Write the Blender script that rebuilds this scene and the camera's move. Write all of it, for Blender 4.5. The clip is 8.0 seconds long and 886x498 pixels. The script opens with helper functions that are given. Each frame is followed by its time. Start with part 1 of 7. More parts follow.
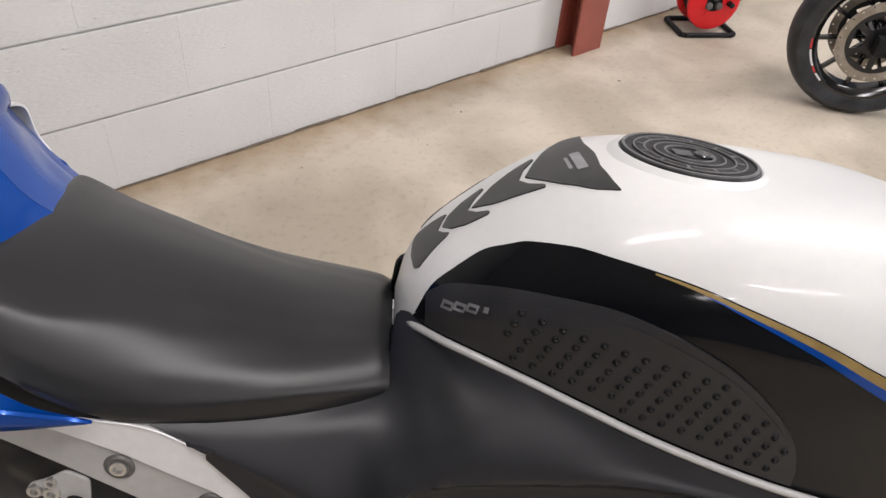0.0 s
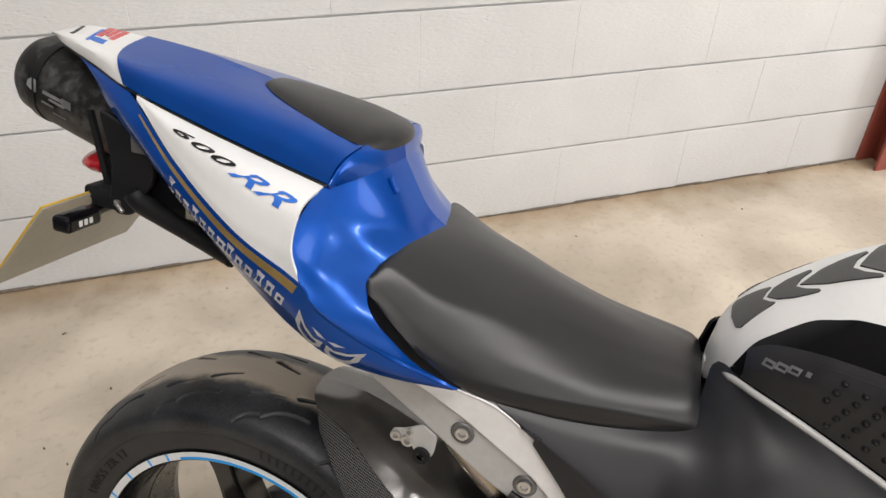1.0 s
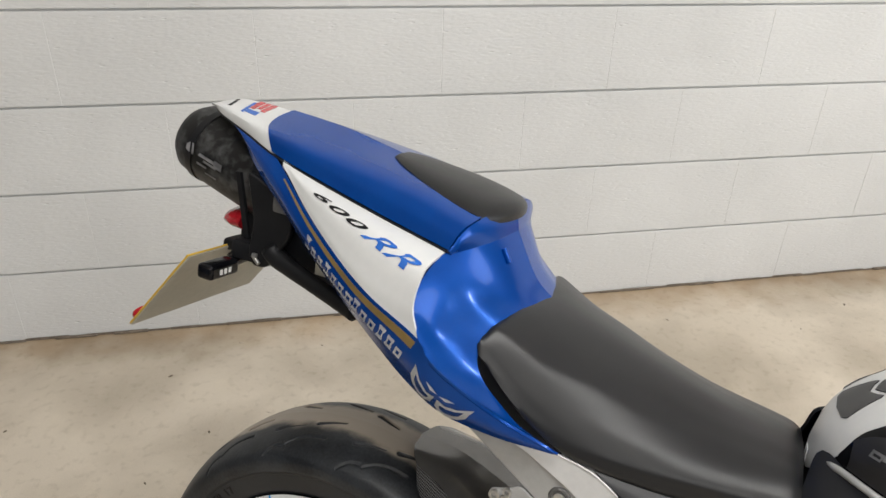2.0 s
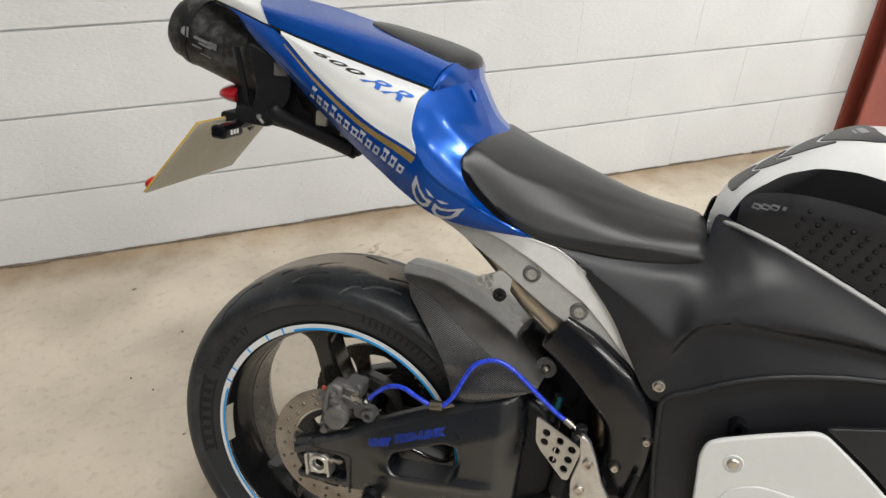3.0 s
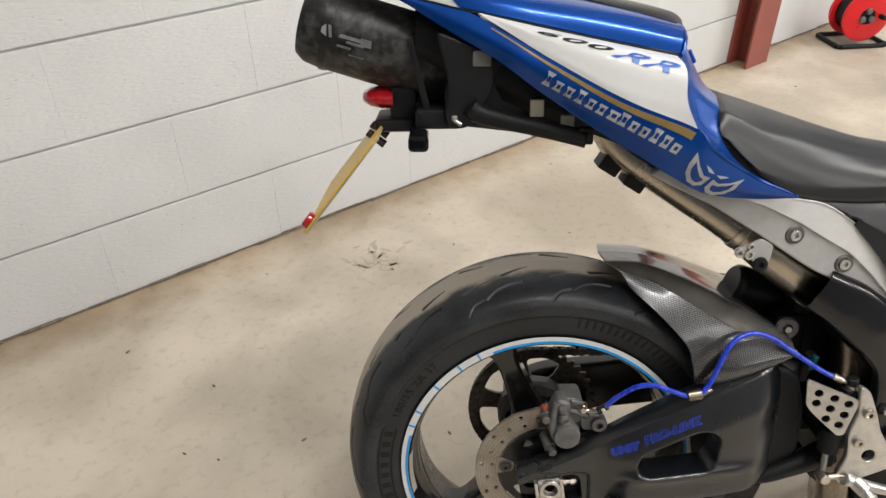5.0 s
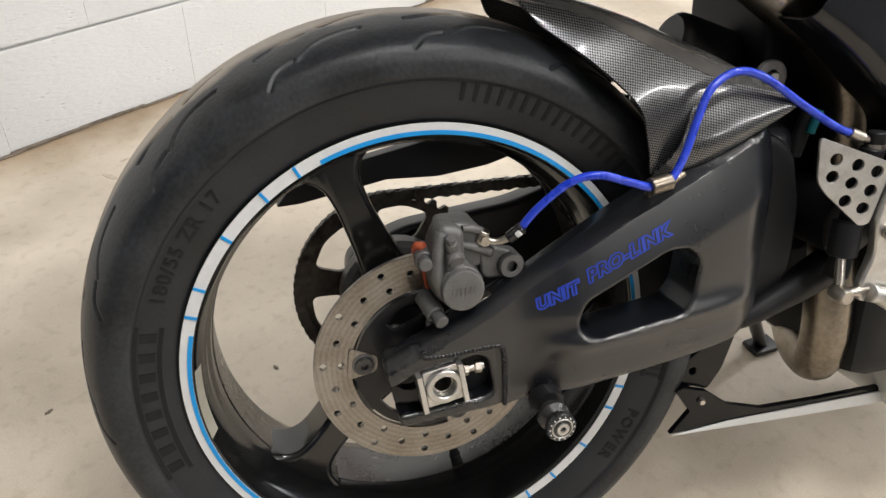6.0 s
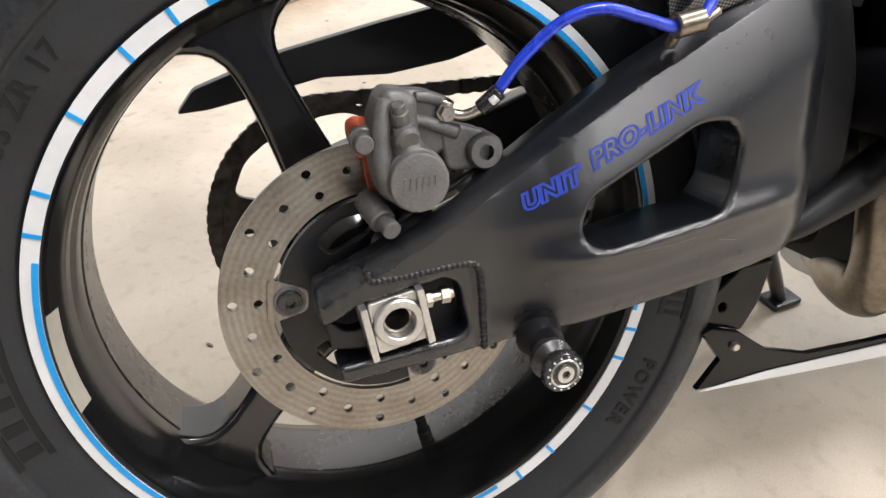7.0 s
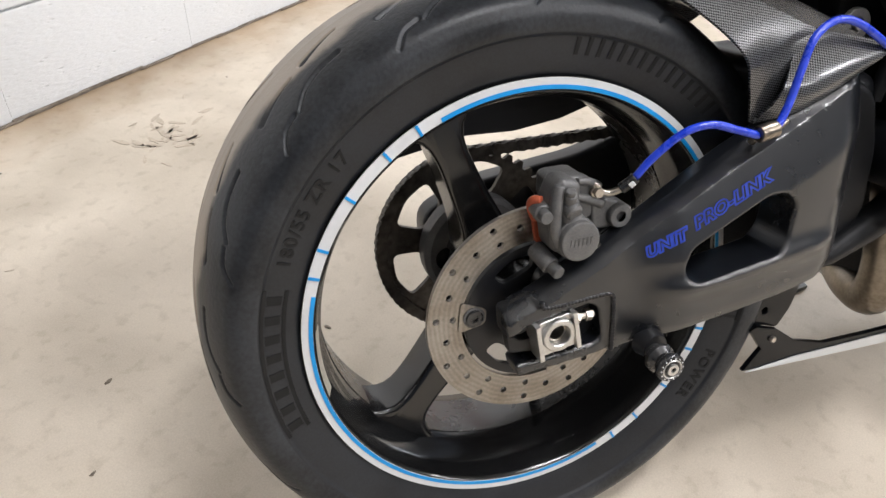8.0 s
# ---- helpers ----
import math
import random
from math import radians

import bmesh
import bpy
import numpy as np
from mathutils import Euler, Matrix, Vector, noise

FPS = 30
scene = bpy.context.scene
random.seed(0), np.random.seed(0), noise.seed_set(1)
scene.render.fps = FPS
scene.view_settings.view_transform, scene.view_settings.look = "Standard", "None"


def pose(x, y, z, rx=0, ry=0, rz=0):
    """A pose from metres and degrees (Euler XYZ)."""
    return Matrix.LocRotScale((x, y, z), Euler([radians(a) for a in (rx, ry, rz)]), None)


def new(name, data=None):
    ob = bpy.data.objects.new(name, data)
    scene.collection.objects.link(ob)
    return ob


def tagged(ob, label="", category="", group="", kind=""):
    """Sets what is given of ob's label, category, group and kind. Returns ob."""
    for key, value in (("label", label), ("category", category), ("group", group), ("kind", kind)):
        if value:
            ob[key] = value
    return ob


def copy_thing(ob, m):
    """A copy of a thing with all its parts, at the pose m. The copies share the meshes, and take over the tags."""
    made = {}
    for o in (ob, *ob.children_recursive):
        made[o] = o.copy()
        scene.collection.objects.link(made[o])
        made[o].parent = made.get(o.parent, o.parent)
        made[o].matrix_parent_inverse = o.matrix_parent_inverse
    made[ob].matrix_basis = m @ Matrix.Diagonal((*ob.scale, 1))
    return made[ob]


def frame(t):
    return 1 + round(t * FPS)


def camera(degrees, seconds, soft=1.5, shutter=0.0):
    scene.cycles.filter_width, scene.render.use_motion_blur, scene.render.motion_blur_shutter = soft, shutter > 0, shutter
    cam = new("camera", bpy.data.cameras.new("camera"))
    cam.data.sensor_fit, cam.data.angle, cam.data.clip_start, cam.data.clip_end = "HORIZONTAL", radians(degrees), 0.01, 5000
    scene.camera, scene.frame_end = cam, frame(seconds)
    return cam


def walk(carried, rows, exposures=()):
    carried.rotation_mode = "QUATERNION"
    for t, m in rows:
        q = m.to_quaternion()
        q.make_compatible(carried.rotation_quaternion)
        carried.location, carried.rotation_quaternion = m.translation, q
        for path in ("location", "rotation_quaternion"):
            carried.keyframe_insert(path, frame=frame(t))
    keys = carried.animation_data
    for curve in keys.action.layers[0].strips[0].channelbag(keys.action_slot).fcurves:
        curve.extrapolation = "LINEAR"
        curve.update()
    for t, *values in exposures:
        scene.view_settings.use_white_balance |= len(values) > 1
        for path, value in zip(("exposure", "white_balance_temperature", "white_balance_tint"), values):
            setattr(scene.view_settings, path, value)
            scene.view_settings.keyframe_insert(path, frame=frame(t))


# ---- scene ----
from mathutils.bvhtree import BVHTree

# ---- camera and its walk ----
cam = camera(63.20, 8.0)
PATH = [
    (0, 0.2256, 0.1031, 1.2894, 50.3387, -3.7827, -39.8462),
    (0.5, 0.1326, 0.0652, 1.2985, 52.1912, -2.2358, -28.6829),
    (1, 0.0688, 0.0512, 1.3278, 55.5100, -1.6873, -18.6340),
    (1.2, 0.0547, 0.0474, 1.3447, 56.9444, -1.7224, -15.2151),
    (2.3, -0.0222, -0.0381, 1.3500, 61.5381, -1.5779, -11.0368),
    (2.5, -0.0688, -0.0901, 1.3343, 60.5909, -1.2819, -14.3451),
    (3, -0.1455, -0.2102, 1.3186, 57.1644, -1.4234, -19.8912),
    (3.5, -0.2100, -0.2266, 1.3112, 56.7656, -1.8859, -21.2900),
    (4, -0.3226, -0.1115, 1.3209, 56.2350, -1.0209, -21.7760),
    (4.2, -0.3620, -0.0365, 1.3280, 55.8090, -0.2599, -22.6326),
    (5.3, -0.6178, 0.2437, 1.2115, 54.3334, 0.0647, -44.6532),
    (5.5, -0.5780, 0.2861, 1.1334, 53.6974, -0.4117, -48.2661),
    (6, -0.4130, 0.3680, 0.8360, 53.8918, -2.0810, -52.8057),
    (6.5, -0.3303, 0.4080, 0.6871, 55.2965, -2.0648, -54.7409),
    (7, -0.3210, 0.4097, 0.6626, 54.6013, -1.4141, -55.5811),
    (7.5, -0.3839, 0.4416, 0.6845, 52.9767, -1.2404, -56.0718),
    (8, -0.5050, 0.4777, 0.8375, 50.5826, -2.4302, -56.7849),
]
walk(cam, [(t, pose(x, y, z, rx, ry, rz)) for t, x, y, z, rx, ry, rz in PATH], [(0, -0.04, 6400, 13), (0.5, 0.18, 6450, 11), (1.0, 0.18, 6550, 10), (2.5, -0.04, 6400, 6), (3.0, 0.22, 6400, 6), (3.5, 0.24, 6400, 7), (4.0, 0.18, 6450, 8), (5.5, 0.30, 6500, 7), (6.0, 0.48, 6400, 8), (6.7, 0.90, 6250, 10), (7.2, 0.94, 6250, 10), (8.0, 0.68, 6150, 10)])

# ---- light ----
scene.view_settings.exposure = 0.0
world = bpy.data.worlds.new("world")
scene.world = world
world.use_nodes = True
world.node_tree.nodes["Background"].inputs[0].default_value = (0.80, 0.85, 0.95, 1)
world.node_tree.nodes["Background"].inputs[1].default_value = 0.10

CEILING = 3.6
# the lamp at (-2.0, -4.6) is added to brighten floor mirrored in the swingarm
LAMPS = [(0.2, -0.2), (2.4, -0.2), (4.6, -0.2), (0.2, -3.3), (2.4, -3.3), (4.6, -3.3), (-2.0, -4.6)]
LAMP_WATTS = {-0.2: 48.0, -3.3: 54.0, -4.6: 50.0}
SOUTH_Y = -8.0
DOOR = (-4.2, -0.4, 2.9)  # the open door in the east wall: its sides and its height
EAST_X = 6.2


def area_lamp(x, y, z, sx, sy, watts, colour):
    data = bpy.data.lights.new("tube_light", "AREA")
    data.shape, data.size, data.size_y, data.energy, data.color = "RECTANGLE", sx, sy, watts, colour
    ob = new("tube_light", data)
    ob.location = (x, y, z)
    return ob


for lx, ly in LAMPS:
    area_lamp(lx, ly, CEILING - 0.115, 1.45, 0.16, LAMP_WATTS[ly], (1.0, 0.958, 0.935))
daylight = area_lamp(EAST_X + 0.1, (DOOR[0] + DOOR[1]) / 2, DOOR[2] / 2, DOOR[2], DOOR[1] - DOOR[0], 110.0, (0.96, 0.98, 1.0))
daylight.name = "door_daylight"
daylight.rotation_euler = (0, radians(90), 0)


# ---- materials ----
def nodes_of(name):
    m = bpy.data.materials.new(name)
    m.use_nodes = True
    return m, m.node_tree, m.node_tree.nodes["Principled BSDF"]


def surface(name, a, b, rough=0.5, metal=0.0, scale=8.0, fine=120.0, bump=0.1, depth=0.001, spread=0.12, coat=0.0, vary=0.0, spec=0.5, mix=0.5):
    """Two tones mixed by broad and fine noise, with uneven gloss and fine relief."""
    m, tree, p = nodes_of(name)
    n = tree.nodes.new
    link = tree.links.new
    at = n("ShaderNodeTexCoord")
    broad, grain = n("ShaderNodeTexNoise"), n("ShaderNodeTexNoise")
    for tex, s, detail in ((broad, scale, 6.0), (grain, fine, 3.0)):
        tex.inputs["Scale"].default_value = s
        tex.inputs["Detail"].default_value = detail
        link(at.outputs["Object"], tex.inputs["Vector"])
    both = n("ShaderNodeMath")
    both.operation = "MULTIPLY_ADD"
    both.inputs[1].default_value = 0.35
    link(grain.outputs["Fac"], both.inputs[0])
    part_of = n("ShaderNodeMath")
    part_of.operation = "MULTIPLY"
    part_of.inputs[1].default_value = 0.65
    link(broad.outputs["Fac"], part_of.inputs[0])
    link(part_of.outputs[0], both.inputs[2])
    ramp = n("ShaderNodeValToRGB")
    ramp.color_ramp.elements[0].position, ramp.color_ramp.elements[1].position = mix - 0.14, mix + 0.14
    ramp.color_ramp.elements[0].color, ramp.color_ramp.elements[1].color = (*a, 1), (*b, 1)
    link(both.outputs[0], ramp.inputs[0])
    colour = ramp.outputs[0]
    if vary:
        info, hsv, span = n("ShaderNodeObjectInfo"), n("ShaderNodeHueSaturation"), n("ShaderNodeMapRange")
        span.inputs[3].default_value, span.inputs[4].default_value = 1 - vary, 1 + vary
        link(info.outputs["Random"], span.inputs[0])
        link(span.outputs[0], hsv.inputs["Value"])
        link(colour, hsv.inputs["Color"])
        colour = hsv.outputs[0]
    link(colour, p.inputs["Base Color"])
    gloss = n("ShaderNodeMapRange")
    gloss.inputs[3].default_value, gloss.inputs[4].default_value = max(0.02, rough - spread), min(1, rough + spread)
    link(both.outputs[0], gloss.inputs[0])
    link(gloss.outputs[0], p.inputs["Roughness"])
    p.inputs["Metallic"].default_value = metal
    p.inputs["Coat Weight"].default_value = coat
    p.inputs["Coat Roughness"].default_value = 0.04
    p.inputs["Specular IOR Level"].default_value = spec
    if bump:
        bm_node = n("ShaderNodeBump")
        bm_node.inputs["Strength"].default_value = bump
        bm_node.inputs["Distance"].default_value = depth
        link(grain.outputs["Fac"], bm_node.inputs["Height"])
        link(bm_node.outputs[0], p.inputs["Normal"])
    return m


def weave(name):
    """Carbon twill under clear lacquer."""
    m, tree, p = nodes_of(name)
    n, link = tree.nodes.new, tree.links.new
    at, turn, check = n("ShaderNodeTexCoord"), n("ShaderNodeMapping"), n("ShaderNodeTexChecker")
    turn.inputs["Rotation"].default_value = (0, radians(32), 0)
    turn.inputs["Scale"].default_value = (1, 0.0, 1)
    check.inputs["Scale"].default_value = 640
    check.inputs["Color1"].default_value, check.inputs["Color2"].default_value = (0.006, 0.006, 0.007, 1), (0.17, 0.173, 0.180, 1)
    link(at.outputs["Object"], turn.inputs[0])
    link(turn.outputs[0], check.inputs["Vector"])
    link(check.outputs[0], p.inputs["Base Color"])
    p.inputs["Metallic"].default_value, p.inputs["Roughness"].default_value = 0.65, 0.32
    p.inputs["Coat Weight"].default_value, p.inputs["Coat Roughness"].default_value = 0.5, 0.10
    return m


def painted_block(name):
    """White masonry paint on rough concrete block."""
    m, tree, p = nodes_of(name)
    n, link = tree.nodes.new, tree.links.new
    at, info = n("ShaderNodeTexCoord"), n("ShaderNodeObjectInfo")
    shift = n("ShaderNodeVectorMath")
    shift.operation = "ADD"
    link(at.outputs["Object"], shift.inputs[0])
    link(info.outputs["Location"], shift.inputs[1])
    drawn = n("ShaderNodeVectorMath")
    drawn.operation = "MULTIPLY"
    drawn.inputs[1].default_value = (0.45, 1.0, 1.5)
    link(shift.outputs[0], drawn.inputs[0])
    big, mid, pores = n("ShaderNodeTexNoise"), n("ShaderNodeTexNoise"), n("ShaderNodeTexVoronoi")
    big.inputs["Scale"].default_value, big.inputs["Detail"].default_value = 2.2, 5
    mid.inputs["Scale"].default_value, mid.inputs["Detail"].default_value = 120, 4
    pores.inputs["Scale"].default_value = 70
    patchy = n("ShaderNodeTexNoise")
    patchy.inputs["Scale"].default_value, patchy.inputs["Detail"].default_value = 26, 5
    for tex, source in ((big, shift), (mid, drawn), (pores, drawn), (patchy, shift)):
        link(source.outputs[0], tex.inputs["Vector"])
    ramp = n("ShaderNodeValToRGB")
    ramp.color_ramp.elements[0].position, ramp.color_ramp.elements[1].position = 0.3, 0.7
    ramp.color_ramp.elements[0].color, ramp.color_ramp.elements[1].color = (0.58, 0.58, 0.575, 1), (0.66, 0.66, 0.655, 1)
    link(big.outputs["Fac"], ramp.inputs[0])
    link(ramp.outputs[0], p.inputs["Base Color"])
    p.inputs["Roughness"].default_value = 0.55
    # shallow pits, in drifts
    pit, drift, pitted, amount = n("ShaderNodeMapRange"), n("ShaderNodeMapRange"), n("ShaderNodeMath"), n("ShaderNodeMath")
    pit.inputs[1].default_value, pit.inputs[2].default_value, pit.inputs[3].default_value, pit.inputs[4].default_value = 0.06, 0.26, -0.6, 0.0
    link(pores.outputs["Distance"], pit.inputs[0])
    drift.inputs[1].default_value, drift.inputs[2].default_value, drift.inputs[3].default_value, drift.inputs[4].default_value = 0.50, 0.62, 0.0, 1.0
    link(patchy.outputs["Fac"], drift.inputs[0])
    pitted.operation = "MULTIPLY"
    link(pit.outputs[0], pitted.inputs[0])
    link(drift.outputs[0], pitted.inputs[1])
    amount.operation = "MULTIPLY_ADD"
    amount.inputs[1].default_value = 0.75
    link(mid.outputs["Fac"], amount.inputs[0])
    link(pitted.outputs[0], amount.inputs[2])
    relief = n("ShaderNodeBump")
    relief.inputs["Strength"].default_value, relief.inputs["Distance"].default_value = 0.8, 0.003
    link(amount.outputs[0], relief.inputs["Height"])
    link(relief.outputs[0], p.inputs["Normal"])
    return m


def concrete(name):
    """Worn beige floor concrete with grey clouds, dark scuffs and small stains."""
    m, tree, p = nodes_of(name)
    n, link = tree.nodes.new, tree.links.new
    at = n("ShaderNodeTexCoord")

    def noise_tex(scale, detail, distort=0.0):
        tex = n("ShaderNodeTexNoise")
        tex.inputs["Scale"].default_value, tex.inputs["Detail"].default_value, tex.inputs["Distortion"].default_value = scale, detail, distort
        link(at.outputs["Object"], tex.inputs["Vector"])
        return tex.outputs["Fac"]

    def ramp_of(fac, lo, hi, c0, c1):
        r = n("ShaderNodeValToRGB")
        r.color_ramp.elements[0].position, r.color_ramp.elements[1].position = lo, hi
        r.color_ramp.elements[0].color, r.color_ramp.elements[1].color = (*c0, 1), (*c1, 1)
        link(fac, r.inputs[0])
        return r.outputs[0]

    def blend(kind, fac, c0, c1):
        x = n("ShaderNodeMix")
        x.data_type, x.blend_type = "RGBA", kind
        x.inputs[0].default_value = fac
        link(c0, x.inputs[6])
        link(c1, x.inputs[7])
        return x.outputs[2]

    clouds = ramp_of(noise_tex(0.9, 7, 0.2), 0.30, 0.70, (0.535, 0.472, 0.388), (0.665, 0.600, 0.508))
    patches = ramp_of(noise_tex(2.4, 10, 0.25), 0.38, 0.60, (0.70, 0.68, 0.64), (1.02, 1.01, 0.99))
    speck = ramp_of(noise_tex(42.0, 8), 0.30, 0.46, (0.72, 0.70, 0.66), (1, 1, 1))
    grain = ramp_of(noise_tex(420.0, 3), 0.25, 0.75, (0.88, 0.88, 0.88), (1.08, 1.08, 1.08))
    colour = blend("MULTIPLY", 0.85, blend("MULTIPLY", 0.45, blend("MULTIPLY", 0.9, clouds, patches), speck), grain)
    # brown grime that has crept out from the foot of the wall
    axes, reach, edge_noise = n("ShaderNodeSeparateXYZ"), n("ShaderNodeMapRange"), n("ShaderNodeMath")
    link(at.outputs["Object"], axes.inputs[0])
    edge_noise.operation = "MULTIPLY_ADD"
    edge_noise.inputs[1].default_value = 0.22
    link(noise_tex(9.0, 8, 0.4), edge_noise.inputs[0])
    link(axes.outputs["Y"], edge_noise.inputs[2])
    reach.inputs[1].default_value, reach.inputs[2].default_value = 1.95, 2.12
    link(edge_noise.outputs[0], reach.inputs[0])
    grime = n("ShaderNodeMix")
    grime.data_type, grime.blend_type = "RGBA", "MULTIPLY"
    grime.inputs[7].default_value = (0.66, 0.56, 0.45, 1)
    link(reach.outputs[0], grime.inputs[0])
    link(colour, grime.inputs[6])
    link(grime.outputs[2], p.inputs["Base Color"])
    gloss = n("ShaderNodeMapRange")
    gloss.inputs[3].default_value, gloss.inputs[4].default_value = 0.38, 0.66
    link(noise_tex(3.0, 6), gloss.inputs[0])
    link(gloss.outputs[0], p.inputs["Roughness"])
    relief = n("ShaderNodeBump")
    relief.inputs["Strength"].default_value, relief.inputs["Distance"].default_value = 0.18, 0.002
    link(noise_tex(90.0, 6), relief.inputs["Height"])
    link(relief.outputs[0], p.inputs["Normal"])
    return m


def glowing(name, colour, strength):
    m, tree, p = nodes_of(name)
    p.inputs["Emission Color"].default_value = (*colour, 1)
    p.inputs["Emission Strength"].default_value = strength
    return m


M_BLOCK, M_FLOOR = painted_block("painted_block"), concrete("floor_concrete")
# tones of the unseen walls, picked for what the black parts reflect
M_PLASTER = surface("wall_paint", (0.12, 0.14, 0.185), (0.16, 0.185, 0.24), 0.7, scale=1.5, bump=0.1)
M_SOUTH = surface("unseen_pale_wall", (0.29, 0.31, 0.345), (0.33, 0.355, 0.39), 0.7, scale=1.5, bump=0.1)
M_CEIL = surface("ceiling_panel", (0.60, 0.60, 0.60), (0.68, 0.68, 0.68), 0.75, scale=2)
M_BLUE = surface("blue_pearl_paint", (0.0007, 0.044, 0.260), (0.0013, 0.060, 0.320), 0.23, 0.42, scale=14, fine=900, bump=0.0, coat=0.22, spec=0.22, spread=0.05)
M_WHITE = surface("white_gloss_paint", (0.58, 0.59, 0.585), (0.62, 0.62, 0.615), 0.33, scale=5, bump=0.0, coat=0.18, spread=0.05, spec=0.2)
M_GLOSS = surface("black_gloss_paint", (0.0024, 0.0026, 0.0036), (0.0042, 0.0045, 0.0058), 0.09, scale=10, bump=0.0, spread=0.04, spec=0.24)
M_MATT = surface("matt_black_plastic", (0.0085, 0.0090, 0.0112), (0.0125, 0.0130, 0.0158), 0.43, scale=16, fine=1400, bump=0.2, depth=0.0003, spread=0.06, spec=0.42)
M_ARM = surface("satin_black_swingarm", (0.0040, 0.0048, 0.0066), (0.0062, 0.0073, 0.0098), 0.28, scale=9, fine=60, bump=0.0, spread=0.05, spec=0.90)
M_BLACK = surface("satin_black_metal", (0.0065, 0.0068, 0.0085), (0.011, 0.0114, 0.0130), 0.32, scale=22, fine=700, bump=0.05, spread=0.08, spec=0.42)
M_SILENCER = surface("scuffed_black_silencer", (0.010, 0.010, 0.010), (0.12, 0.12, 0.12), 0.42, scale=34, fine=90, bump=0.1, mix=0.62, spec=0.35)
M_DARK = surface("black_plastic", (0.0060, 0.0063, 0.0075), (0.0100, 0.0104, 0.0120), 0.5, scale=20, spec=0.25)
M_RUBBER = surface("tyre_rubber", (0.0055, 0.0066, 0.0086), (0.0330, 0.0365, 0.0420), 0.44, scale=15, fine=260, bump=0.45, depth=0.0008, spec=0.42)
M_SIDEWALL = surface("tyre_sidewall_rubber", (0.0080, 0.0092, 0.0114), (0.0190, 0.0212, 0.0255), 0.44, scale=13, fine=400, bump=0.12, depth=0.0005, spec=0.42)
M_SEAT = surface("black_seat_vinyl", (0.0095, 0.0098, 0.0110), (0.0135, 0.0138, 0.0152), 0.35, scale=20, fine=1600, bump=0.3, depth=0.0004, spread=0.05, spec=0.47)
M_GRIP = surface("rubber_grip", (0.009, 0.009, 0.0095), (0.014, 0.014, 0.0145), 0.58, scale=30, fine=900, bump=0.2, depth=0.0004, spec=0.18)
M_KNEE = surface("knee_grip_rubber", (0.0135, 0.0135, 0.0155), (0.0200, 0.0200, 0.0225), 0.44, scale=30, fine=900, bump=0.2, depth=0.0004, spec=0.36)
M_TANK_PAD = surface("textured_tank_pad", (0.020, 0.020, 0.0205), (0.040, 0.040, 0.041), 0.40, scale=60, fine=1100, bump=0.5, depth=0.0005, spec=0.4)
M_RIM = surface("gloss_black_rim", (0.005, 0.005, 0.0055), (0.009, 0.009, 0.009), 0.17, scale=30, fine=500, bump=0.02, spread=0.05, spec=0.70)
M_SILVER = surface("silver_painted_alloy", (0.37, 0.37, 0.365), (0.43, 0.43, 0.425), 0.42, 0.15, scale=25, bump=0.05)
M_ALLOY = surface("bare_alloy", (0.50, 0.49, 0.47), (0.66, 0.65, 0.63), 0.34, 0.9, scale=60, fine=500, bump=0.12)
M_SHIELD = surface("gloss_black_heat_paint", (0.0045, 0.0048, 0.0062), (0.0075, 0.0080, 0.0098), 0.17, scale=20, fine=600, bump=0.02, spread=0.05, spec=0.55)
M_STEEL = surface("brushed_steel", (0.40, 0.37, 0.33), (0.60, 0.56, 0.50), 0.30, 1.0, scale=30, fine=600, bump=0.08)
M_SPOOL = surface("dark_anodised_spool", (0.05, 0.05, 0.052), (0.09, 0.09, 0.092), 0.28, 0.8, scale=40, fine=300, bump=0.03)


def disc_metal(name):
    """Worn disc steel: brown tint in patches and fine rings cut by the pads."""
    m = surface(name, (0.25, 0.22, 0.185), (0.39, 0.365, 0.33), 0.36, 0.85, scale=26, fine=300, bump=0.0)
    tree, p = m.node_tree, m.node_tree.nodes["Principled BSDF"]
    n, link = tree.nodes.new, tree.links.new
    at, rings, tone, mix_ = n("ShaderNodeTexCoord"), n("ShaderNodeTexWave"), n("ShaderNodeMapRange"), n("ShaderNodeMix")
    rings.wave_type, rings.rings_direction = "RINGS", "Y"
    rings.inputs["Scale"].default_value, rings.inputs["Distortion"].default_value = 62.0, 5.0
    rings.inputs["Detail"].default_value, rings.inputs["Detail Scale"].default_value = 3.0, 0.4
    link(at.outputs["Object"], rings.inputs["Vector"])
    tone.inputs[3].default_value, tone.inputs[4].default_value = 0.86, 1.05
    link(rings.outputs["Fac"], tone.inputs[0])
    mix_.data_type, mix_.blend_type = "RGBA", "MULTIPLY"
    mix_.inputs[0].default_value = 1.0
    link(p.inputs["Base Color"].links[0].from_socket, mix_.inputs[6])
    link(tone.outputs[0], mix_.inputs[7])
    link(mix_.outputs[2], p.inputs["Base Color"])
    relief = n("ShaderNodeBump")
    relief.inputs["Strength"].default_value, relief.inputs["Distance"].default_value = 0.05, 0.0004
    link(rings.outputs["Fac"], relief.inputs["Height"])
    link(relief.outputs[0], p.inputs["Normal"])
    return m


M_DISC = disc_metal("rusty_brake_disc")


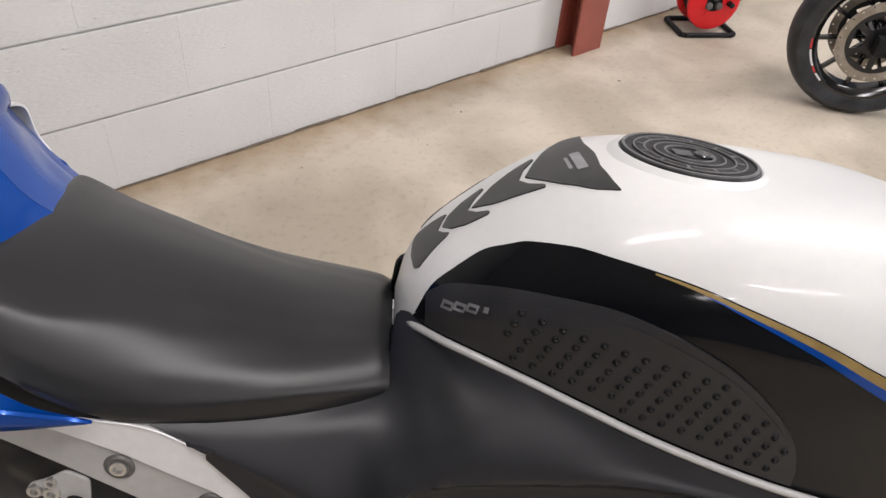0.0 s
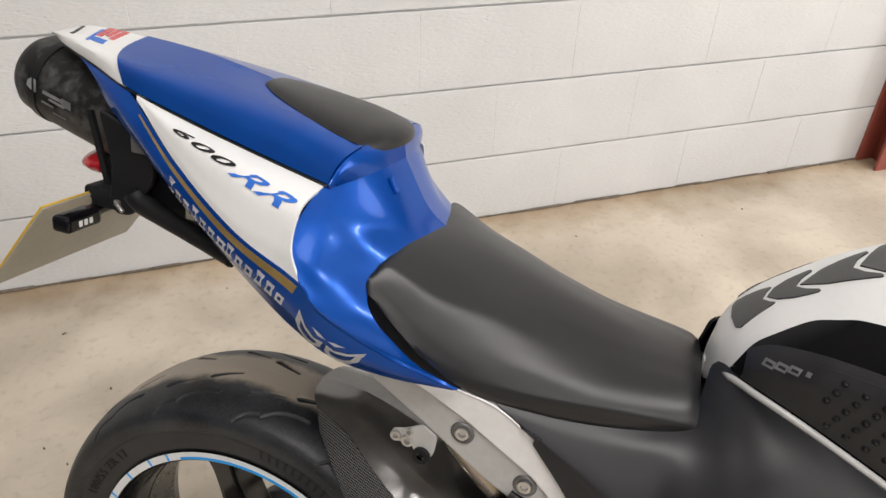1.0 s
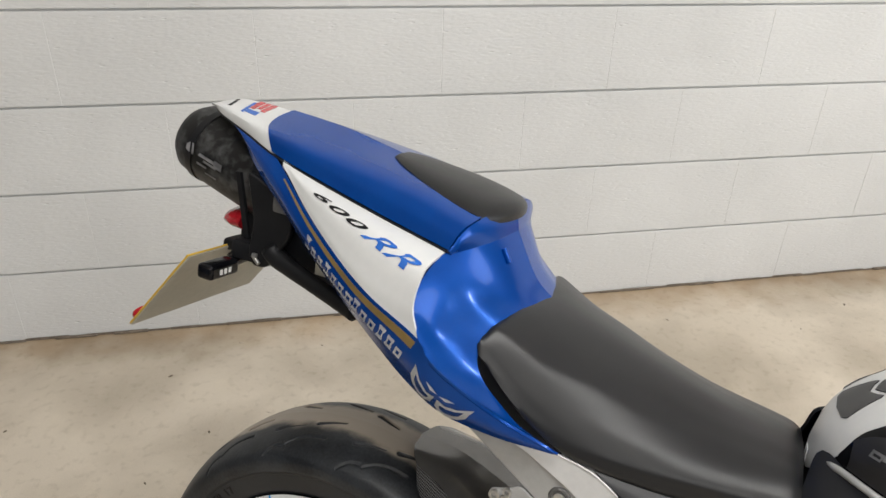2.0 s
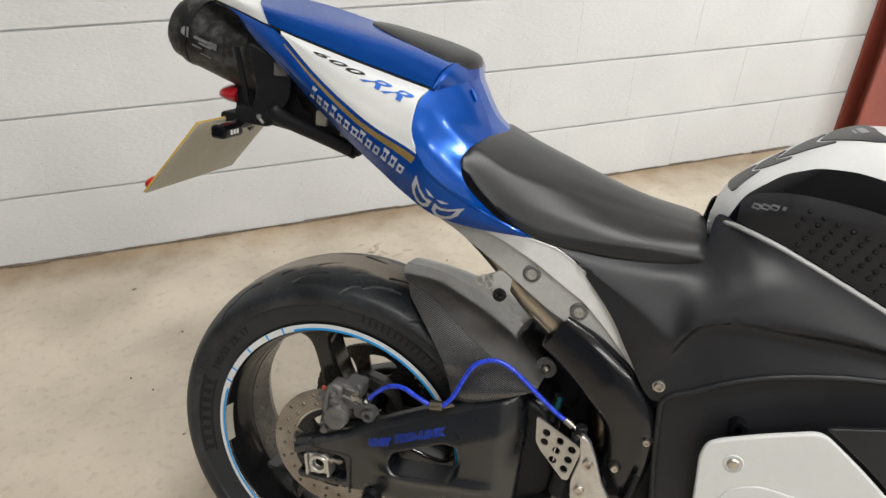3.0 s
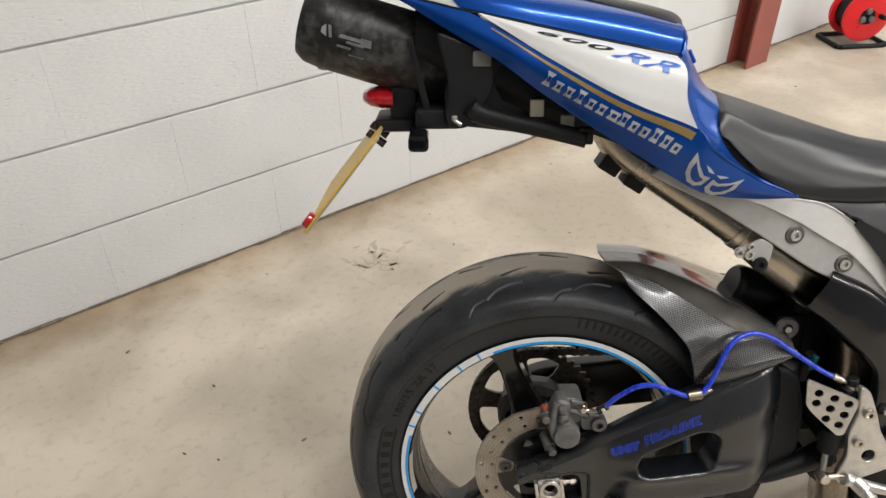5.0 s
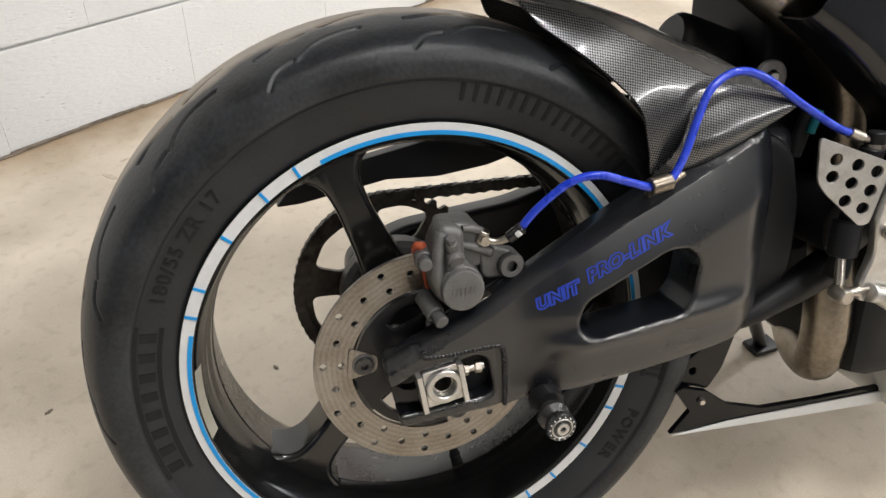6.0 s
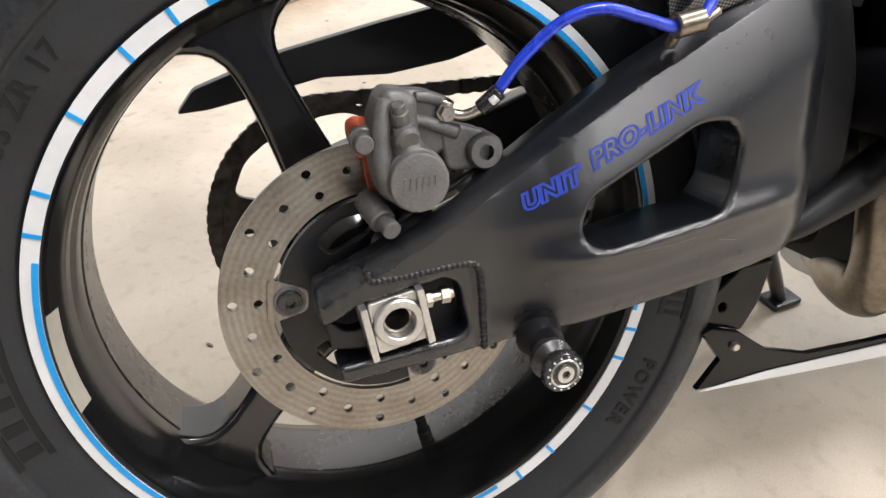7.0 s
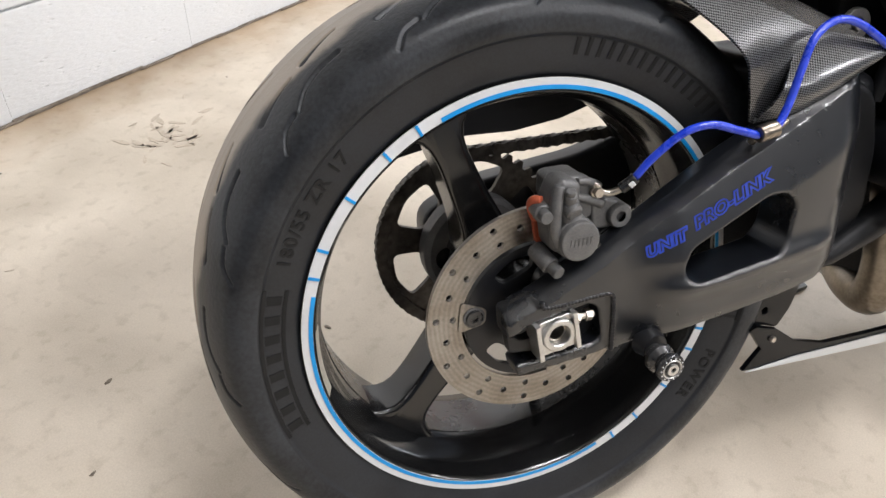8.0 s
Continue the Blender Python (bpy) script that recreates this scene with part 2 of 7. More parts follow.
def dusty_tread(name):
    """Tyre rubber whose crown has picked up beige dust from the floor, fading out unevenly towards the shoulders."""
    m = surface(name, (0.0055, 0.0066, 0.0086), (0.0330, 0.0365, 0.0420), 0.44, scale=15, fine=260, bump=0.45, depth=0.0008, spec=0.42)
    tree, p = m.node_tree, m.node_tree.nodes["Principled BSDF"]
    n, link = tree.nodes.new, tree.links.new
    at, axes, side, cloud, blur, zone, mix_ = n("ShaderNodeTexCoord"), n("ShaderNodeSeparateXYZ"), n("ShaderNodeMath"), n("ShaderNodeTexNoise"), n("ShaderNodeMath"), n("ShaderNodeMapRange"), n("ShaderNodeMix")
    link(at.outputs["Object"], axes.inputs[0])
    side.operation = "ABSOLUTE"
    link(axes.outputs["Y"], side.inputs[0])
    cloud.inputs["Scale"].default_value, cloud.inputs["Detail"].default_value = 22.0, 5.0
    link(at.outputs["Object"], cloud.inputs["Vector"])
    blur.operation = "MULTIPLY_ADD"
    blur.inputs[1].default_value = 0.040
    link(cloud.outputs["Fac"], blur.inputs[0])
    link(side.outputs[0], blur.inputs[2])
    zone.inputs[1].default_value, zone.inputs[2].default_value, zone.inputs[3].default_value, zone.inputs[4].default_value = 0.046, 0.066, 1.0, 0.0
    zone.interpolation_type = "SMOOTHSTEP"
    link(blur.outputs[0], zone.inputs[0])
    # the dust tint stops below the worn crown, which leaves the grooves darker
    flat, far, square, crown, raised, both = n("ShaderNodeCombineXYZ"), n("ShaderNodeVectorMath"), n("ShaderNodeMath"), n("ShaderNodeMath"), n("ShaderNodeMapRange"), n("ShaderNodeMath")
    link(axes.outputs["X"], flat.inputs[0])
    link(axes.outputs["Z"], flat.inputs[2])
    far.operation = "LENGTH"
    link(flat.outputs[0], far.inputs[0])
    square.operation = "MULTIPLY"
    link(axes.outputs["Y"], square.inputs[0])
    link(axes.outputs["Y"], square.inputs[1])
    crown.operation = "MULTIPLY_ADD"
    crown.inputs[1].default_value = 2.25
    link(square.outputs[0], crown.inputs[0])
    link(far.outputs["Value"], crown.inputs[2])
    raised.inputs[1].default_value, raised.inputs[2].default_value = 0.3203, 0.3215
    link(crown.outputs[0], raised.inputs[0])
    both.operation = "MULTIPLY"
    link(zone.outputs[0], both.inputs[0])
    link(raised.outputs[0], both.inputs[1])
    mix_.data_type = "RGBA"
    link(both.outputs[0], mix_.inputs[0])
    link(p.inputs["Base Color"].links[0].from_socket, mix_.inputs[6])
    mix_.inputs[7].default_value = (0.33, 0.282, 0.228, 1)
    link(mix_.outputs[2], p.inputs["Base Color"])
    return m


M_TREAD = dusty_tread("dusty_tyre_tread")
M_PIPE = surface("heat_tinted_titanium", (0.42, 0.37, 0.30), (0.52, 0.47, 0.39), 0.27, 1.0, scale=7, fine=200, bump=0.01, spread=0.04)
M_PIPE_DARK = surface("smoked_steel_pipe", (0.16, 0.135, 0.105), (0.30, 0.265, 0.22), 0.30, 1.0, scale=12, fine=200, bump=0.02, spread=0.05)
M_CALIPER = surface("dusty_grey_caliper", (0.095, 0.094, 0.093), (0.17, 0.167, 0.163), 0.50, 0.35, scale=45, fine=500, bump=0.25)
M_RED_PAD = surface("red_brown_brake_pad", (0.30, 0.05, 0.02), (0.45, 0.10, 0.04), 0.6, scale=60)
M_CHAIN = surface("oily_chain_steel", (0.03, 0.026, 0.022), (0.09, 0.08, 0.07), 0.40, 0.7, scale=90)
M_CARBON = weave("carbon_twill")
# pale base stands for ceiling and wall mirrored in dark lacquered carbon
M_LACQUER_SHEEN = surface("lacquered_carbon_sheen", (0.150, 0.145, 0.139), (0.190, 0.184, 0.176), 0.15, 0.45, scale=30, fine=800, bump=0.02, coat=0.5, spread=0.04)
M_RAIL = surface("bright_silver_paint", (0.64, 0.64, 0.645), (0.72, 0.72, 0.725), 0.36, 0.12, scale=25, bump=0.03)
M_TAPE_W = surface("white_tape", (0.62, 0.63, 0.64), (0.68, 0.69, 0.70), 0.4, scale=30, bump=0)
M_TAPE_B = surface("blue_tape", (0.005, 0.26, 0.66), (0.01, 0.31, 0.74), 0.35, scale=30, bump=0)
M_HOSE = surface("blue_hose", (0.008, 0.035, 0.50), (0.012, 0.05, 0.62), 0.28, scale=60, bump=0.05, coat=0.4)
M_LETTER_B = surface("blue_lettering", (0.010, 0.034, 0.33), (0.015, 0.050, 0.41), 0.5, scale=80, bump=0)
M_PAINT_B = surface("bright_blue_lettering", (0.015, 0.10, 0.42), (0.02, 0.13, 0.50), 0.4, scale=40, bump=0)
M_GOLD = surface("gold_stripe", (0.22, 0.15, 0.05), (0.29, 0.20, 0.07), 0.4, 0.3, scale=40, bump=0)
M_PALE = surface("pale_lettering", (0.68, 0.69, 0.70), (0.74, 0.74, 0.75), 0.45, scale=60, bump=0)
M_GREY_INK = surface("grey_lettering", (0.20, 0.20, 0.21), (0.27, 0.27, 0.28), 0.5, scale=60, bump=0)
M_TYRE_INK = surface("raised_tyre_lettering", (0.005, 0.005, 0.0053), (0.009, 0.009, 0.0094), 0.55, scale=60, bump=0, spec=0.30)
M_BARREL = surface("brownish_rim_barrel", (0.010, 0.0098, 0.0095), (0.036, 0.033, 0.029), 0.27, scale=12, fine=140, bump=0.05, spec=1.0)
M_RED = surface("red_lens", (0.34, 0.006, 0.012), (0.50, 0.012, 0.022), 0.15, scale=200, fine=700, bump=0.1, coat=0.7)
M_PLATE = surface("grey_plate_back", (0.36, 0.34, 0.28), (0.44, 0.42, 0.35), 0.5, scale=12)
M_YELLOW = surface("yellow_plate", (0.62, 0.40, 0.04), (0.70, 0.46, 0.06), 0.4, scale=12)
M_OXIDE = surface("red_oxide_paint", (0.20, 0.045, 0.030), (0.27, 0.065, 0.045), 0.45, scale=5, fine=90, bump=0.15)
M_REEL = surface("bright_red_plastic", (0.62, 0.010, 0.015), (0.72, 0.016, 0.022), 0.3, scale=10, bump=0)
M_TEAL = surface("teal_anodised", (0.008, 0.10, 0.12), (0.012, 0.13, 0.15), 0.35, 0.6, scale=40)
M_TUBE = glowing("tube_glow", (1.0, 0.97, 0.92), 3.0)
M_CAP = surface("carbon_look_cap", (0.008, 0.008, 0.009), (0.04, 0.04, 0.042), 0.55, 0.0, scale=90, fine=400, bump=0.1, spec=0.25)
M_CAP_RING = surface("worn_cap_print", (0.09, 0.09, 0.092), (0.17, 0.17, 0.172), 0.45, scale=90, fine=500, bump=0.1)
M_COWL_PAD = surface("cowl_pad_vinyl", (0.0075, 0.0077, 0.0082), (0.0110, 0.0112, 0.0118), 0.33, scale=20, fine=1600, bump=0.3, depth=0.0004, spread=0.05, spec=0.35)


# ---- building helpers ----
def arr(*pts):
    return np.array(pts, float)


def spline(pts, n):
    """A smooth curve through the points, in n points evenly along it."""
    p = np.asarray(pts, float)
    if len(p) == 2:
        s = np.linspace(0, 1, n)[:, None]
        return p[0] * (1 - s) + p[1] * s
    q = np.vstack([2 * p[0] - p[1], p, 2 * p[-1] - p[-2]])
    out = []
    for i in range(1, len(q) - 2):
        a, b, c, d = q[i - 1:i + 3]
        s = np.linspace(0, 1, 16, endpoint=False)[:, None]
        out.append(0.5 * ((2 * b) + (c - a) * s + (2 * a - 5 * b + 4 * c - d) * s ** 2 + (3 * b - a - 3 * c + d) * s ** 3))
    out = np.vstack(out + [p[-1:]])
    step = np.r_[0, np.cumsum(np.linalg.norm(np.diff(out, axis=0), axis=1))]
    at = np.linspace(0, step[-1], n)
    return np.stack([np.interp(at, step, out[:, k]) for k in range(p.shape[1])], 1)


def skin(curves, nu, nv):
    """A grid of points: the curves, each in nu points, joined crosswise by smooth curves of nv points."""
    rows = np.stack([spline(c, nu) for c in curves])
    return np.stack([spline(rows[:, i], nv) for i in range(nu)])


def mirrored(grid):
    g = np.array(grid)[::-1].copy()
    g[..., 1] *= -1
    return g


def normals_of(g):
    n = np.cross(np.gradient(g, axis=1), np.gradient(g, axis=0))
    return n / np.maximum(np.linalg.norm(n, axis=2, keepdims=True), 1e-9)


def add_grid(bm, g, flip=False):
    vs = [[bm.verts.new(p) for p in row] for row in g]
    for i in range(len(vs) - 1):
        for j in range(len(vs[0]) - 1):
            q = (vs[i][j], vs[i + 1][j], vs[i + 1][j + 1], vs[i][j + 1])
            bm.faces.new(q[::-1] if flip else q)
    return vs


def shell(g, thick=0.003):
    """The grid as a panel: its outside as given, its inside thick behind it, and its rims closed."""
    bm = bmesh.new()
    back = g - normals_of(g) * thick
    a, b = add_grid(bm, g), add_grid(bm, back, True)
    n, m = len(a), len(a[0])
    rim = [(i, 0) for i in range(n)] + [(n - 1, j) for j in range(1, m)] + [(i, m - 1) for i in range(n - 2, -1, -1)] + [(0, j) for j in range(m - 2, 0, -1)]
    for k in range(len(rim)):
        (i, j), (s, t) = rim[k], rim[(k + 1) % len(rim)]
        bm.faces.new((a[i][j], b[i][j], b[s][t], a[s][t]))
    bmesh.ops.recalc_face_normals(bm, faces=bm.faces)
    return bm


def decal(g, u0, u1, v0, v1, nu=24, nv=4, lift=0.0006):
    """A thin strip that lies on the grid between two shares of its length and of its width. v0 and v1 may be pairs, at its two ends."""
    n, m = g.shape[0] - 1, g.shape[1] - 1
    nor = normals_of(g)
    v0, v1 = (v0 if isinstance(v0, tuple) else (v0, v0)), (v1 if isinstance(v1, tuple) else (v1, v1))

    def at(field, u, v):
        x, y = np.clip(u * n, 0, n - 1e-6), np.clip(v * m, 0, m - 1e-6)
        i, j = int(x), int(y)
        x, y = x - i, y - j
        return field[i, j] * (1 - x) * (1 - y) + field[i + 1, j] * x * (1 - y) + field[i, j + 1] * (1 - x) * y + field[i + 1, j + 1] * x * y

    out = np.zeros((nu, nv, 3))
    for a in range(nu):
        k = a / (nu - 1)
        lo, hi = v0[0] + (v0[1] - v0[0]) * k, v1[0] + (v1[1] - v1[0]) * k
        for b in range(nv):
            u, v = u0 + (u1 - u0) * k, lo + (hi - lo) * b / (nv - 1)
            out[a, b] = at(g, u, v) + at(nor, u, v) * lift
    return shell(out, lift * 0.9)


def sweep(path, radius, n=12, ends=True, samples=None):
    """A round tube along a smooth path; radius is a number or a list that is spread along it."""
    p = spline(path, samples or max(8, 8 * (len(path) - 1)))
    r = np.interp(np.linspace(0, 1, len(p)), np.linspace(0, 1, len(np.atleast_1d(radius))), np.atleast_1d(radius))
    bm = bmesh.new()
    rings, side = [], None
    for i in range(len(p)):
        d = Vector(p[min(i + 1, len(p) - 1)] - p[max(i - 1, 0)]).normalized()
        if side is None:
            side = d.orthogonal().normalized()
        side = (side - d * side.dot(d)).normalized()
        up = d.cross(side)
        rings.append([bm.verts.new(Vector(p[i]) + (side * math.cos(a) + up * math.sin(a)) * r[i]) for a in (2 * math.pi * k / n for k in range(n))])
    for a, b in zip(rings, rings[1:]):
        for k in range(n):
            bm.faces.new((a[k], a[(k + 1) % n], b[(k + 1) % n], b[k]))
    if ends:
        bm.faces.new(rings[0][::-1])
        bm.faces.new(rings[-1])
    return bm


def lathe(profile, n=96, centre=(0, 0, 0), closed=False, axis="Y"):
    """A profile of (radius, along) turned about an axis through centre."""
    bm = bmesh.new()
    rings = []
    for k in range(n):
        a = 2 * math.pi * k / n
        ring = []
        for r, s in profile:
            x, y, z = (r * math.cos(a), s, r * math.sin(a)) if axis == "Y" else ((s, r * math.cos(a), r * math.sin(a)) if axis == "X" else (r * math.cos(a), r * math.sin(a), s))
            ring.append(bm.verts.new((centre[0] + x, centre[1] + y, centre[2] + z)))
        rings.append(ring)
    m = len(profile)
    for k in range(n):
        a, b = rings[k], rings[(k + 1) % n]
        for j in range(m if closed else m - 1):
            bm.faces.new((a[j], a[(j + 1) % m], b[(j + 1) % m], b[j]))
    bmesh.ops.remove_doubles(bm, verts=bm.verts, dist=1e-6)
    bmesh.ops.recalc_face_normals(bm, faces=bm.faces)
    return bm


def plate(outline, y0, y1, holes=(), bevel=0.0, steps=2, round_to=0):
    """A flat piece in the bike's side plane: an outline of (x, z), with holes, between y0 and y1."""
    curve = bpy.data.curves.new("outline", "CURVE")
    curve.dimensions, curve.fill_mode = "2D", "BOTH"
    for ring in (outline, *holes):
        pts = [tuple(q) for q in ring]
        s = curve.splines.new("POLY")
        s.points.add(len(pts) - 1)
        for q, (x, z) in zip(s.points, pts):
            q.co = (x, z, 0, 1)
        s.use_cyclic_u = True
    curve.extrude = abs(y1 - y0) / 2 - bevel
    curve.bevel_depth, curve.bevel_resolution, curve.offset = bevel, steps, -bevel
    ob = bpy.data.objects.new("outline", curve)
    scene.collection.objects.link(ob)
    me = bpy.data.meshes.new_from_object(ob.evaluated_get(bpy.context.evaluated_depsgraph_get()))
    bpy.data.objects.remove(ob)
    bpy.data.curves.remove(curve)
    bm = bmesh.new()
    bm.from_mesh(me)
    bpy.data.meshes.remove(me)
    mid = (y0 + y1) / 2
    for v in bm.verts:
        v.co = (v.co.x, mid - v.co.z, v.co.y)
    bmesh.ops.remove_doubles(bm, verts=bm.verts, dist=1e-6)
    return bm


def ring_of(r, n, cx=0.0, cz=0.0, start=0.0):
    return [(cx + r * math.cos(start + 2 * math.pi * k / n), cz + r * math.sin(start + 2 * math.pi * k / n)) for k in range(n)]


def rounded(pts, r, n=4):
    """An outline with its corners rounded by about r."""
    out, m = [], len(pts)
    for i in range(m):
        p, a, b = (np.array(pts[k % m], float) for k in (i, i - 1, i + 1))
        da, db = a - p, b - p
        la, lb = np.linalg.norm(da), np.linalg.norm(db)
        k = min(r, la * 0.45, lb * 0.45)
        s, e = p + da / la * k, p + db / lb * k
        for t in np.linspace(0, 1, n + 1):
            out.append(tuple((1 - t) ** 2 * s + 2 * t * (1 - t) * p + t * t * e))
    return out


def box(x0, x1, y0, y1, z0, z1, bevel=0.0, seg=2):
    bm = bmesh.new()
    bmesh.ops.create_cube(bm, size=1)
    for v in bm.verts:
        v.co = ((x0 + x1) / 2 + v.co.x * (x1 - x0), (y0 + y1) / 2 + v.co.y * (y1 - y0), (z0 + z1) / 2 + v.co.z * (z1 - z0))
    if bevel:
        bmesh.ops.bevel(bm, geom=bm.edges[:], offset=bevel, segments=seg, affect="EDGES", profile=0.5)
    return bm


def turned(bm, m):
    bmesh.ops.transform(bm, matrix=m, verts=bm.verts)
    return bm


def rod(a, b, r, n=16, bevel=0.0):
    """A straight round bar from a to b, with softened ends."""
    a, b = Vector(a), Vector(b)
    d = b - a
    e = bevel or r * 0.12
    h = d.length
    bm = lathe([(0, 0), (r - e, 0), (r, e), (r, h - e), (r - e, h), (0, h)], n, axis="Z")
    return turned(bm, Matrix.Translation(a) @ d.to_track_quat("Z", "Y").to_matrix().to_4x4())


def letters(text, size, spread=1.0, slant=0.0, thick=0.0, offset=0.0):
    """Flat letters in their own plane, from the built-in font."""
    curve = bpy.data.curves.new("letters", "FONT")
    curve.body, curve.size, curve.shear, curve.extrude, curve.offset, curve.space_character = text, size, slant, thick, offset, spread
    curve.resolution_u = 3
    ob = bpy.data.objects.new("letters", curve)
    scene.collection.objects.link(ob)
    me = bpy.data.meshes.new_from_object(ob.evaluated_get(bpy.context.evaluated_depsgraph_get()))
    bpy.data.objects.remove(ob)
    bpy.data.curves.remove(curve)
    bm = bmesh.new()
    bm.from_mesh(me)
    bpy.data.meshes.remove(me)
    return bm


def outlined(text, stroke, spread=1.0, slant=0.0):
    """The outlines of letters as thin strokes, in their own plane."""
    curve = bpy.data.curves.new("letters", "FONT")
    curve.body, curve.size, curve.shear, curve.space_character = text, 1.0, slant, spread
    curve.fill_mode, curve.bevel_depth, curve.bevel_resolution, curve.resolution_u, curve.offset = "NONE", stroke, 0, 3, 0.05
    ob = bpy.data.objects.new("letters", curve)
    scene.collection.objects.link(ob)
    me = bpy.data.meshes.new_from_object(ob.evaluated_get(bpy.context.evaluated_depsgraph_get()))
    bpy.data.objects.remove(ob)
    bpy.data.curves.remove(curve)
    bm = bmesh.new()
    bm.from_mesh(me)
    bpy.data.meshes.remove(me)
    return bm


def span_of(bm):
    xs = [v.co.x for v in bm.verts]
    return min(xs), max(xs)


def onto(bm, target, lift=0.0008, way=(0, 1, 0), far=0.4):
    """Drops flat marks onto a thing's surface along a direction, and lifts them off it by a hair."""
    tree = BVHTree.FromBMesh(target)
    d = Vector(way).normalized()
    for v in bm.verts:
        hit = tree.ray_cast(v.co - d * far, d)
        if hit[0] is None:
            hit = tree.find_nearest(v.co - d * 0.12)
        v.co = hit[0] - d * lift
    return bm


def side_mark(bm, p, q, height=1.0):
    """Lays letters in the side plane, running from p to q, which are (x, z)."""
    lo, hi = span_of(bm)
    p, q = Vector(p), Vector(q)
    d = q - p
    k = d.length / (hi - lo)
    d.normalize()
    for v in bm.verts:
        a, b = (v.co.x - lo) * k, v.co.y * k * height
        v.co = (p.x + d.x * a - d.y * b, 0, p.y + d.y * a + d.x * b)
    return bm


def on_grid(bm, g, u0, u1, v0, v1, lift=0.0009):
    """Lays letters on a grid: along it from u0 to u1, their feet and heads between the first and last values of v0 and v1, which are shares of its length and width."""
    n, m = g.shape[0] - 1, g.shape[1] - 1
    nor = normals_of(g)
    lo, hi = span_of(bm)
    top = max(v.co.y for v in bm.verts)
    for vert in bm.verts:
        x = np.clip((u0 + (u1 - u0) * (vert.co.x - lo) / (hi - lo)) * n, 0, n - 1e-6)
        share = (vert.co.x - lo) / (hi - lo)
        foot, head = v0[0] + (v0[1] - v0[0]) * share, v1[0] + (v1[1] - v1[0]) * share
        y = np.clip((foot + (head - foot) * vert.co.y / top) * m, 0, m - 1e-6)
        i, j = int(x), int(y)
        x, y = x - i, y - j
        a, b = (f[i, j] * (1 - x) * (1 - y) + f[i + 1, j] * x * (1 - y) + f[i, j + 1] * (1 - x) * y + f[i + 1, j + 1] * x * y for f in (g, nor))
        vert.co = a + b * lift
    return bm


def join(*parts):
    bm = parts[0]
    for other in parts[1:]:
        me = bpy.data.meshes.new("join")
        other.to_mesh(me)
        other.free()
        bm.from_mesh(me)
        bpy.data.meshes.remove(me)
    return bm


def mesh_of(name, bm, material, crisp=38.0):
    limit = radians(crisp)
    for f in bm.faces:
        f.smooth = True
    for e in bm.edges:
        if len(e.link_faces) == 2 and e.calc_face_angle(0) > limit:
            e.smooth = False
    me = bpy.data.meshes.new(name)
    bm.to_mesh(me)
    bm.free()
    for m in (material if isinstance(material, (list, tuple)) else (material,)):
        me.materials.append(m)
    return me


def part(name, bm, material, parent, label="", crisp=38.0, weigh=True):
    ob = new(name, mesh_of(name, bm, material, crisp))
    ob.parent = parent
    if weigh:
        ob.modifiers.new("even_shading", "WEIGHTED_NORMAL").keep_sharp = True
    return tagged(ob, label)


def thing(name, label, category, m=None, group="", kind=""):
    ob = new(name)
    ob.empty_display_size = 0.1
    if m is not None:
        ob.matrix_world = m
    return tagged(ob, label, category, group, kind)


def solid(name, bm, material, label, category, kind="", crisp=38.0):
    return tagged(new(name, mesh_of(name, bm, material, crisp)), label, category, "", kind)


# ---- the room ----
WALL_Y, COURSE, FIRST, BLOCK = 2.0225, 0.2480, 0.2340, 0.510
EAST, WEST, SOUTH = EAST_X, -6.0, SOUTH_Y

floor = solid("floor", box(WEST - 0.2, EAST + 0.2, SOUTH - 0.2, WALL_Y + 0.2, -0.12, 0.0), M_FLOOR, "worn beige concrete garage floor with grey stains", "floor", "structure")
ceiling = solid("ceiling", box(WEST - 0.2, EAST + 0.2, SOUTH - 0.2, WALL_Y + 0.2, CEILING, CEILING + 0.1), M_CEIL, "plain pale lined workshop ceiling", "ceiling", "structure")
solid("wall_west", box(WEST - 0.2, WEST, SOUTH, WALL_Y, 0, CEILING), M_PLASTER, "unseen plain wall toned blue-grey for the reflections", "wall", "structure")
solid("wall_east", join(box(EAST, EAST + 0.2, SOUTH, DOOR[0], 0, CEILING), box(EAST, EAST + 0.2, DOOR[1], WALL_Y, 0, CEILING), box(EAST, EAST + 0.2, DOOR[0], DOOR[1], DOOR[2], CEILING)), M_PLASTER, "unseen plain wall with an open door, toned blue-grey for the reflections", "wall", "structure")
solid("backdrop", box(EAST + 3.0, EAST + 3.1, DOOR[0] - 2.5, DOOR[1] + 2.5, -0.12, 5.0), glowing("daylight_yard", (0.92, 0.96, 1.0), 1.5), "pale daylight outside the open door", "backdrop", "structure")
solid("wall_south", box(WEST, EAST, SOUTH - 0.2, SOUTH, 0, CEILING), M_SOUTH, "unseen plain wall toned pale grey for the reflections", "wall", "structure")
wall = solid("wall_north", box(WEST - 0.2, EAST + 0.2, WALL_Y + 0.0062, WALL_Y + 0.2, 0, CEILING), M_BLOCK, "white painted concrete block wall with recessed mortar joints", "wall", "structure")


def ceiling_light():
    ob = thing("ceiling_light", "white twin tube ceiling light", "lamp", group="ceiling lights")
    part("housing", box(-0.76, 0.76, -0.09, 0.09, -0.06, 0.0, 0.01), M_PLASTER, ob)
    for y in (-0.04, 0.04):
        part("tube", turned(lathe([(0, -0.73), (0.012, -0.73), (0.012, 0.73), (0, 0.73)], 12, axis="X"), Matrix.Translation((0, y, -0.078))), M_TUBE, ob)
    return ob


lamp = ceiling_light()
lamp.location = (*LAMPS[0], CEILING)
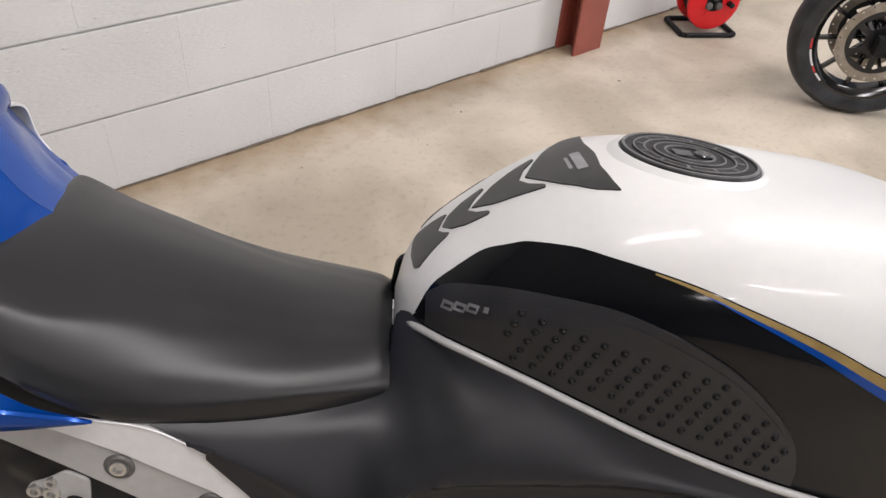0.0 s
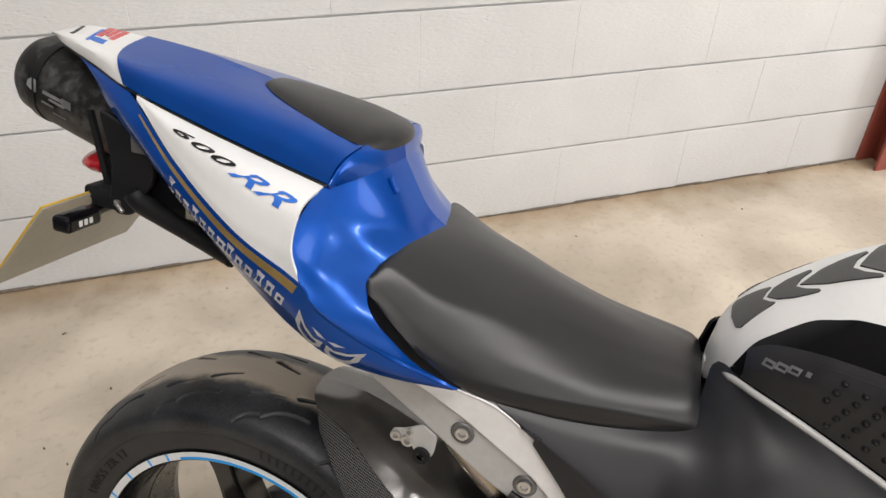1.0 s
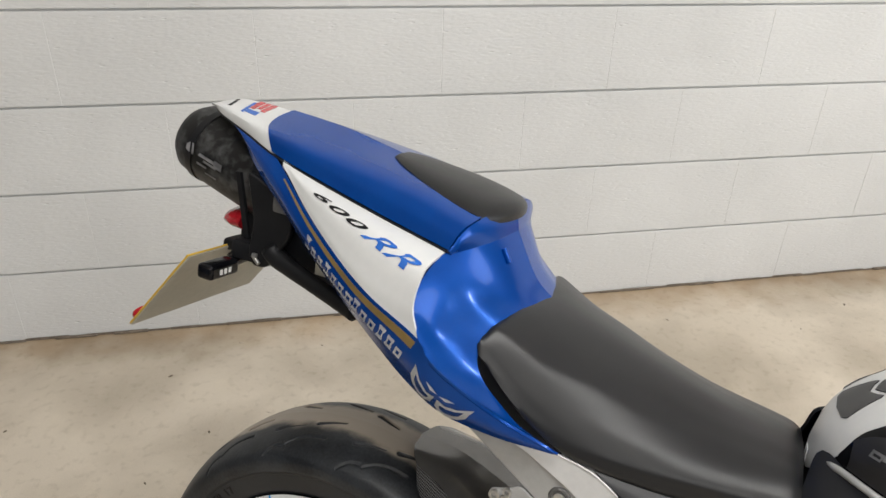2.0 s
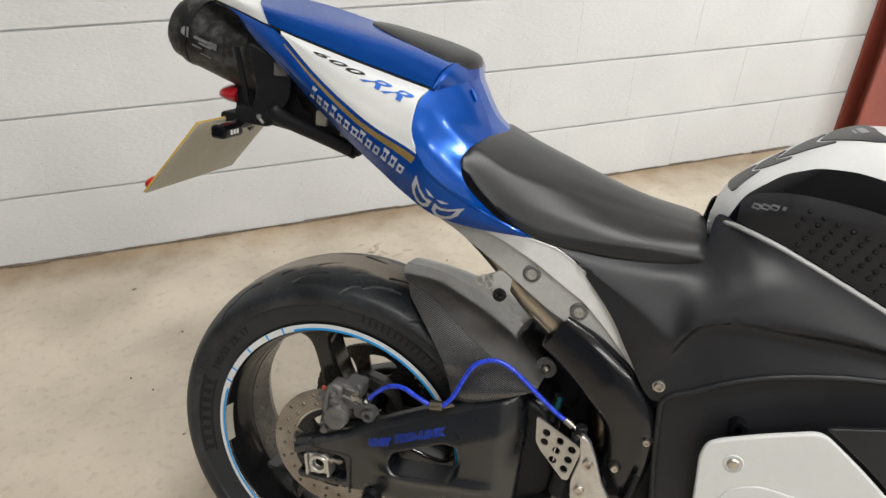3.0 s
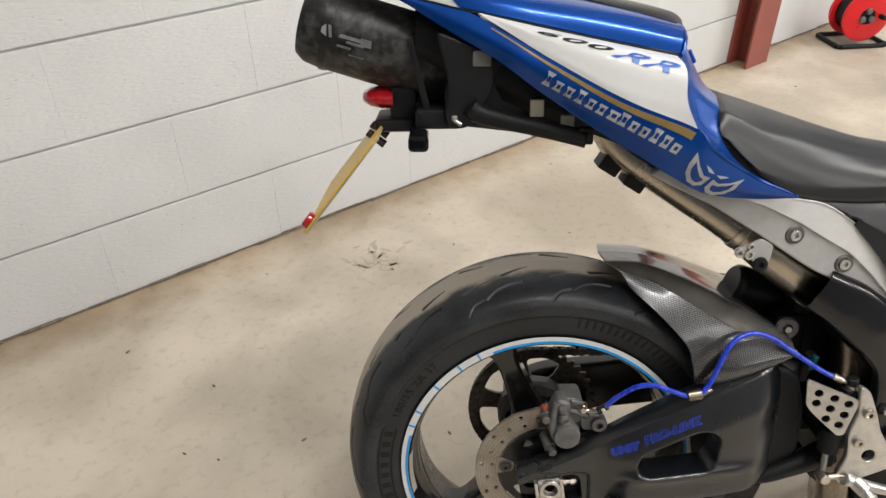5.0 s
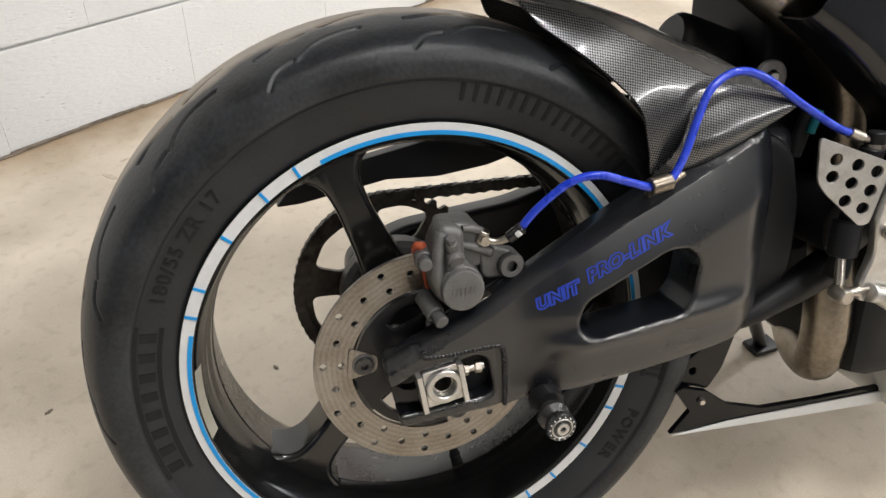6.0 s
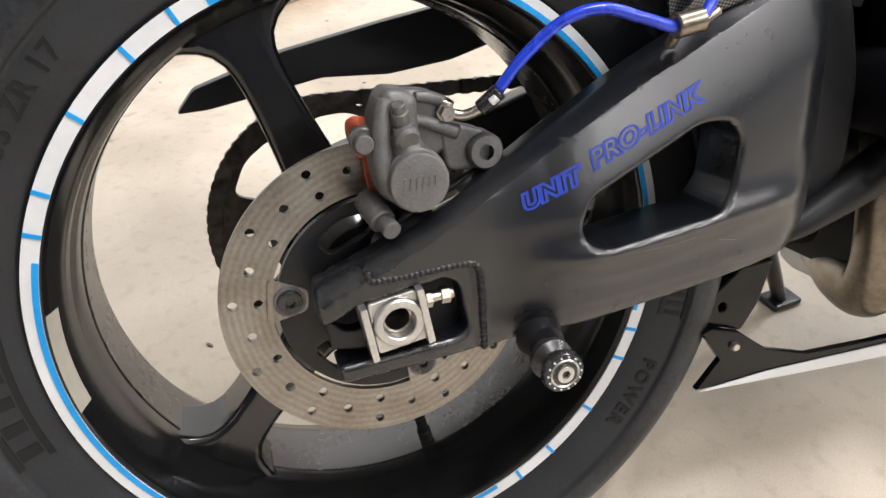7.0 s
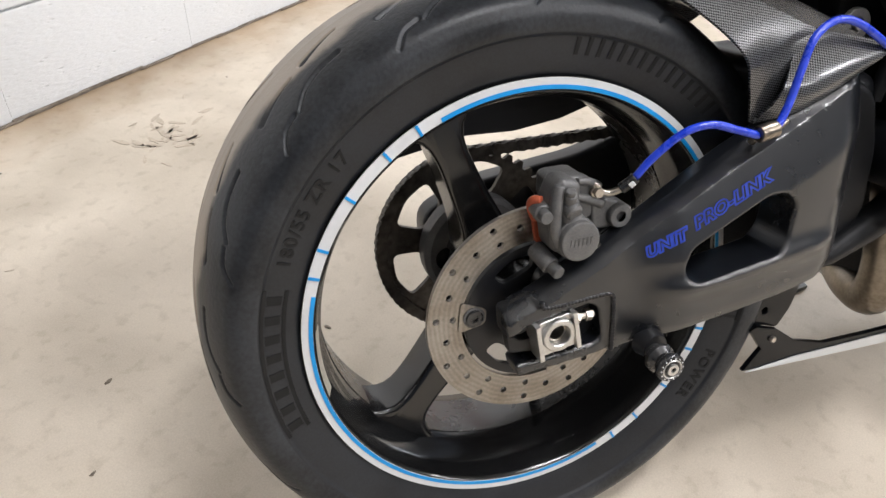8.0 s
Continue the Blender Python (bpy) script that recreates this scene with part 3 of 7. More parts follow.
for lx, ly in LAMPS[1:]:
    copy_thing(lamp, pose(lx, ly, CEILING))

# steel column that stands against the wall
column = thing("steel_column", "red oxide painted steel column against the wall", "column")
part("flange", box(2.566, 2.742, 1.908, 1.920, 0, CEILING - 0.002, 0.002), M_OXIDE, column)
part("flange", box(2.566, 2.742, 2.006, 2.018, 0, CEILING - 0.002, 0.002), M_OXIDE, column)
part("web", box(2.649, 2.659, 1.9205, 2.0055, 0, CEILING - 0.002), M_OXIDE, column)

# dark dirt line where the wall meets the floor
dirt = bmesh.new()
rng = random.Random(4)
for k in range(140):
    x = WEST + 0.05 + k * 0.085
    w, d = rng.uniform(0.088, 0.13), rng.uniform(0.006, 0.015)
    tuft = box(x, x + w, WALL_Y - d, WALL_Y - 0.0045, 0.0003, rng.uniform(0.004, 0.010), 0.002, 1)
    dirt = join(dirt, tuft)
M_DIRT = surface("gritty_dirt", (0.10, 0.08, 0.06), (0.20, 0.165, 0.13), 0.9, scale=60, fine=500, bump=0.4)
solid("dirt", dirt, M_DIRT, "line of dark grit along the foot of the wall", "dirt", "stuff")


# ---- motorcycle: its own axes start at the rear axle, x ahead, y to its left, z up ----
BIKE = pose(0.0468, 0.7380, 0.3110, -14.2086, 0, -37.6691)
bike = thing("motorcycle", "blue, white and black sports motorcycle leaning on its side stand", "motorcycle", BIKE)


def both_sides(name, g, thick, material, label=""):
    right = part(name, shell(g, thick), material, bike, label)
    left = part(name, shell(mirrored(g), thick), material, bike, label)
    return right, left


# -- rear wheel --


def tyre_mesh():
    """The tread and sidewalls in one skin, with slanted grooves sunk into the tread."""
    prof = spline(arr((-0.074, 0.2300), (-0.0785, 0.2335), (-0.083, 0.244), (-0.0878, 0.262), (-0.0892, 0.2685), (-0.0920, 0.2715), (-0.0936, 0.2790), (-0.0928, 0.2900), (-0.0855, 0.3010), (-0.065, 0.3120), (-0.034, 0.3200), (0.0, 0.3225)), 600)
    run = np.r_[0, np.cumsum(np.linalg.norm(np.diff(prof, axis=0), axis=1))]
    even = np.linspace(0, run[-1], 140)
    prof = np.stack([np.interp(even, run, prof[:, 0]), np.interp(even, run, prof[:, 1])], 1)
    prof = np.vstack([prof, prof[-2::-1] * (-1, 1)])
    n_round, m = 1920, len(prof)
    d = np.gradient(prof, axis=0)
    nor = np.stack([-d[:, 1], d[:, 0]], 1)
    nor /= np.linalg.norm(nor, axis=1, keepdims=True)
    along = np.r_[0, np.cumsum(np.linalg.norm(np.diff(prof, axis=0), axis=1))]
    along -= along[-1] / 2
    period = 2 * math.pi / 15
    strokes = []
    for side in (-1, 1):
        for lead, pts, thin, broad, deep in (
            (0.00, ((0.017, 0.0), (0.022, 0.055), (0.030, 0.120)), 0.0018, 0.0050, 0.0042),
            (0.42, ((0.037, 0.0), (0.041, 0.060), (0.050, 0.135)), 0.0015, 0.0036, 0.0038),
            (0.08, ((0.058, 0.0), (0.060, 0.070), (0.067, 0.130), (0.080, 0.180)), 0.0026, 0.0014, 0.0034),
            (0.55, ((0.078, 0.0), (0.083, 0.050), (0.096, 0.090)), 0.0022, 0.0012, 0.0030),
        ):
            line = spline(arr(*pts), 60)
            strokes.append((lead * period + (0.5 * period if side > 0 else 0), side * line[:, 0], line[:, 1], np.linspace(thin, broad, 60), deep))
    ang = np.linspace(0, 2 * math.pi, n_round, endpoint=False)
    local = np.mod(ang, period)
    depth = np.zeros((n_round, m))
    for lead, s_line, a_line, width, deep in strokes:
        for shift in (-period, 0, period):
            da = (local[:, None] - (lead + a_line)[None, :] + shift) * 0.30
            for k in range(0, len(s_line)):
                near = np.where(np.abs(da[:, k]) < 0.012)[0]
                if not len(near):
                    continue
                dist = np.sqrt(da[near, k][:, None] ** 2 + (along[None, :] - s_line[k]) ** 2)
                depth[near] = np.maximum(depth[near], np.clip((width[k] + 0.0010 - dist) / 0.0030, 0, 1) * deep)
    p = prof[None] - nor[None] * depth[..., None]
    co = np.stack([p[..., 1] * np.cos(ang)[:, None], p[..., 0], p[..., 1] * np.sin(ang)[:, None]], 2).reshape(-1, 3)
    # the tyre is pressed flat where it stands on the floor
    rot, off = np.array(BIKE.to_3x3()), np.array(BIKE.translation)
    stands = co @ rot.T + off
    stands[:, 2] = np.maximum(stands[:, 2], 0.0004)
    co = (stands - off) @ rot
    faces = []
    for i in range(n_round):
        a, b = i * m, ((i + 1) % n_round) * m
        faces += [(a + j, a + j + 1, b + j + 1, b + j) for j in range(m - 1)]
    me = bpy.data.meshes.new("tyre")
    me.from_pydata(co.tolist(), [], faces)
    me.shade_smooth()
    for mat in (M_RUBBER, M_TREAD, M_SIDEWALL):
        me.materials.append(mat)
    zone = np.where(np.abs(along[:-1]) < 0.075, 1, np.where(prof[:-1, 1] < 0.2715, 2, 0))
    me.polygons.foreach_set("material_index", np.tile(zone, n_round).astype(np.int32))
    return me


wheel = part("rear_wheel", lathe([(0.2325, -0.079), (0.2325, -0.0815), (0.2200, -0.0815), (0.2170, -0.078), (0.2140, -0.066), (0.2095, -0.058), (0.2095, -0.040), (0.2065, -0.034), (0.2055, -0.015), (0.2055, 0.015), (0.2075, 0.052), (0.2140, 0.066), (0.2200, 0.0815), (0.2325, 0.0815), (0.2325, 0.079), (0.226, 0.060), (0.213, 0.0), (0.226, -0.060)], 128, closed=True), M_RIM, bike, "gloss black cast wheel with a blue and white rim tape")
tyre = new("tyre", tyre_mesh())
tyre.parent = wheel
tagged(tyre, "worn black road tyre with slanted tread grooves")


def ring_strip(r0, r1, y, a0, a1, n, lift=0.0005):
    bm = bmesh.new()
    rows = []
    for k in range(n + 1):
        a = radians(a0 + (a1 - a0) * k / n)
        rows.append([bm.verts.new((r * math.cos(a), yy, r * math.sin(a))) for r, yy in ((r0, y + lift), (r0, y - lift), (r1, y - lift), (r1, y + lift))])
    for a, b in zip(rows, rows[1:]):
        for j in range(4):
            bm.faces.new((a[j], a[(j + 1) % 4], b[(j + 1) % 4], b[j]))
    bm.faces.new(rows[0])
    bm.faces.new(rows[-1][::-1])
    bmesh.ops.recalc_face_normals(bm, faces=bm.faces)
    return bm


part("rim_tape", ring_strip(0.2212, 0.2318, -0.0821, 0, 360, 180), M_TAPE_W, wheel, "white reflective tape round the rim")
part("rim_tape", ring_strip(0.2212, 0.2318, 0.0821, 0, 360, 120), M_TAPE_W, wheel, "white reflective tape round the rim")
for start in (0.0, 180.0):
    part("tape_stripe", ring_strip(0.2213, 0.2252, -0.0827, start - 15.5, start + 113, 96), M_TAPE_B, wheel, "thin blue stripe on the rim tape")
    for mark, tilt in ((118.5, 2), (127.4, 2), (139.8, 0), (153.0, -2), (160.0, -2)):
        a = start + mark
        part("tape_mark", turned(ring_strip(0.2212, 0.2318, -0.0830, a - 0.35, a + 0.35, 2), Matrix.Identity(4)), M_TAPE_B, wheel)


def spoke(angle):
    """One broad cast spoke: narrow at the hub, flared where it runs into the rim, hollowed along its face."""
    outline = [(0.030, -0.032), (0.085, -0.0225), (0.135, -0.0180), (0.165, -0.0175), (0.184, -0.0215), (0.196, -0.034), (0.2055, -0.058), (0.2095, -0.03), (0.2100, 0.0), (0.2095, 0.03), (0.2055, 0.058), (0.196, 0.034), (0.184, 0.0215), (0.165, 0.0175), (0.135, 0.0180), (0.085, 0.0225), (0.030, 0.032)]
    outline = [tuple(q) for q in spline(arr(*outline, outline[0]), 60)[:-1]]
    bm = plate(outline, -0.028, 0.028, bevel=0.006)
    return turned(bm, Matrix.Rotation(-angle, 4, "Y"))


for deg in (111, 230, 350):
    part("spoke", spoke(radians(deg)), M_RIM, wheel)
part("rim_barrel", lathe([(0.2053, -0.014), (0.2046, -0.014), (0.2046, 0.014), (0.2064, 0.050), (0.2071, 0.050), (0.2053, 0.015)], 128, closed=True), M_BARREL, wheel, "inner barrel of the rim, browner than the spokes")
part("hub", lathe([(0.0, -0.070), (0.030, -0.070), (0.034, -0.066), (0.036, -0.040), (0.048, -0.030), (0.050, 0.030), (0.044, 0.045), (0.040, 0.075), (0.0, 0.075)], 48), M_RIM, wheel)
valve = join(rod((0.0485, -0.0015, -0.2065), (0.0478, -0.0022, -0.2035), 0.0095, 18), rod((0.048, -0.002, -0.2045), (0.044, -0.006, -0.186), 0.0066, 14), rod((0.044, -0.006, -0.187), (0.040, -0.010, -0.168), 0.0050, 14))
part("valve", valve, M_GRIP, wheel, "black rubber tyre valve")
patch = ring_strip(0.2140, 0.2188, 0.0, 174, 193.5, 24, 0.0008)
for v in patch.verts:
    r = math.hypot(v.co.x, v.co.z)
    v.co.y += float(np.interp(r, (0.2140, 0.2170, 0.2200), (-0.066, -0.078, -0.0815))) - 0.0030
part("balance_weight", patch, M_PLATE, wheel, "scuffed stick-on balance weight")


def round_words(text, size, a_mid, r_base, y_of, flip=False, thick=0.0005, spread=1.0, offset=0.0, slant=0.0):
    """Letters bent round the sidewall; their feet stand on the circle r_base (their heads if flip)."""
    bm = letters(text, size, spread, slant, thick, offset)
    bmesh.ops.subdivide_edges(bm, edges=[e for e in bm.edges if e.calc_length() > 0.004], cuts=1)
    lo, hi = span_of(bm)
    for v in bm.verts:
        s = (v.co.x - (lo + hi) / 2) / r_base
        if flip:
            a, r = radians(a_mid) + s, r_base - v.co.y
        else:
            a, r = radians(a_mid) - s, r_base + v.co.y
        v.co = (r * math.cos(a), y_of(r) - 0.0004 - v.co.z, r * math.sin(a))
    return bm


def sidewall_y(r):
    return -float(np.interp(r, (0.2335, 0.244, 0.262, 0.2685, 0.2715, 0.279), (0.0785, 0.083, 0.0878, 0.0892, 0.0920, 0.0936)))


part("tyre_lettering", round_words("180/55 ZR 17", 0.0175, 145, 0.251, sidewall_y, spread=1.15, offset=0.0004), M_TYRE_INK, tyre)
part("tyre_lettering", round_words("POWER", 0.0165, 327, 0.251, sidewall_y, spread=1.25, offset=0.0006), M_TYRE_INK, tyre)


def bent_bar(a0, a1, r0, r1):
    bm = ring_strip(r0, r1, 0, a0, a1, max(2, int(abs(a1 - a0) / 2)), 0.0007)
    for v in bm.verts:
        v.co.y += sidewall_y(math.hypot(v.co.x, v.co.z))
    return bm


for a0, a1 in ((163, 198), (-1, -16)):
    part("tyre_badge", bent_bar(a0, a1, 0.246, 0.250), M_TYRE_INK, tyre)
    part("tyre_badge", bent_bar(a0, a1, 0.2665, 0.2700), M_TYRE_INK, tyre)
    for k in range(8):
        s = a0 + (a1 - a0) * (k + 0.3) / 8
        part("tyre_badge", bent_bar(s, s + (a1 - a0) / 8 * 0.45, 0.2515, 0.2650), M_TYRE_INK, tyre)
for k in range(16):
    a = 42 + k * 2.6
    part("tyre_rib", bent_bar(a, a + 0.9, 0.252, 0.268), M_TYRE_INK, tyre)

# -- brake disc --
Y_DISC = -0.0875
disc_holes = []
for k in range(12):
    for r_, a in ((0.1042, 24.4), (0.0868, 24.4), (0.0953, 9.4)):
        a = radians(a + 30 * k)
        disc_holes.append(ring_of(0.0034, 12, r_ * math.cos(a), r_ * math.sin(a)))
disc = part("brake_disc", plate(ring_of(0.1135, 120), Y_DISC - 0.0025, Y_DISC + 0.0025, [ring_of(0.078, 90)] + disc_holes, 0.0005, 1), M_DISC, bike, "drilled steel rear brake disc with rust tint")
carrier = []
for k in range(96):
    a = 2 * math.pi * k / 96
    carrier.append((0.079 if math.cos(3 * (a - radians(173))) > 0.93 else 0.0745, a))
part("disc_carrier", plate([(r * math.cos(a), r * math.sin(a)) for r, a in carrier], Y_DISC - 0.003, Y_DISC + 0.004, [ring_of(0.022, 32)] + [rounded([(0.05 * math.cos(a - .35), 0.05 * math.sin(a - .35)), (0.064 * math.cos(a - .35), 0.064 * math.sin(a - .35)), (0.066 * math.cos(a), 0.066 * math.sin(a)), (0.064 * math.cos(a + .35), 0.064 * math.sin(a + .35)), (0.05 * math.cos(a + .35), 0.05 * math.sin(a + .35))], 0.006) for a in (radians(d) for d in (113, 233, 353))], 0.0008, 1), M_BLACK, disc, "black disc carrier")
for deg in (53, 173, 293):
    a = radians(deg)
    c = (0.066 * math.cos(a), 0.066 * math.sin(a))
    tab = plate(rounded([(0.083 * math.cos(a - .21), 0.083 * math.sin(a - .21)), (0.083 * math.cos(a + .21), 0.083 * math.sin(a + .21)), (0.0535 * math.cos(a + .15), 0.0535 * math.sin(a + .15)), (0.0535 * math.cos(a - .15), 0.0535 * math.sin(a - .15))], 0.005), Y_DISC - 0.0045, Y_DISC - 0.003, bevel=0.0004, steps=1)
    part("mounting_tab", tab, M_DISC, disc)
    part("bolt", join(plate(ring_of(0.0088, 24, *c), Y_DISC - 0.0085, Y_DISC - 0.0045, [ring_of(0.0036, 6, *c)], 0.0008, 1), plate(ring_of(0.004, 12, *c), Y_DISC - 0.006, Y_DISC - 0.0046)), M_SPOOL, disc, "dark socket bolt")
    part("bolt_washer", lathe([(0.0090, Y_DISC - 0.0046), (0.0090, Y_DISC - 0.0062), (0.0112, Y_DISC - 0.0058), (0.0112, Y_DISC - 0.0046)], 28, (c[0], 0, c[1]), closed=True), M_CALIPER, disc)

# -- swingarm --
arm_crest = [tuple(q) for q in spline(arr((-0.0185, 0.0400), (0.0070, 0.0530), (0.0266, 0.0626), (0.0444, 0.0719), (0.0759, 0.0895), (0.1040, 0.1070), (0.1449, 0.1308), (0.1776, 0.1490), (0.2060, 0.1628), (0.2390, 0.1790), (0.2930, 0.2065)), 50)]
arm_top = arm_crest[1:] + [(0.314, 0.2130), (0.330, 0.192), (0.334, 0.150), (0.332, 0.090)]
arm_low = [(0.331, 0.020), (0.325, 0.002), (0.300, -0.003), (0.249, -0.012), (0.201, -0.019), (0.130, -0.0270), (0.0633, -0.0350), (0.020, -0.0380)]
fork_tip = [(-0.0394, -0.0415), (-0.0420, -0.0284), (-0.0050, -0.0257), (0.0380, -0.0233), (0.0470, -0.0205), (0.0487, -0.0150), (0.0436, 0.0165), (0.0347, 0.0224), (-0.0243, 0.0131), (-0.0389, 0.0053), (-0.0496, 0.0027), (-0.0512, 0.0278), (-0.0225, 0.0392)]
weld_line = [(-0.0185, 0.0390), (-0.0163, 0.0318), (-0.0060, 0.0308), (0.0141, 0.0310), (0.0330, 0.0322), (0.0487, 0.0324), (0.0558, 0.0290), (0.0578, 0.0155), (0.0584, -0.0100), (0.0586, -0.0330)]
window = rounded([(0.1256, 0.0500), (0.1320, 0.0680), (0.2120, 0.1085), (0.2316, 0.1085), (0.2435, 0.0960), (0.2402, 0.0594), (0.2291, 0.0443), (0.1422, 0.0323), (0.1292, 0.0373)], 0.007, 4)
RIB_X, RIB_Z = (0.100, 0.140, 0.180, 0.225, 0.270, 0.312), (0.0275, 0.0300, 0.0325, 0.0400, 0.0460, 0.0510)


def arm_body():
    """The arm in one casting: drawn in towards the open axle fork, its top and foot rolled back, a soft rib under the window, its front end turned inwards."""
    bm = plate(rounded(arm_top + arm_low + fork_tip, 0.004, 3), -0.160, -0.112, [window], 0.0042, 3)
    for x in (*np.arange(-0.048, 0.068, 0.00325), *np.arange(0.0685, 0.332, 0.0045)):
        bmesh.ops.bisect_plane(bm, geom=bm.verts[:] + bm.edges[:] + bm.faces[:], plane_co=(x, 0, 0), plane_no=(1, 0, 0))
    for z in (*np.arange(-0.040, 0.060, 0.00325), *np.arange(0.0605, 0.214, 0.0040)):
        bmesh.ops.bisect_plane(bm, geom=bm.verts[:] + bm.edges[:] + bm.faces[:], plane_co=(0, 0, z), plane_no=(0, 0, 1))
    for a, b in zip(arm_crest[::4], arm_crest[4::4]):
        near = [f for f in bm.faces if all(a[0] - 0.008 < v.co.x < b[0] + 0.008 for v in f.verts)]
        geom = list({e for f in near for e in (*f.verts, *f.edges)}) + near
        bmesh.ops.bisect_plane(bm, geom=geom, plane_co=(a[0], 0, a[1] - 0.0095), plane_no=(a[1] - b[1], 0, b[0] - a[0]))
    tx, tz = zip(*([(-0.0512, 0.0278)] + arm_crest + [(0.318, 0.2190)]))
    lx, lz = zip(*sorted(arm_low[1:] + [(-0.0394, -0.0415)]))
    step = [(a, np.subtract(b, a), float(np.hypot(*np.subtract(b, a)))) for a, b in zip(weld_line, weld_line[1:])]
    for v in bm.verts:
        x, z = v.co.x, v.co.z
        reach = min(1.0, max(0.0, (-0.128 - v.co.y) / 0.018))
        if not reach:
            continue
        u = min(1.0, max(0.0, (0.138 - x) / 0.072))
        move = 0.0142 * u * u * (3 - 2 * u)
        broad = min(1.0, max(0.0, (x - 0.045) / 0.060))
        below = np.interp(x, tx, tz) - z
        facet = max(0.0, np.interp(x, (0.020, 0.130), (0.010, 0.066)) - below)
        chamfer = max(0.0, 0.0095 - below)
        foot = min(1.0, max(0.0, (np.interp(x, lx, lz) + 0.034 - z) / 0.034))
        move += 0.26 * broad * facet * facet / (facet + 0.012) + 1.35 * chamfer + broad * 0.010 * foot ** 2
        if x < 0.060 and z < 0.050:
            # the plate round the axle lies a step behind the welded casting
            far = []
            for a, d, size in step:
                px_, pz_ = x - a[0], z - a[1]
                k = min(1.0, max(0.0, (px_ * d[0] + pz_ * d[1]) / size ** 2))
                far.append((math.hypot(px_ - k * d[0], pz_ - k * d[1]), -(d[0] * pz_ - d[1] * px_)))
            gap, way = min(far)
            move += 0.0045 * min(1.0, gap / 0.0028) * (way > 0)
        turn_in = min(1.0, max(0.0, (x - 0.250) / 0.084))
        move += 0.008 * turn_in ** 2 + 0.022 * max(0.0, (x - 0.292) / 0.042) ** 1.6
        share = np.interp(x, (0.088, 0.130, 0.275, 0.318), (0.0, 1.0, 1.0, 0.0))
        crest = np.interp(x, RIB_X, RIB_Z)
        move -= share * 0.0055 * math.exp(-((z - crest) / 0.0105) ** 2)
        move += share * 0.0030 * math.exp(-((z - crest + 0.026) / 0.012) ** 2)
        v.co.y += reach * move
    return bm


arm_bm = arm_body()
arm_target = arm_bm.copy()
swingarm = part("swingarm", arm_bm, M_ARM, bike, "satin black alloy swingarm with a triangular window and an open axle fork", 36)
swingarm.location = (-0.001, 0, 0.0045)
part("fork_back", plate(rounded([(-0.020, 0.016), (0.048, 0.026), (0.050, -0.024), (-0.016, -0.026)], 0.004), -0.122, -0.117), M_DARK, swingarm)
part("guide_tongue", plate(rounded([(-0.0470, 0.0022), (-0.0434, -0.0200), (-0.0200, -0.0240), (-0.0170, -0.0050), (-0.0270, -0.0085), (-0.0345, -0.0072), (-0.0395, -0.0020)], 0.002), -0.130, -0.118, bevel=0.0015), M_BLACK, swingarm)
weld_path = spline(arr(*[(x, -0.1445, z) for x, z in weld_line]), 60)
weld = sweep(weld_path, [0.0022 + 0.0007 * (k % 2) for k in range(81)], 10, samples=161)
part("weld_bead", weld, M_BLACK, swingarm, "black painted weld bead", 80)
block = plate(rounded([(-0.0200, 0.0150), (0.0130, 0.0205), (0.0190, -0.0165), (-0.0150, -0.0220)], 0.003), -0.1445, -0.126, [ring_of(0.0115, 28)], 0.0012, 2)
block = join(block, lathe([(0.0108, -0.130), (0.0108, -0.1480), (0.0116, -0.1490), (0.0158, -0.1490), (0.0170, -0.1480), (0.0176, -0.1440), (0.0176, -0.130)], 48, closed=True))
axle_block = part("axle_block", block, M_ALLOY, swingarm, "scuffed alloy axle block with an open bore")
part("clamp_plate", plate([(-0.0258, 0.0146), (-0.0212, 0.0156), (-0.0155, -0.0232), (-0.0200, -0.0242)], -0.1505, -0.124, bevel=0.0006, steps=1), M_ALLOY, axle_block)
part("clamp_plate", plate([(0.0120, 0.0220), (0.0165, 0.0227), (0.0228, -0.0168), (0.0182, -0.0180)], -0.1505, -0.124, bevel=0.0006, steps=1), M_ALLOY, axle_block)
part("adjuster_bolt", join(rod((0.019, -0.138, 0.009), (0.040, -0.138, 0.0105), 0.0036, 12), lathe([(0, 0.0205), (0.006, 0.0205), (0.006, 0.0245), (0, 0.0245)], 6, (0, -0.138, 0.009), axis="X"), lathe([(0, 0.031), (0.006, 0.031), (0.006, 0.037), (0, 0.037)], 6, (0, -0.138, 0.010), axis="X")), M_STEEL, axle_block)
sx, sz = 0.0965, -0.0355
bobbin = lathe([(0, -0.192), (0.0105, -0.192), (0.0135, -0.1912), (0.0148, -0.1890), (0.0148, -0.1860), (0.0125, -0.1835), (0.0100, -0.1815), (0.0100, -0.1780), (0.0125, -0.1755), (0.0150, -0.1730), (0.0150, -0.1690), (0.0130, -0.1670), (0.0095, -0.1650), (0.0095, -0.158), (0, -0.158)], 36, (sx, 0, sz))
spool = part("paddock_spool", bobbin, M_SPOOL, swingarm, "dark anodised paddock stand spool")
part("spool_ring", lathe([(0.0088, -0.1922), (0.0096, -0.1928), (0.0104, -0.1922)], 32, (sx, 0, sz)), M_ALLOY, spool)
part("screw", plate(ring_of(0.0060, 20, sx, sz), -0.1940, -0.1918, [ring_of(0.0030, 6, sx, sz)], 0.0004, 1), M_ALLOY, spool)
for k in range(14):
    a = 2 * math.pi * k / 14
    part("spool_mark", plate(ring_of(0.0008, 4, sx + 0.0118 * math.cos(a), sz + 0.0118 * math.sin(a)), -0.1924, -0.1914), M_PALE, spool)
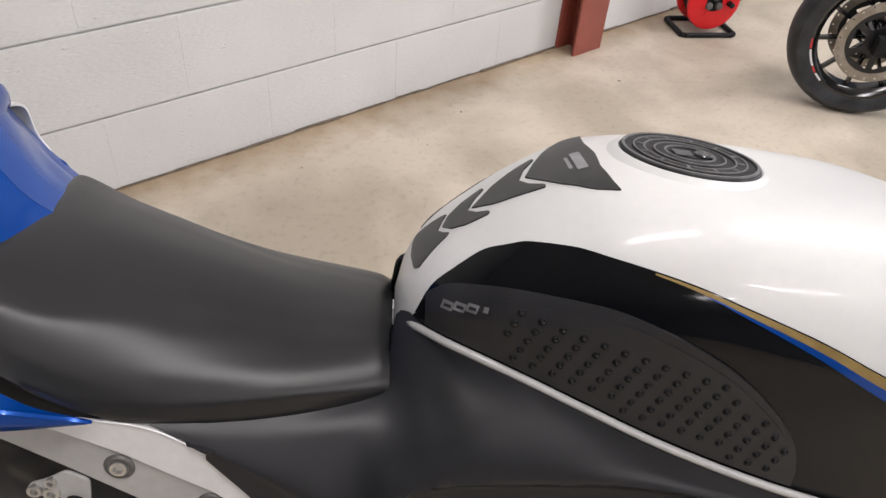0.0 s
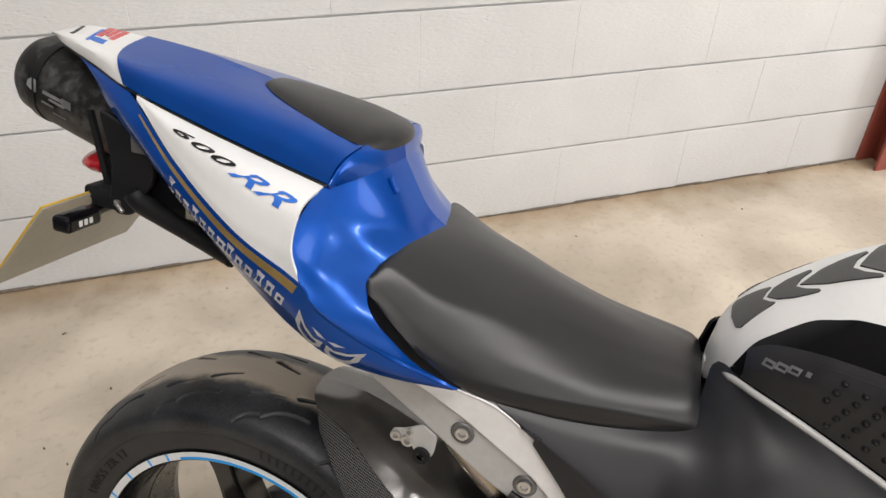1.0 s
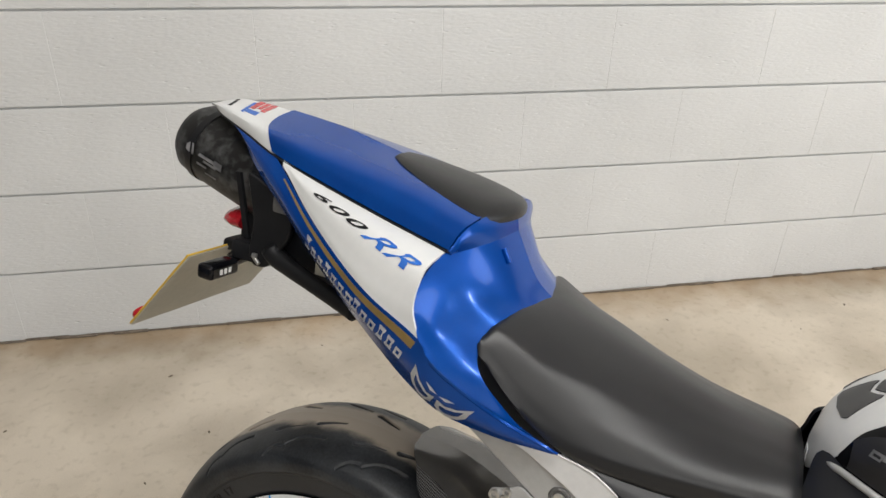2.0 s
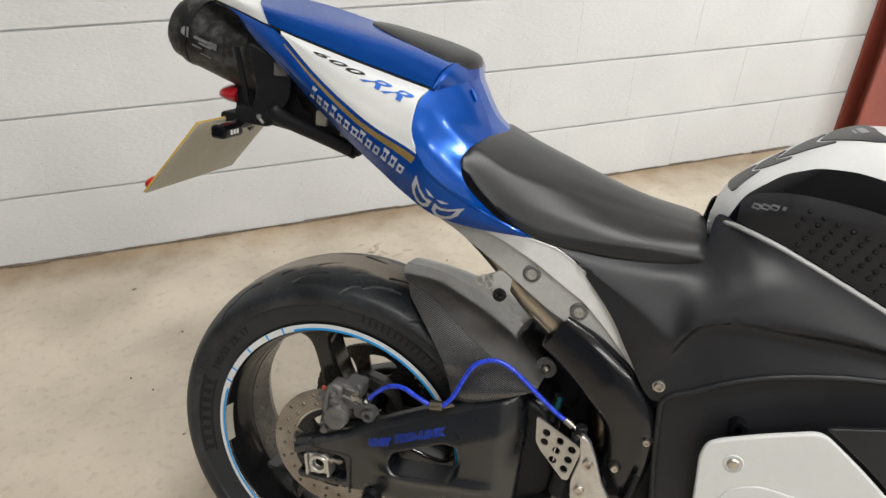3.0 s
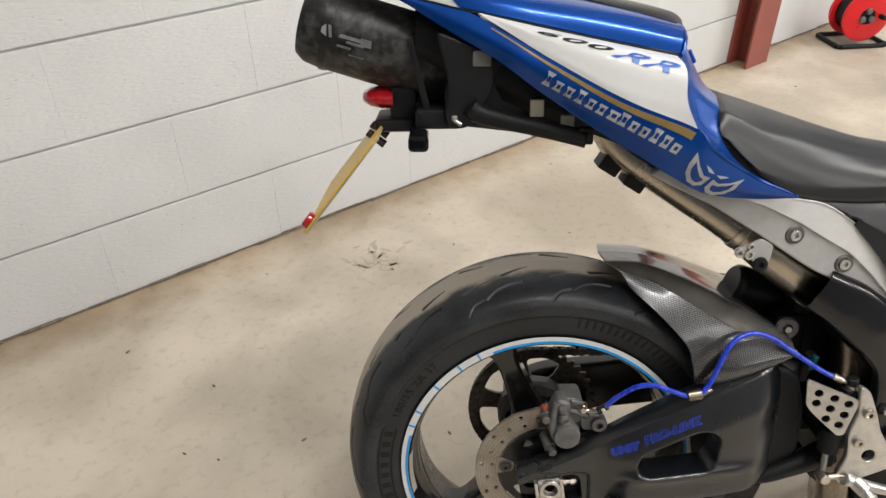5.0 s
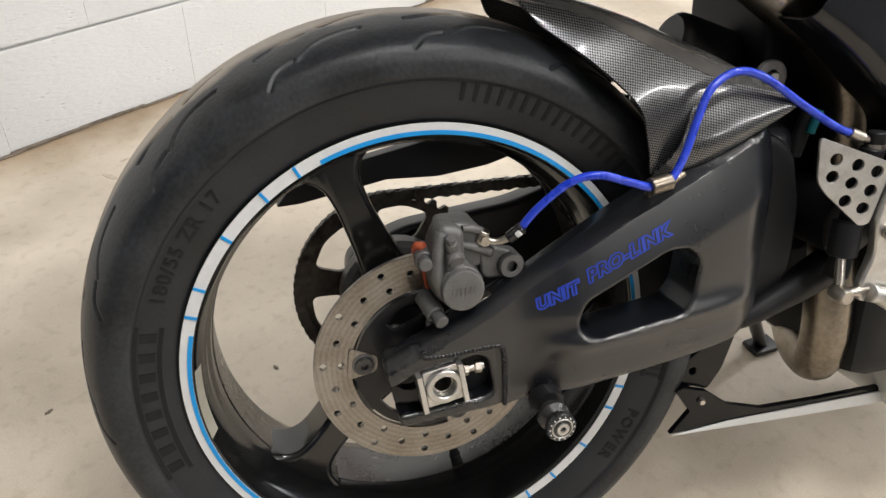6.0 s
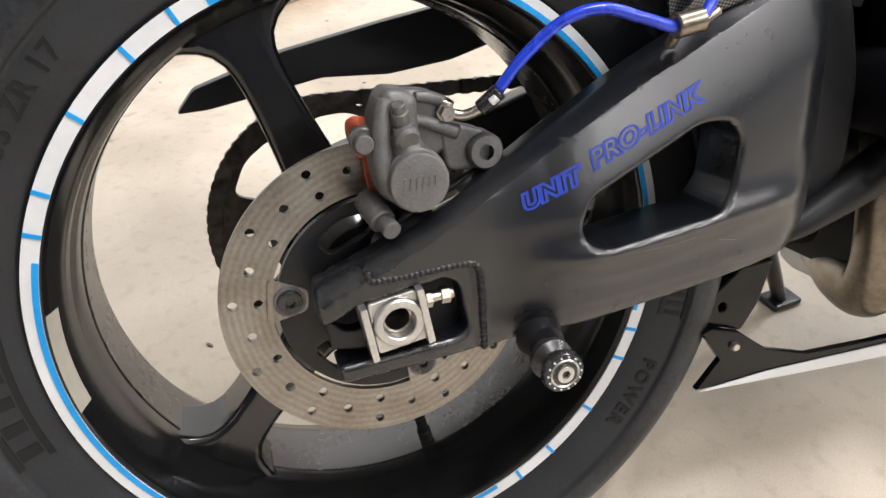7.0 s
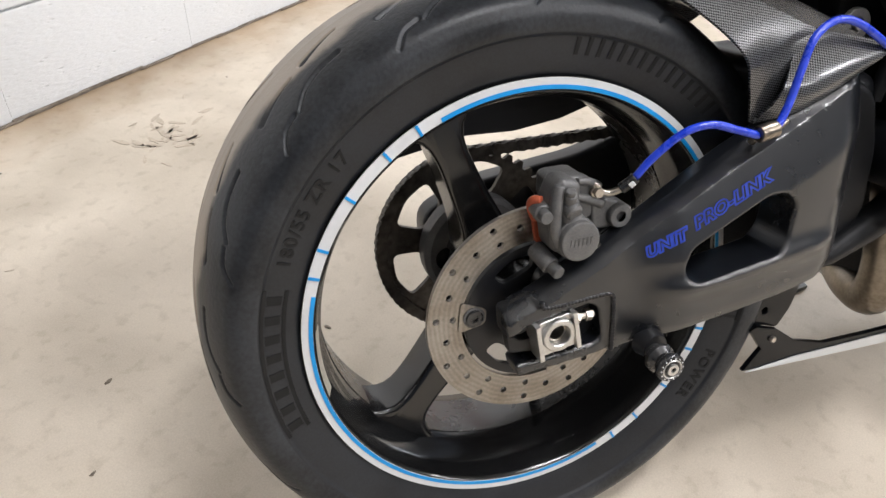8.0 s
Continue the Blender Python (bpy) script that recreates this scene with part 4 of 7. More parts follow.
part("spool_boss", lathe([(0, -0.160), (0.013, -0.160), (0.017, -0.145), (0, -0.145)], 24, (0.099, 0, -0.031)), M_BLACK, swingarm)
for body, p_, q_ in (("UNIT", (0.0885, 0.0638), (0.1300, 0.0825)), ("PRO-LINK", (0.1330, 0.0868), (0.2170, 0.1268))):
    mark = outlined(body, 0.060 if body == "UNIT" else 0.046, 1.08, 0.28)
    part("lettering", onto(side_mark(mark, p_, q_, 0.84), arm_target, 0.0006), M_LETTER_B, swingarm, "blue outlined lettering")
# the arm's front end, set back behind the side face, and the soft pressed ribs round the window
part("front_end", plate(rounded([(0.290, 0.190), (0.330, 0.200), (0.362, 0.180), (0.378, 0.120), (0.380, 0.045), (0.350, 0.014), (0.290, 0.010)], 0.018, 5), -0.122, -0.100, [], 0.008, 4), M_DARK, swingarm)
for a, b in (((0.168, 0.0278), (0.188, 0.0284)), ((0.188, 0.0284), (0.211, 0.0300)), ((0.233, 0.0232), (0.249, 0.0202)), ((0.152, 0.0120), (0.1535, 0.0124))):
    part("scratch", onto(side_mark(box(0, 1, 0, 0.022, 0, 0.001), a, b), arm_target, 0.0003), M_GREY_INK, swingarm, "fine pale scratch")
arm_target.free()
# left arm, cross brace and pivot
part("left_arm", plate(rounded([(-0.05, -0.03), (-0.05, 0.03), (0.02, 0.06), (0.16, 0.075), (0.33, 0.13), (0.40, 0.11), (0.36, 0.0), (0.10, -0.03)], 0.02, 4), 0.112, 0.150, [], 0.008, 2), M_BLACK, swingarm)
part("cross_brace", box(0.300, 0.372, -0.118, 0.118, 0.02, 0.20, 0.02, 3), M_BLACK, swingarm)
part("pivot_tube", lathe([(0, -0.14), (0.034, -0.14), (0.034, 0.14), (0, 0.14)], 32, (0.425, 0, 0.10)), M_BLACK, swingarm)
# slim lower rib that leads to the pivot
part("lower_rib", sweep(arr((0.285, -0.122, -0.004), (0.325, -0.126, 0.006), (0.365, -0.124, 0.022), (0.43, -0.115, 0.045)), (0.005, 0.012, 0.017, 0.020), 14), M_DARK, swingarm)
# axle tube seen through the block, with a spacer between arm and hub
part("axle", lathe([(0.0085, -0.140), (0.0105, -0.140), (0.0105, 0.140), (0.0085, 0.140)], 28, closed=True), M_STEEL, swingarm)

# -- caliper --
caliper = part("brake_caliper", plate(rounded([(0.002, 0.1470), (0.007, 0.1520), (0.018, 0.1505), (0.026, 0.145), (0.026, 0.118), (0.036, 0.108), (0.040, 0.092), (0.030, 0.078), (0.010, 0.076), (-0.002, 0.084), (-0.006, 0.110), (-0.0045, 0.132)], 0.008, 4), -0.130, -0.098, [], 0.007, 4), M_CALIPER, bike, "dusty grey rear brake caliper")
part("caliper_arm", plate(rounded([(0.010, 0.1500), (0.036, 0.1470), (0.046, 0.141), (0.052, 0.122), (0.046, 0.106), (0.030, 0.100), (0.020, 0.118)], 0.006, 4), -0.118, -0.100, [], 0.005, 3), M_CALIPER, caliper)
part("caliper_rib", sweep(arr((0.022, -0.122, 0.131), (0.036, -0.1205, 0.126), (0.053, -0.119, 0.1185)), (0.0035, 0.0042, 0.005), 12), M_CALIPER, caliper)
part("caliper_rib", sweep(arr((0.026, -0.119, 0.1440), (0.036, -0.1185, 0.1425), (0.045, -0.117, 0.1385)), (0.003, 0.0042, 0.004), 12), M_CALIPER, caliper)
part("caliper_neck", sweep(arr((0.012, -0.124, 0.127), (0.016, -0.125, 0.116), (0.019, -0.126, 0.104)), (0.0095, 0.0110, 0.0125), 20), M_CALIPER, caliper)
part("caliper_boss", rod((0.013, -0.122, 0.128), (0.0165, -0.1375, 0.1205), 0.0082, 22, 0.002), M_CALIPER, caliper)
part("caliper_spine", sweep(arr((0.0055, -0.126, 0.146), (0.0010, -0.129, 0.130), (-0.0005, -0.130, 0.108), (0.004, -0.130, 0.088)), (0.005, 0.006, 0.006, 0.005), 14), M_CALIPER, caliper)
part("caliper_bridge", box(0.012, 0.048, -0.100, -0.060, 0.112, 0.141, 0.007, 3), M_CALIPER, caliper)
part("piston_cap", lathe([(0, -0.1420), (0.0170, -0.1420), (0.0188, -0.1412), (0.0195, -0.1395), (0.0195, -0.1350), (0.0205, -0.1340), (0.0210, -0.126), (0, -0.126)], 48, (0.0205, 0, 0.0945)), M_CALIPER, caliper)
for k in range(6):
    x = 0.0095 + k * 0.0040
    part("cap_mark", plate([(x, 0.0915), (x + 0.0022, 0.0915), (x + 0.0030, 0.0985), (x + 0.0008, 0.0985)], -0.1426, -0.1419), M_CALIPER, caliper)
part("slide_pin", join(rod((-0.0112, -0.136, 0.1210), (-0.0102, -0.124, 0.1212), 0.0060, 16), rod((-0.0102, -0.127, 0.1212), (-0.006, -0.100, 0.1215), 0.0088, 18)), M_CALIPER, caliper)
part("slide_pin", join(rod((0.001, -0.139, 0.065), (-0.002, -0.124, 0.069), 0.0062, 16), rod((-0.002, -0.128, 0.068), (-0.008, -0.105, 0.078), 0.0088, 18)), M_CALIPER, caliper)
part("mount_lug", join(plate(rounded([(0.040, 0.128), (0.072, 0.118), (0.082, 0.104), (0.072, 0.092), (0.045, 0.092)], 0.008), -0.119, -0.104, [], 0.003, 2), lathe([(0.0052, -0.125), (0.0105, -0.125), (0.0125, -0.122), (0.0125, -0.104), (0, -0.104), (0, -0.1175), (0.0052, -0.1175)], 28, (0.071, 0, 0.104))), M_CALIPER, caliper)
part("bleed_nipple", join(turned(lathe([(0, 0), (0.0078, 0), (0.0078, 0.005), (0, 0.005)], 6, axis="Z"), Matrix.Translation((0.0150, -0.129, 0.1265)) @ Vector((-0.004, -0.008, 0.016)).to_track_quat("Z", "Y").to_matrix().to_4x4()), rod((0.0145, -0.130, 0.129), (0.0120, -0.135, 0.1395), 0.0056, 14, 0.0008), rod((0.0120, -0.135, 0.139), (0.0108, -0.1372, 0.1440), 0.0042, 12)), M_CALIPER, caliper)
for y0, y1 in ((-0.099, -0.094), (-0.083, -0.078)):
    part("brake_pad", plate(rounded([(-0.0075, 0.109), (0.0020, 0.103), (0.0045, 0.092), (0.0035, 0.080), (-0.0035, 0.080), (-0.0060, 0.094)], 0.002, 3), y0, y1, bevel=0.001), M_RED_PAD, caliper, "red-brown brake pad")
part("pad_spring", sweep(arr((-0.008, -0.118, 0.1310), (-0.0135, -0.112, 0.1300), (-0.0120, -0.104, 0.1200), (-0.0055, -0.100, 0.106)), 0.0042, 8), M_RED_PAD, caliper, "faded red pad spring")
part("bracket", plate(rounded([(-0.005, 0.050), (0.020, 0.068), (0.070, 0.092), (0.085, 0.100), (0.080, 0.085), (0.040, 0.055), (0.012, 0.020), (-0.012, 0.020)], 0.006), -0.112, -0.096, [], 0.003, 2), M_BLACK, caliper)
part("washer_plate", plate(rounded([(0.028, 0.072), (0.066, 0.086), (0.080, 0.094), (0.072, 0.082), (0.036, 0.066)], 0.003), -0.128, -0.118, [], 0.001, 1), M_STEEL, caliper)
part("banjo_bolt", join(lathe([(0, -0.127), (0.0048, -0.127), (0.0048, -0.122), (0.0066, -0.122), (0.0066, -0.110), (0, -0.110)], 6, (0.0455, 0, 0.1320)), rod((0.0445, -0.117, 0.133), (0.0475, -0.119, 0.140), 0.0052, 12)), M_STEEL, caliper, "plated banjo bolt")
crimp = part("hose_crimp", rod((0.066, -0.1285, 0.1335), (0.0775, -0.134, 0.1445), 0.0054, 18, 0.0008), M_SPOOL, caliper, "dark hose crimp")
part("crimp_label", rod((0.0710, -0.1350, 0.1382), (0.0745, -0.1366, 0.1415), 0.0030, 12), M_PALE, crimp)
part("hose_end", sweep(arr((0.0475, -0.122, 0.1315), (0.057, -0.125, 0.1300), (0.067, -0.129, 0.134)), 0.0034, 10), M_STEEL, caliper)

# -- blue braided brake hose --
hose_pts = arr((0.078, -0.134, 0.1415), (0.092, -0.139, 0.160), (0.116, -0.146, 0.181), (0.140, -0.152, 0.187), (0.165, -0.157, 0.180), (0.190, -0.158, 0.1725), (0.206, -0.157, 0.177), (0.220, -0.153, 0.196), (0.232, -0.149, 0.226), (0.246, -0.144, 0.251), (0.272, -0.140, 0.2625), (0.300, -0.141, 0.2560), (0.340, -0.146, 0.230), (0.375, -0.152, 0.208), (0.392, -0.155, 0.2005))
hose = part("brake_hose", sweep(hose_pts, 0.0037, 12, samples=110), M_HOSE, bike, "glossy blue braided brake hose")
hose.location = (-0.002, 0, 0.003)
part("hose_clamp", join(rod((0.186, -0.1585, 0.1735), (0.206, -0.1575, 0.1765), 0.0078, 18), rod((0.207, -0.156, 0.174), (0.222, -0.152, 0.180), 0.0030, 10), rod((0.196, -0.150, 0.172), (0.196, -0.140, 0.160), 0.004, 10)), M_PIPE_DARK, hose, "plated hose clip")
part("hose_end", join(rod((0.389, -0.1545, 0.2020), (0.402, -0.157, 0.1965), 0.0055, 14), rod((0.400, -0.157, 0.197), (0.411, -0.159, 0.194), 0.0035, 12)), M_STEEL, hose)

# -- chain, sprocket and guard on the far side --
Y_CHAIN = 0.094
teeth = []
for k in range(42 * 4):
    a = 2 * math.pi * k / (42 * 4)
    teeth.append((0.1145 if k % 4 in (0, 1) else 0.1075, a))
spr_cut = []
for k in range(6):
    a = radians(20 + 60 * k)
    spr_cut.append(rounded([(0.062 * math.cos(a - .30), 0.062 * math.sin(a - .30)), (0.098 * math.cos(a - .33), 0.098 * math.sin(a - .33)), (0.101 * math.cos(a), 0.101 * math.sin(a)), (0.098 * math.cos(a + .33), 0.098 * math.sin(a + .33)), (0.062 * math.cos(a + .30), 0.062 * math.sin(a + .30))], 0.010))
sprocket = part("rear_sprocket", plate([(r * math.cos(a), r * math.sin(a)) for r, a in teeth], Y_CHAIN - 0.003, Y_CHAIN + 0.003, spr_cut), M_CHAIN, bike, "oily black rear sprocket")
part("sprocket_carrier", lathe([(0.0, 0.060), (0.060, 0.060), (0.066, 0.066), (0.066, 0.086), (0.0, 0.086)], 48), M_CALIPER, sprocket)
for k in range(5):
    a = radians(40 + 72 * k)
    part("lightening_hole", plate(ring_of(0.014, 20, 0.040 * math.cos(a), 0.040 * math.sin(a)), 0.0585, 0.0602), M_GLOSS, sprocket)
chain_pts = [(0.1115 * math.cos(a), 0.1115 * math.sin(a)) for a in np.linspace(radians(280), radians(88), 38)]
chain_pts += [(x, 0.1115 + (x - 0.004) * 0.0) for x in np.arange(0.020, 0.46, 0.0159)]
chain_pts = [(x, -0.108 + 0.03 * (x - 0.02)) for x in np.arange(0.46, 0.02, -0.0159)] + chain_pts
links = bmesh.new()
for i in range(len(chain_pts) - 1):
    (x0, z0), (x1, z1) = chain_pts[i], chain_pts[i + 1]
    ang = math.atan2(z1 - z0, x1 - x0)
    w = 0.0075 if i % 2 else 0.0055
    piece = join(plate(rounded([(-0.0125, -0.0048), (-0.0125, 0.0048), (-0.007, 0.0075), (0, 0.0055), (0.007, 0.0075), (0.0125, 0.0048), (0.0125, -0.0048), (0.007, -0.0075), (0, -0.0055), (-0.007, -0.0075)], 0.002, 2), -w, -w + 0.0018), plate(ring_of(0.0062, 10, -0.008), -0.006, 0.006), plate(rounded([(-0.0125, -0.0048), (-0.0125, 0.0048), (0.0125, 0.0048), (0.0125, -0.0048)], 0.003, 2), w - 0.0018, w))
    links = join(links, turned(piece, Matrix.Translation(((x0 + x1) / 2, Y_CHAIN, (z0 + z1) / 2)) @ Matrix.Rotation(-ang, 4, "Y")))
tagged(part("chain", links, M_CHAIN, bike, "oily black drive chain"), kind="stuff")
guard = rounded([(-0.126, 0.112), (-0.110, 0.131), (-0.033, 0.1560), (0.060, 0.1750), (0.110, 0.184), (0.300, 0.205), (0.300, 0.155), (0.175, 0.152), (0.120, 0.136), (0.060, 0.1285), (0.0, 0.131), (-0.060, 0.1200), (-0.100, 0.113)], 0.004)
part("chain_guard", plate(guard, 0.092, 0.113, [], 0.002, 1), M_MATT, bike, "black plastic chain guard")

# -- tail unit --
top_c = arr((-0.303, 0.0, 0.7385), (-0.262, 0.0, 0.7465), (-0.175, 0.0, 0.742), (-0.09, 0.0, 0.733), (0.0, 0.0, 0.7150), (0.09, 0.0, 0.696), (0.150, 0.0, 0.684))
top_m = arr((-0.300, -0.020, 0.7360), (-0.255, -0.028, 0.7385), (-0.175, -0.056, 0.729), (-0.09, -0.068, 0.7195), (0.0, -0.076, 0.706), (0.08, -0.083, 0.691), (0.143, -0.088, 0.675))
edge = arr((-0.287, -0.034, 0.7310), (-0.262, -0.050, 0.7265), (-0.200, -0.073, 0.7140), (-0.132, -0.099, 0.6990), (-0.05, -0.113, 0.6820), (0.04, -0.122, 0.6630), (0.132, -0.130, 0.6450))
cowl_g = skin([top_c, top_m, (top_m + edge) / 2 + (0, -0.010, 0.004), edge], 60, 20)


def cut_rows(g, start, stop):
    """The part of the grid between two shares of its length, which may change across its width."""
    n, m = g.shape[0], g.shape[1]
    out = np.zeros_like(g)
    for k in range(m):
        v = k / (m - 1)
        at_rows = np.linspace(start(v), stop(v), n) * (n - 1)
        for c in range(3):
            out[:, k, c] = np.interp(at_rows, np.arange(n), g[:, k, c])
    return out


def white_end(v):
    return 0.265 + 0.105 * v ** 3


tip_g = cut_rows(cowl_g, lambda v: 0.0, lambda v: white_end(v) + 0.004)
rear_top = part("tail_tip", shell(tip_g, 0.004), M_WHITE, bike, "white tail tip with a red and blue badge")
part("tail_tip", shell(mirrored(tip_g), 0.004), M_WHITE, bike, "white tail tip with a red and blue badge")
seam = cut_rows(cowl_g, white_end, lambda v: 1.0)
both_sides("seat_cowl", seam + (0.0, -0.0006, 0.0016), 0.004, M_BLUE, "metallic blue seat cowl")
# front face of the cowl, under the pad
face_top, face_low = spline(cowl_g[-1], 20), spline(arr((0.163, 0.0, 0.653), (0.158, -0.050, 0.6505), (0.148, -0.090, 0.647), (0.129, -0.1305, 0.6425)), 20)
face = skin([face_top + (0.0, 0.0, -0.0005), face_top * 0.7 + face_low * 0.3 + (0.003, 0, 0), face_top * 0.3 + face_low * 0.7 + (0.002, 0, 0), face_low], 30, 10)
both_sides("cowl_front", face, 0.003, M_BLUE, "metallic blue seat cowl front")
part("seam", sweep(edge[1:] + (0, -0.0012, -0.0008), 0.0012, 8, samples=60), M_DARK, rear_top, "dark gap under the cowl edge")
# badge on the white tip: plain red and blue shapes
for a0, a1, b0, b1, mat_ in ((0.52, 0.60, 0.0, 0.36, M_RED), (0.62, 0.68, 0.0, 0.30, M_RED), (0.70, 0.77, 0.0, 0.36, M_RED), (0.48, 0.52, 0.10, 0.62, M_PAINT_B), (0.53, 0.72, 0.42, 0.56, M_PAINT_B)):
    part("badge", decal(tip_g, a0, a1, b0, b1, 8, 4), mat_, rear_top)
for k in range(5):
    part("badge", decal(tip_g, 0.20 + 0.005 * k, 0.25 + 0.005 * k, 0.06 + 0.11 * k, 0.13 + 0.11 * k, 4, 3), M_DARK, rear_top)

# white side panel
p_top = arr((-0.116, -0.1025, 0.6960), (-0.05, -0.1135, 0.6805), (0.04, -0.1225, 0.6615), (0.128, -0.1300, 0.6440))
p_mid = arr((-0.114, -0.1060, 0.6945), (-0.045, -0.1360, 0.6735), (0.04, -0.1600, 0.6530), (0.1275, -0.1760, 0.6320))
p_lowmid = arr((-0.112, -0.1085, 0.6930), (-0.035, -0.1480, 0.6560), (0.045, -0.1780, 0.6180), (0.127, -0.1930, 0.5970))
p_low = arr((-0.110, -0.1110, 0.6915), (-0.030, -0.1530, 0.6440), (0.058, -0.1850, 0.5990), (0.140, -0.1990, 0.5670))
white_g = skin([p_top, p_mid, p_lowmid, p_low], 44, 20)
panel_r, panel_l = both_sides("side_panel", white_g, 0.003, M_WHITE, "white tail side panel with model lettering")
part("lettering", on_grid(letters("600", 1.0, 1.14, 0.45, 0.0, 0.02), white_g, 0.300, 0.665, (0.485, 0.435), (0.330, 0.335)), M_DARK, panel_r, "black lettering")
part("lettering", on_grid(letters("RR", 1.0, 1.0, 0.7, 0.0, 0.015), white_g, 0.650, 0.975, (0.475, 0.500), (0.320, 0.335)), M_PAINT_B, panel_r, "bright blue lettering")

# blue lower panel with the gold line
l_top = np.vstack([arr((-0.276, -0.0420, 0.7285), (-0.250, -0.0540, 0.7235), (-0.200, -0.0735, 0.7130), (-0.132, -0.1000, 0.6980)), p_low[1:] + (0, -0.0005, -0.0006), arr((0.162, -0.1985, 0.5390), (0.225, -0.1790, 0.5000), (0.2935, -0.1545, 0.4690))])
l_low = arr((-0.276, -0.0410, 0.7270), (-0.252, -0.046, 0.7190), (-0.216, -0.066, 0.7100), (-0.159, -0.100, 0.6780), (-0.092, -0.127, 0.6400), (-0.041, -0.142, 0.6040), (0.027, -0.158, 0.5600), (0.080, -0.170, 0.5290), (0.124, -0.175, 0.5020), (0.168, -0.174, 0.4800), (0.227, -0.168, 0.4710), (0.2935, -0.1535, 0.4670))
l_mid = (spline(l_top, 30) + spline(l_low, 30)) / 2 + np.outer(np.sin(np.linspace(0, math.pi, 30)), (0, -0.011, 0.0))
low_g = skin([l_top, l_mid, l_low], 90, 14)
low_r, low_l = both_sides("lower_tail_panel", low_g, 0.003, M_BLUE, "blue lower tail panel with a gold line and pale sponsor bars")
part("gold_line", decal(low_g, 0.30, 0.715, (0.11, 0.06), (0.16, 0.20), 40, 4), M_GOLD, low_r, "gold pinstripe")
target = shell(low_g, 0.003)
bar_heights = (1, 0.7, 0.7, 0.9, 0.7, 0.7, 0.7, 0.9, 0.7, 0.7, 1, 0.9, 0.7)
p0, p1 = Vector((-0.0405, 0.6150)), Vector((0.1230, 0.5330))
d0 = (p1 - p0).normalized()
for k, h in enumerate(bar_heights):
    c = p0 + (p1 - p0) * (k / 13)
    w, hh = 0.0108 * (1.2 if k == 6 else 0.92), 0.0180 * h
    u, q = d0 * w, Vector((-d0.y, d0.x)) * hh
    # each bar is a small frame, as open letters are
    bar = plate([tuple(c), tuple(c + u), tuple(c + u + q), tuple(c + q)], -0.0002, 0.0002, [[tuple(c + u * 0.3 + q * 0.3), tuple(c + u * 0.3 + q * 0.72), tuple(c + u * 0.72 + q * 0.72), tuple(c + u * 0.72 + q * 0.3)]])
    part("sponsor_bar", onto(bar, target), M_PALE, low_r)
# winged badge: two mirrored crescents
badge_o = Vector((0.168, 0.5060))
for s in (-1, 1):
    ring = [(s * x, z) for x, z in ((0.0020, -0.0020), (0.0120, -0.0035), (0.0250, 0.0040), (0.0385, 0.0165), (0.0370, 0.0), (0.0310, -0.0120), (0.0205, -0.0205), (0.0100, -0.0215), (0.0030, -0.0160))]
    hole = [(s * x, z) for x, z in ((0.0075, -0.0085), (0.0150, -0.0070), (0.0240, -0.0010), (0.0318, 0.0065), (0.0300, -0.0040), (0.0245, -0.0115), (0.0175, -0.0158), (0.0115, -0.0160), (0.0085, -0.0130))]
    brow = [(s * x, z) for x, z in ((0.0010, 0.0040), (0.0100, 0.0028), (0.0190, 0.0092), (0.0090, 0.0072))]
    for r_, cut in ((ring, [hole]), (brow, [])):
        t_ = -0.52
        spun = [[(badge_o.x + x * math.cos(t_) - z * math.sin(t_), badge_o.y + x * math.sin(t_) + z * math.cos(t_)) for x, z in q] for q in [r_] + cut]
        wing = plate(spun[0], -0.0002, 0.0002, spun[1:])
        for k in range(24):
            bmesh.ops.bisect_plane(wing, geom=wing.verts[:] + wing.edges[:] + wing.faces[:], plane_co=(0.126 + 0.004 * k, 0, 0), plane_no=(1, 0, 0.3))
        part("winged_badge", onto(wing, target, 0.0012), M_PALE, low_r, "pale winged badge")
target.free()

# blue saddle between cowl, side panels and seat
s_rear = arr((0.163, 0.0, 0.653), (0.158, -0.050, 0.6505), (0.148, -0.090, 0.647), (0.128, -0.1300, 0.6425), (0.121, -0.1610, 0.6240), (0.121, -0.1870, 0.5980), (0.137, -0.1975, 0.5680), (0.164, -0.1985, 0.5390), (0.226, -0.1790, 0.5005), (0.2945, -0.1550, 0.4695))
s_mid = arr((0.196, 0.0, 0.600), (0.190, -0.050, 0.598), (0.178, -0.085, 0.596), (0.1585, -0.125, 0.597), (0.150, -0.148, 0.5835), (0.150, -0.166, 0.5655), (0.166, -0.1745, 0.545), (0.1905, -0.1765, 0.523), (0.238, -0.170, 0.492), (0.2955, -0.1545, 0.4685))
s_front = arr((0.232, 0.0, 0.572), (0.222, -0.055, 0.570), (0.206, -0.100, 0.566), (0.192, -0.130, 0.556), (0.188, -0.143, 0.545), (0.192, -0.150, 0.533), (0.204, -0.1535, 0.518), (0.222, -0.1545, 0.503), (0.254, -0.1555, 0.482), (0.2965, -0.1535, 0.4675))
saddle_g = skin([s_rear, s_mid, s_front], 60, 14)
saddle, _ = both_sides("saddle_cover", saddle_g, 0.003, M_BLUE, "glossy blue cover between seat and cowl")

part("cover_slot", rod((0.1675, -0.0515, 0.642), (0.1765, -0.0505, 0.6260), 0.0040, 14), M_BLUE, saddle, "blue lock slot in the cover")
part("seam", sweep(s_rear[:4] + (0.0015, -0.0008, 0.0004), 0.0014, 8, samples=40), M_DARK, saddle, "dark gap before the cowl")
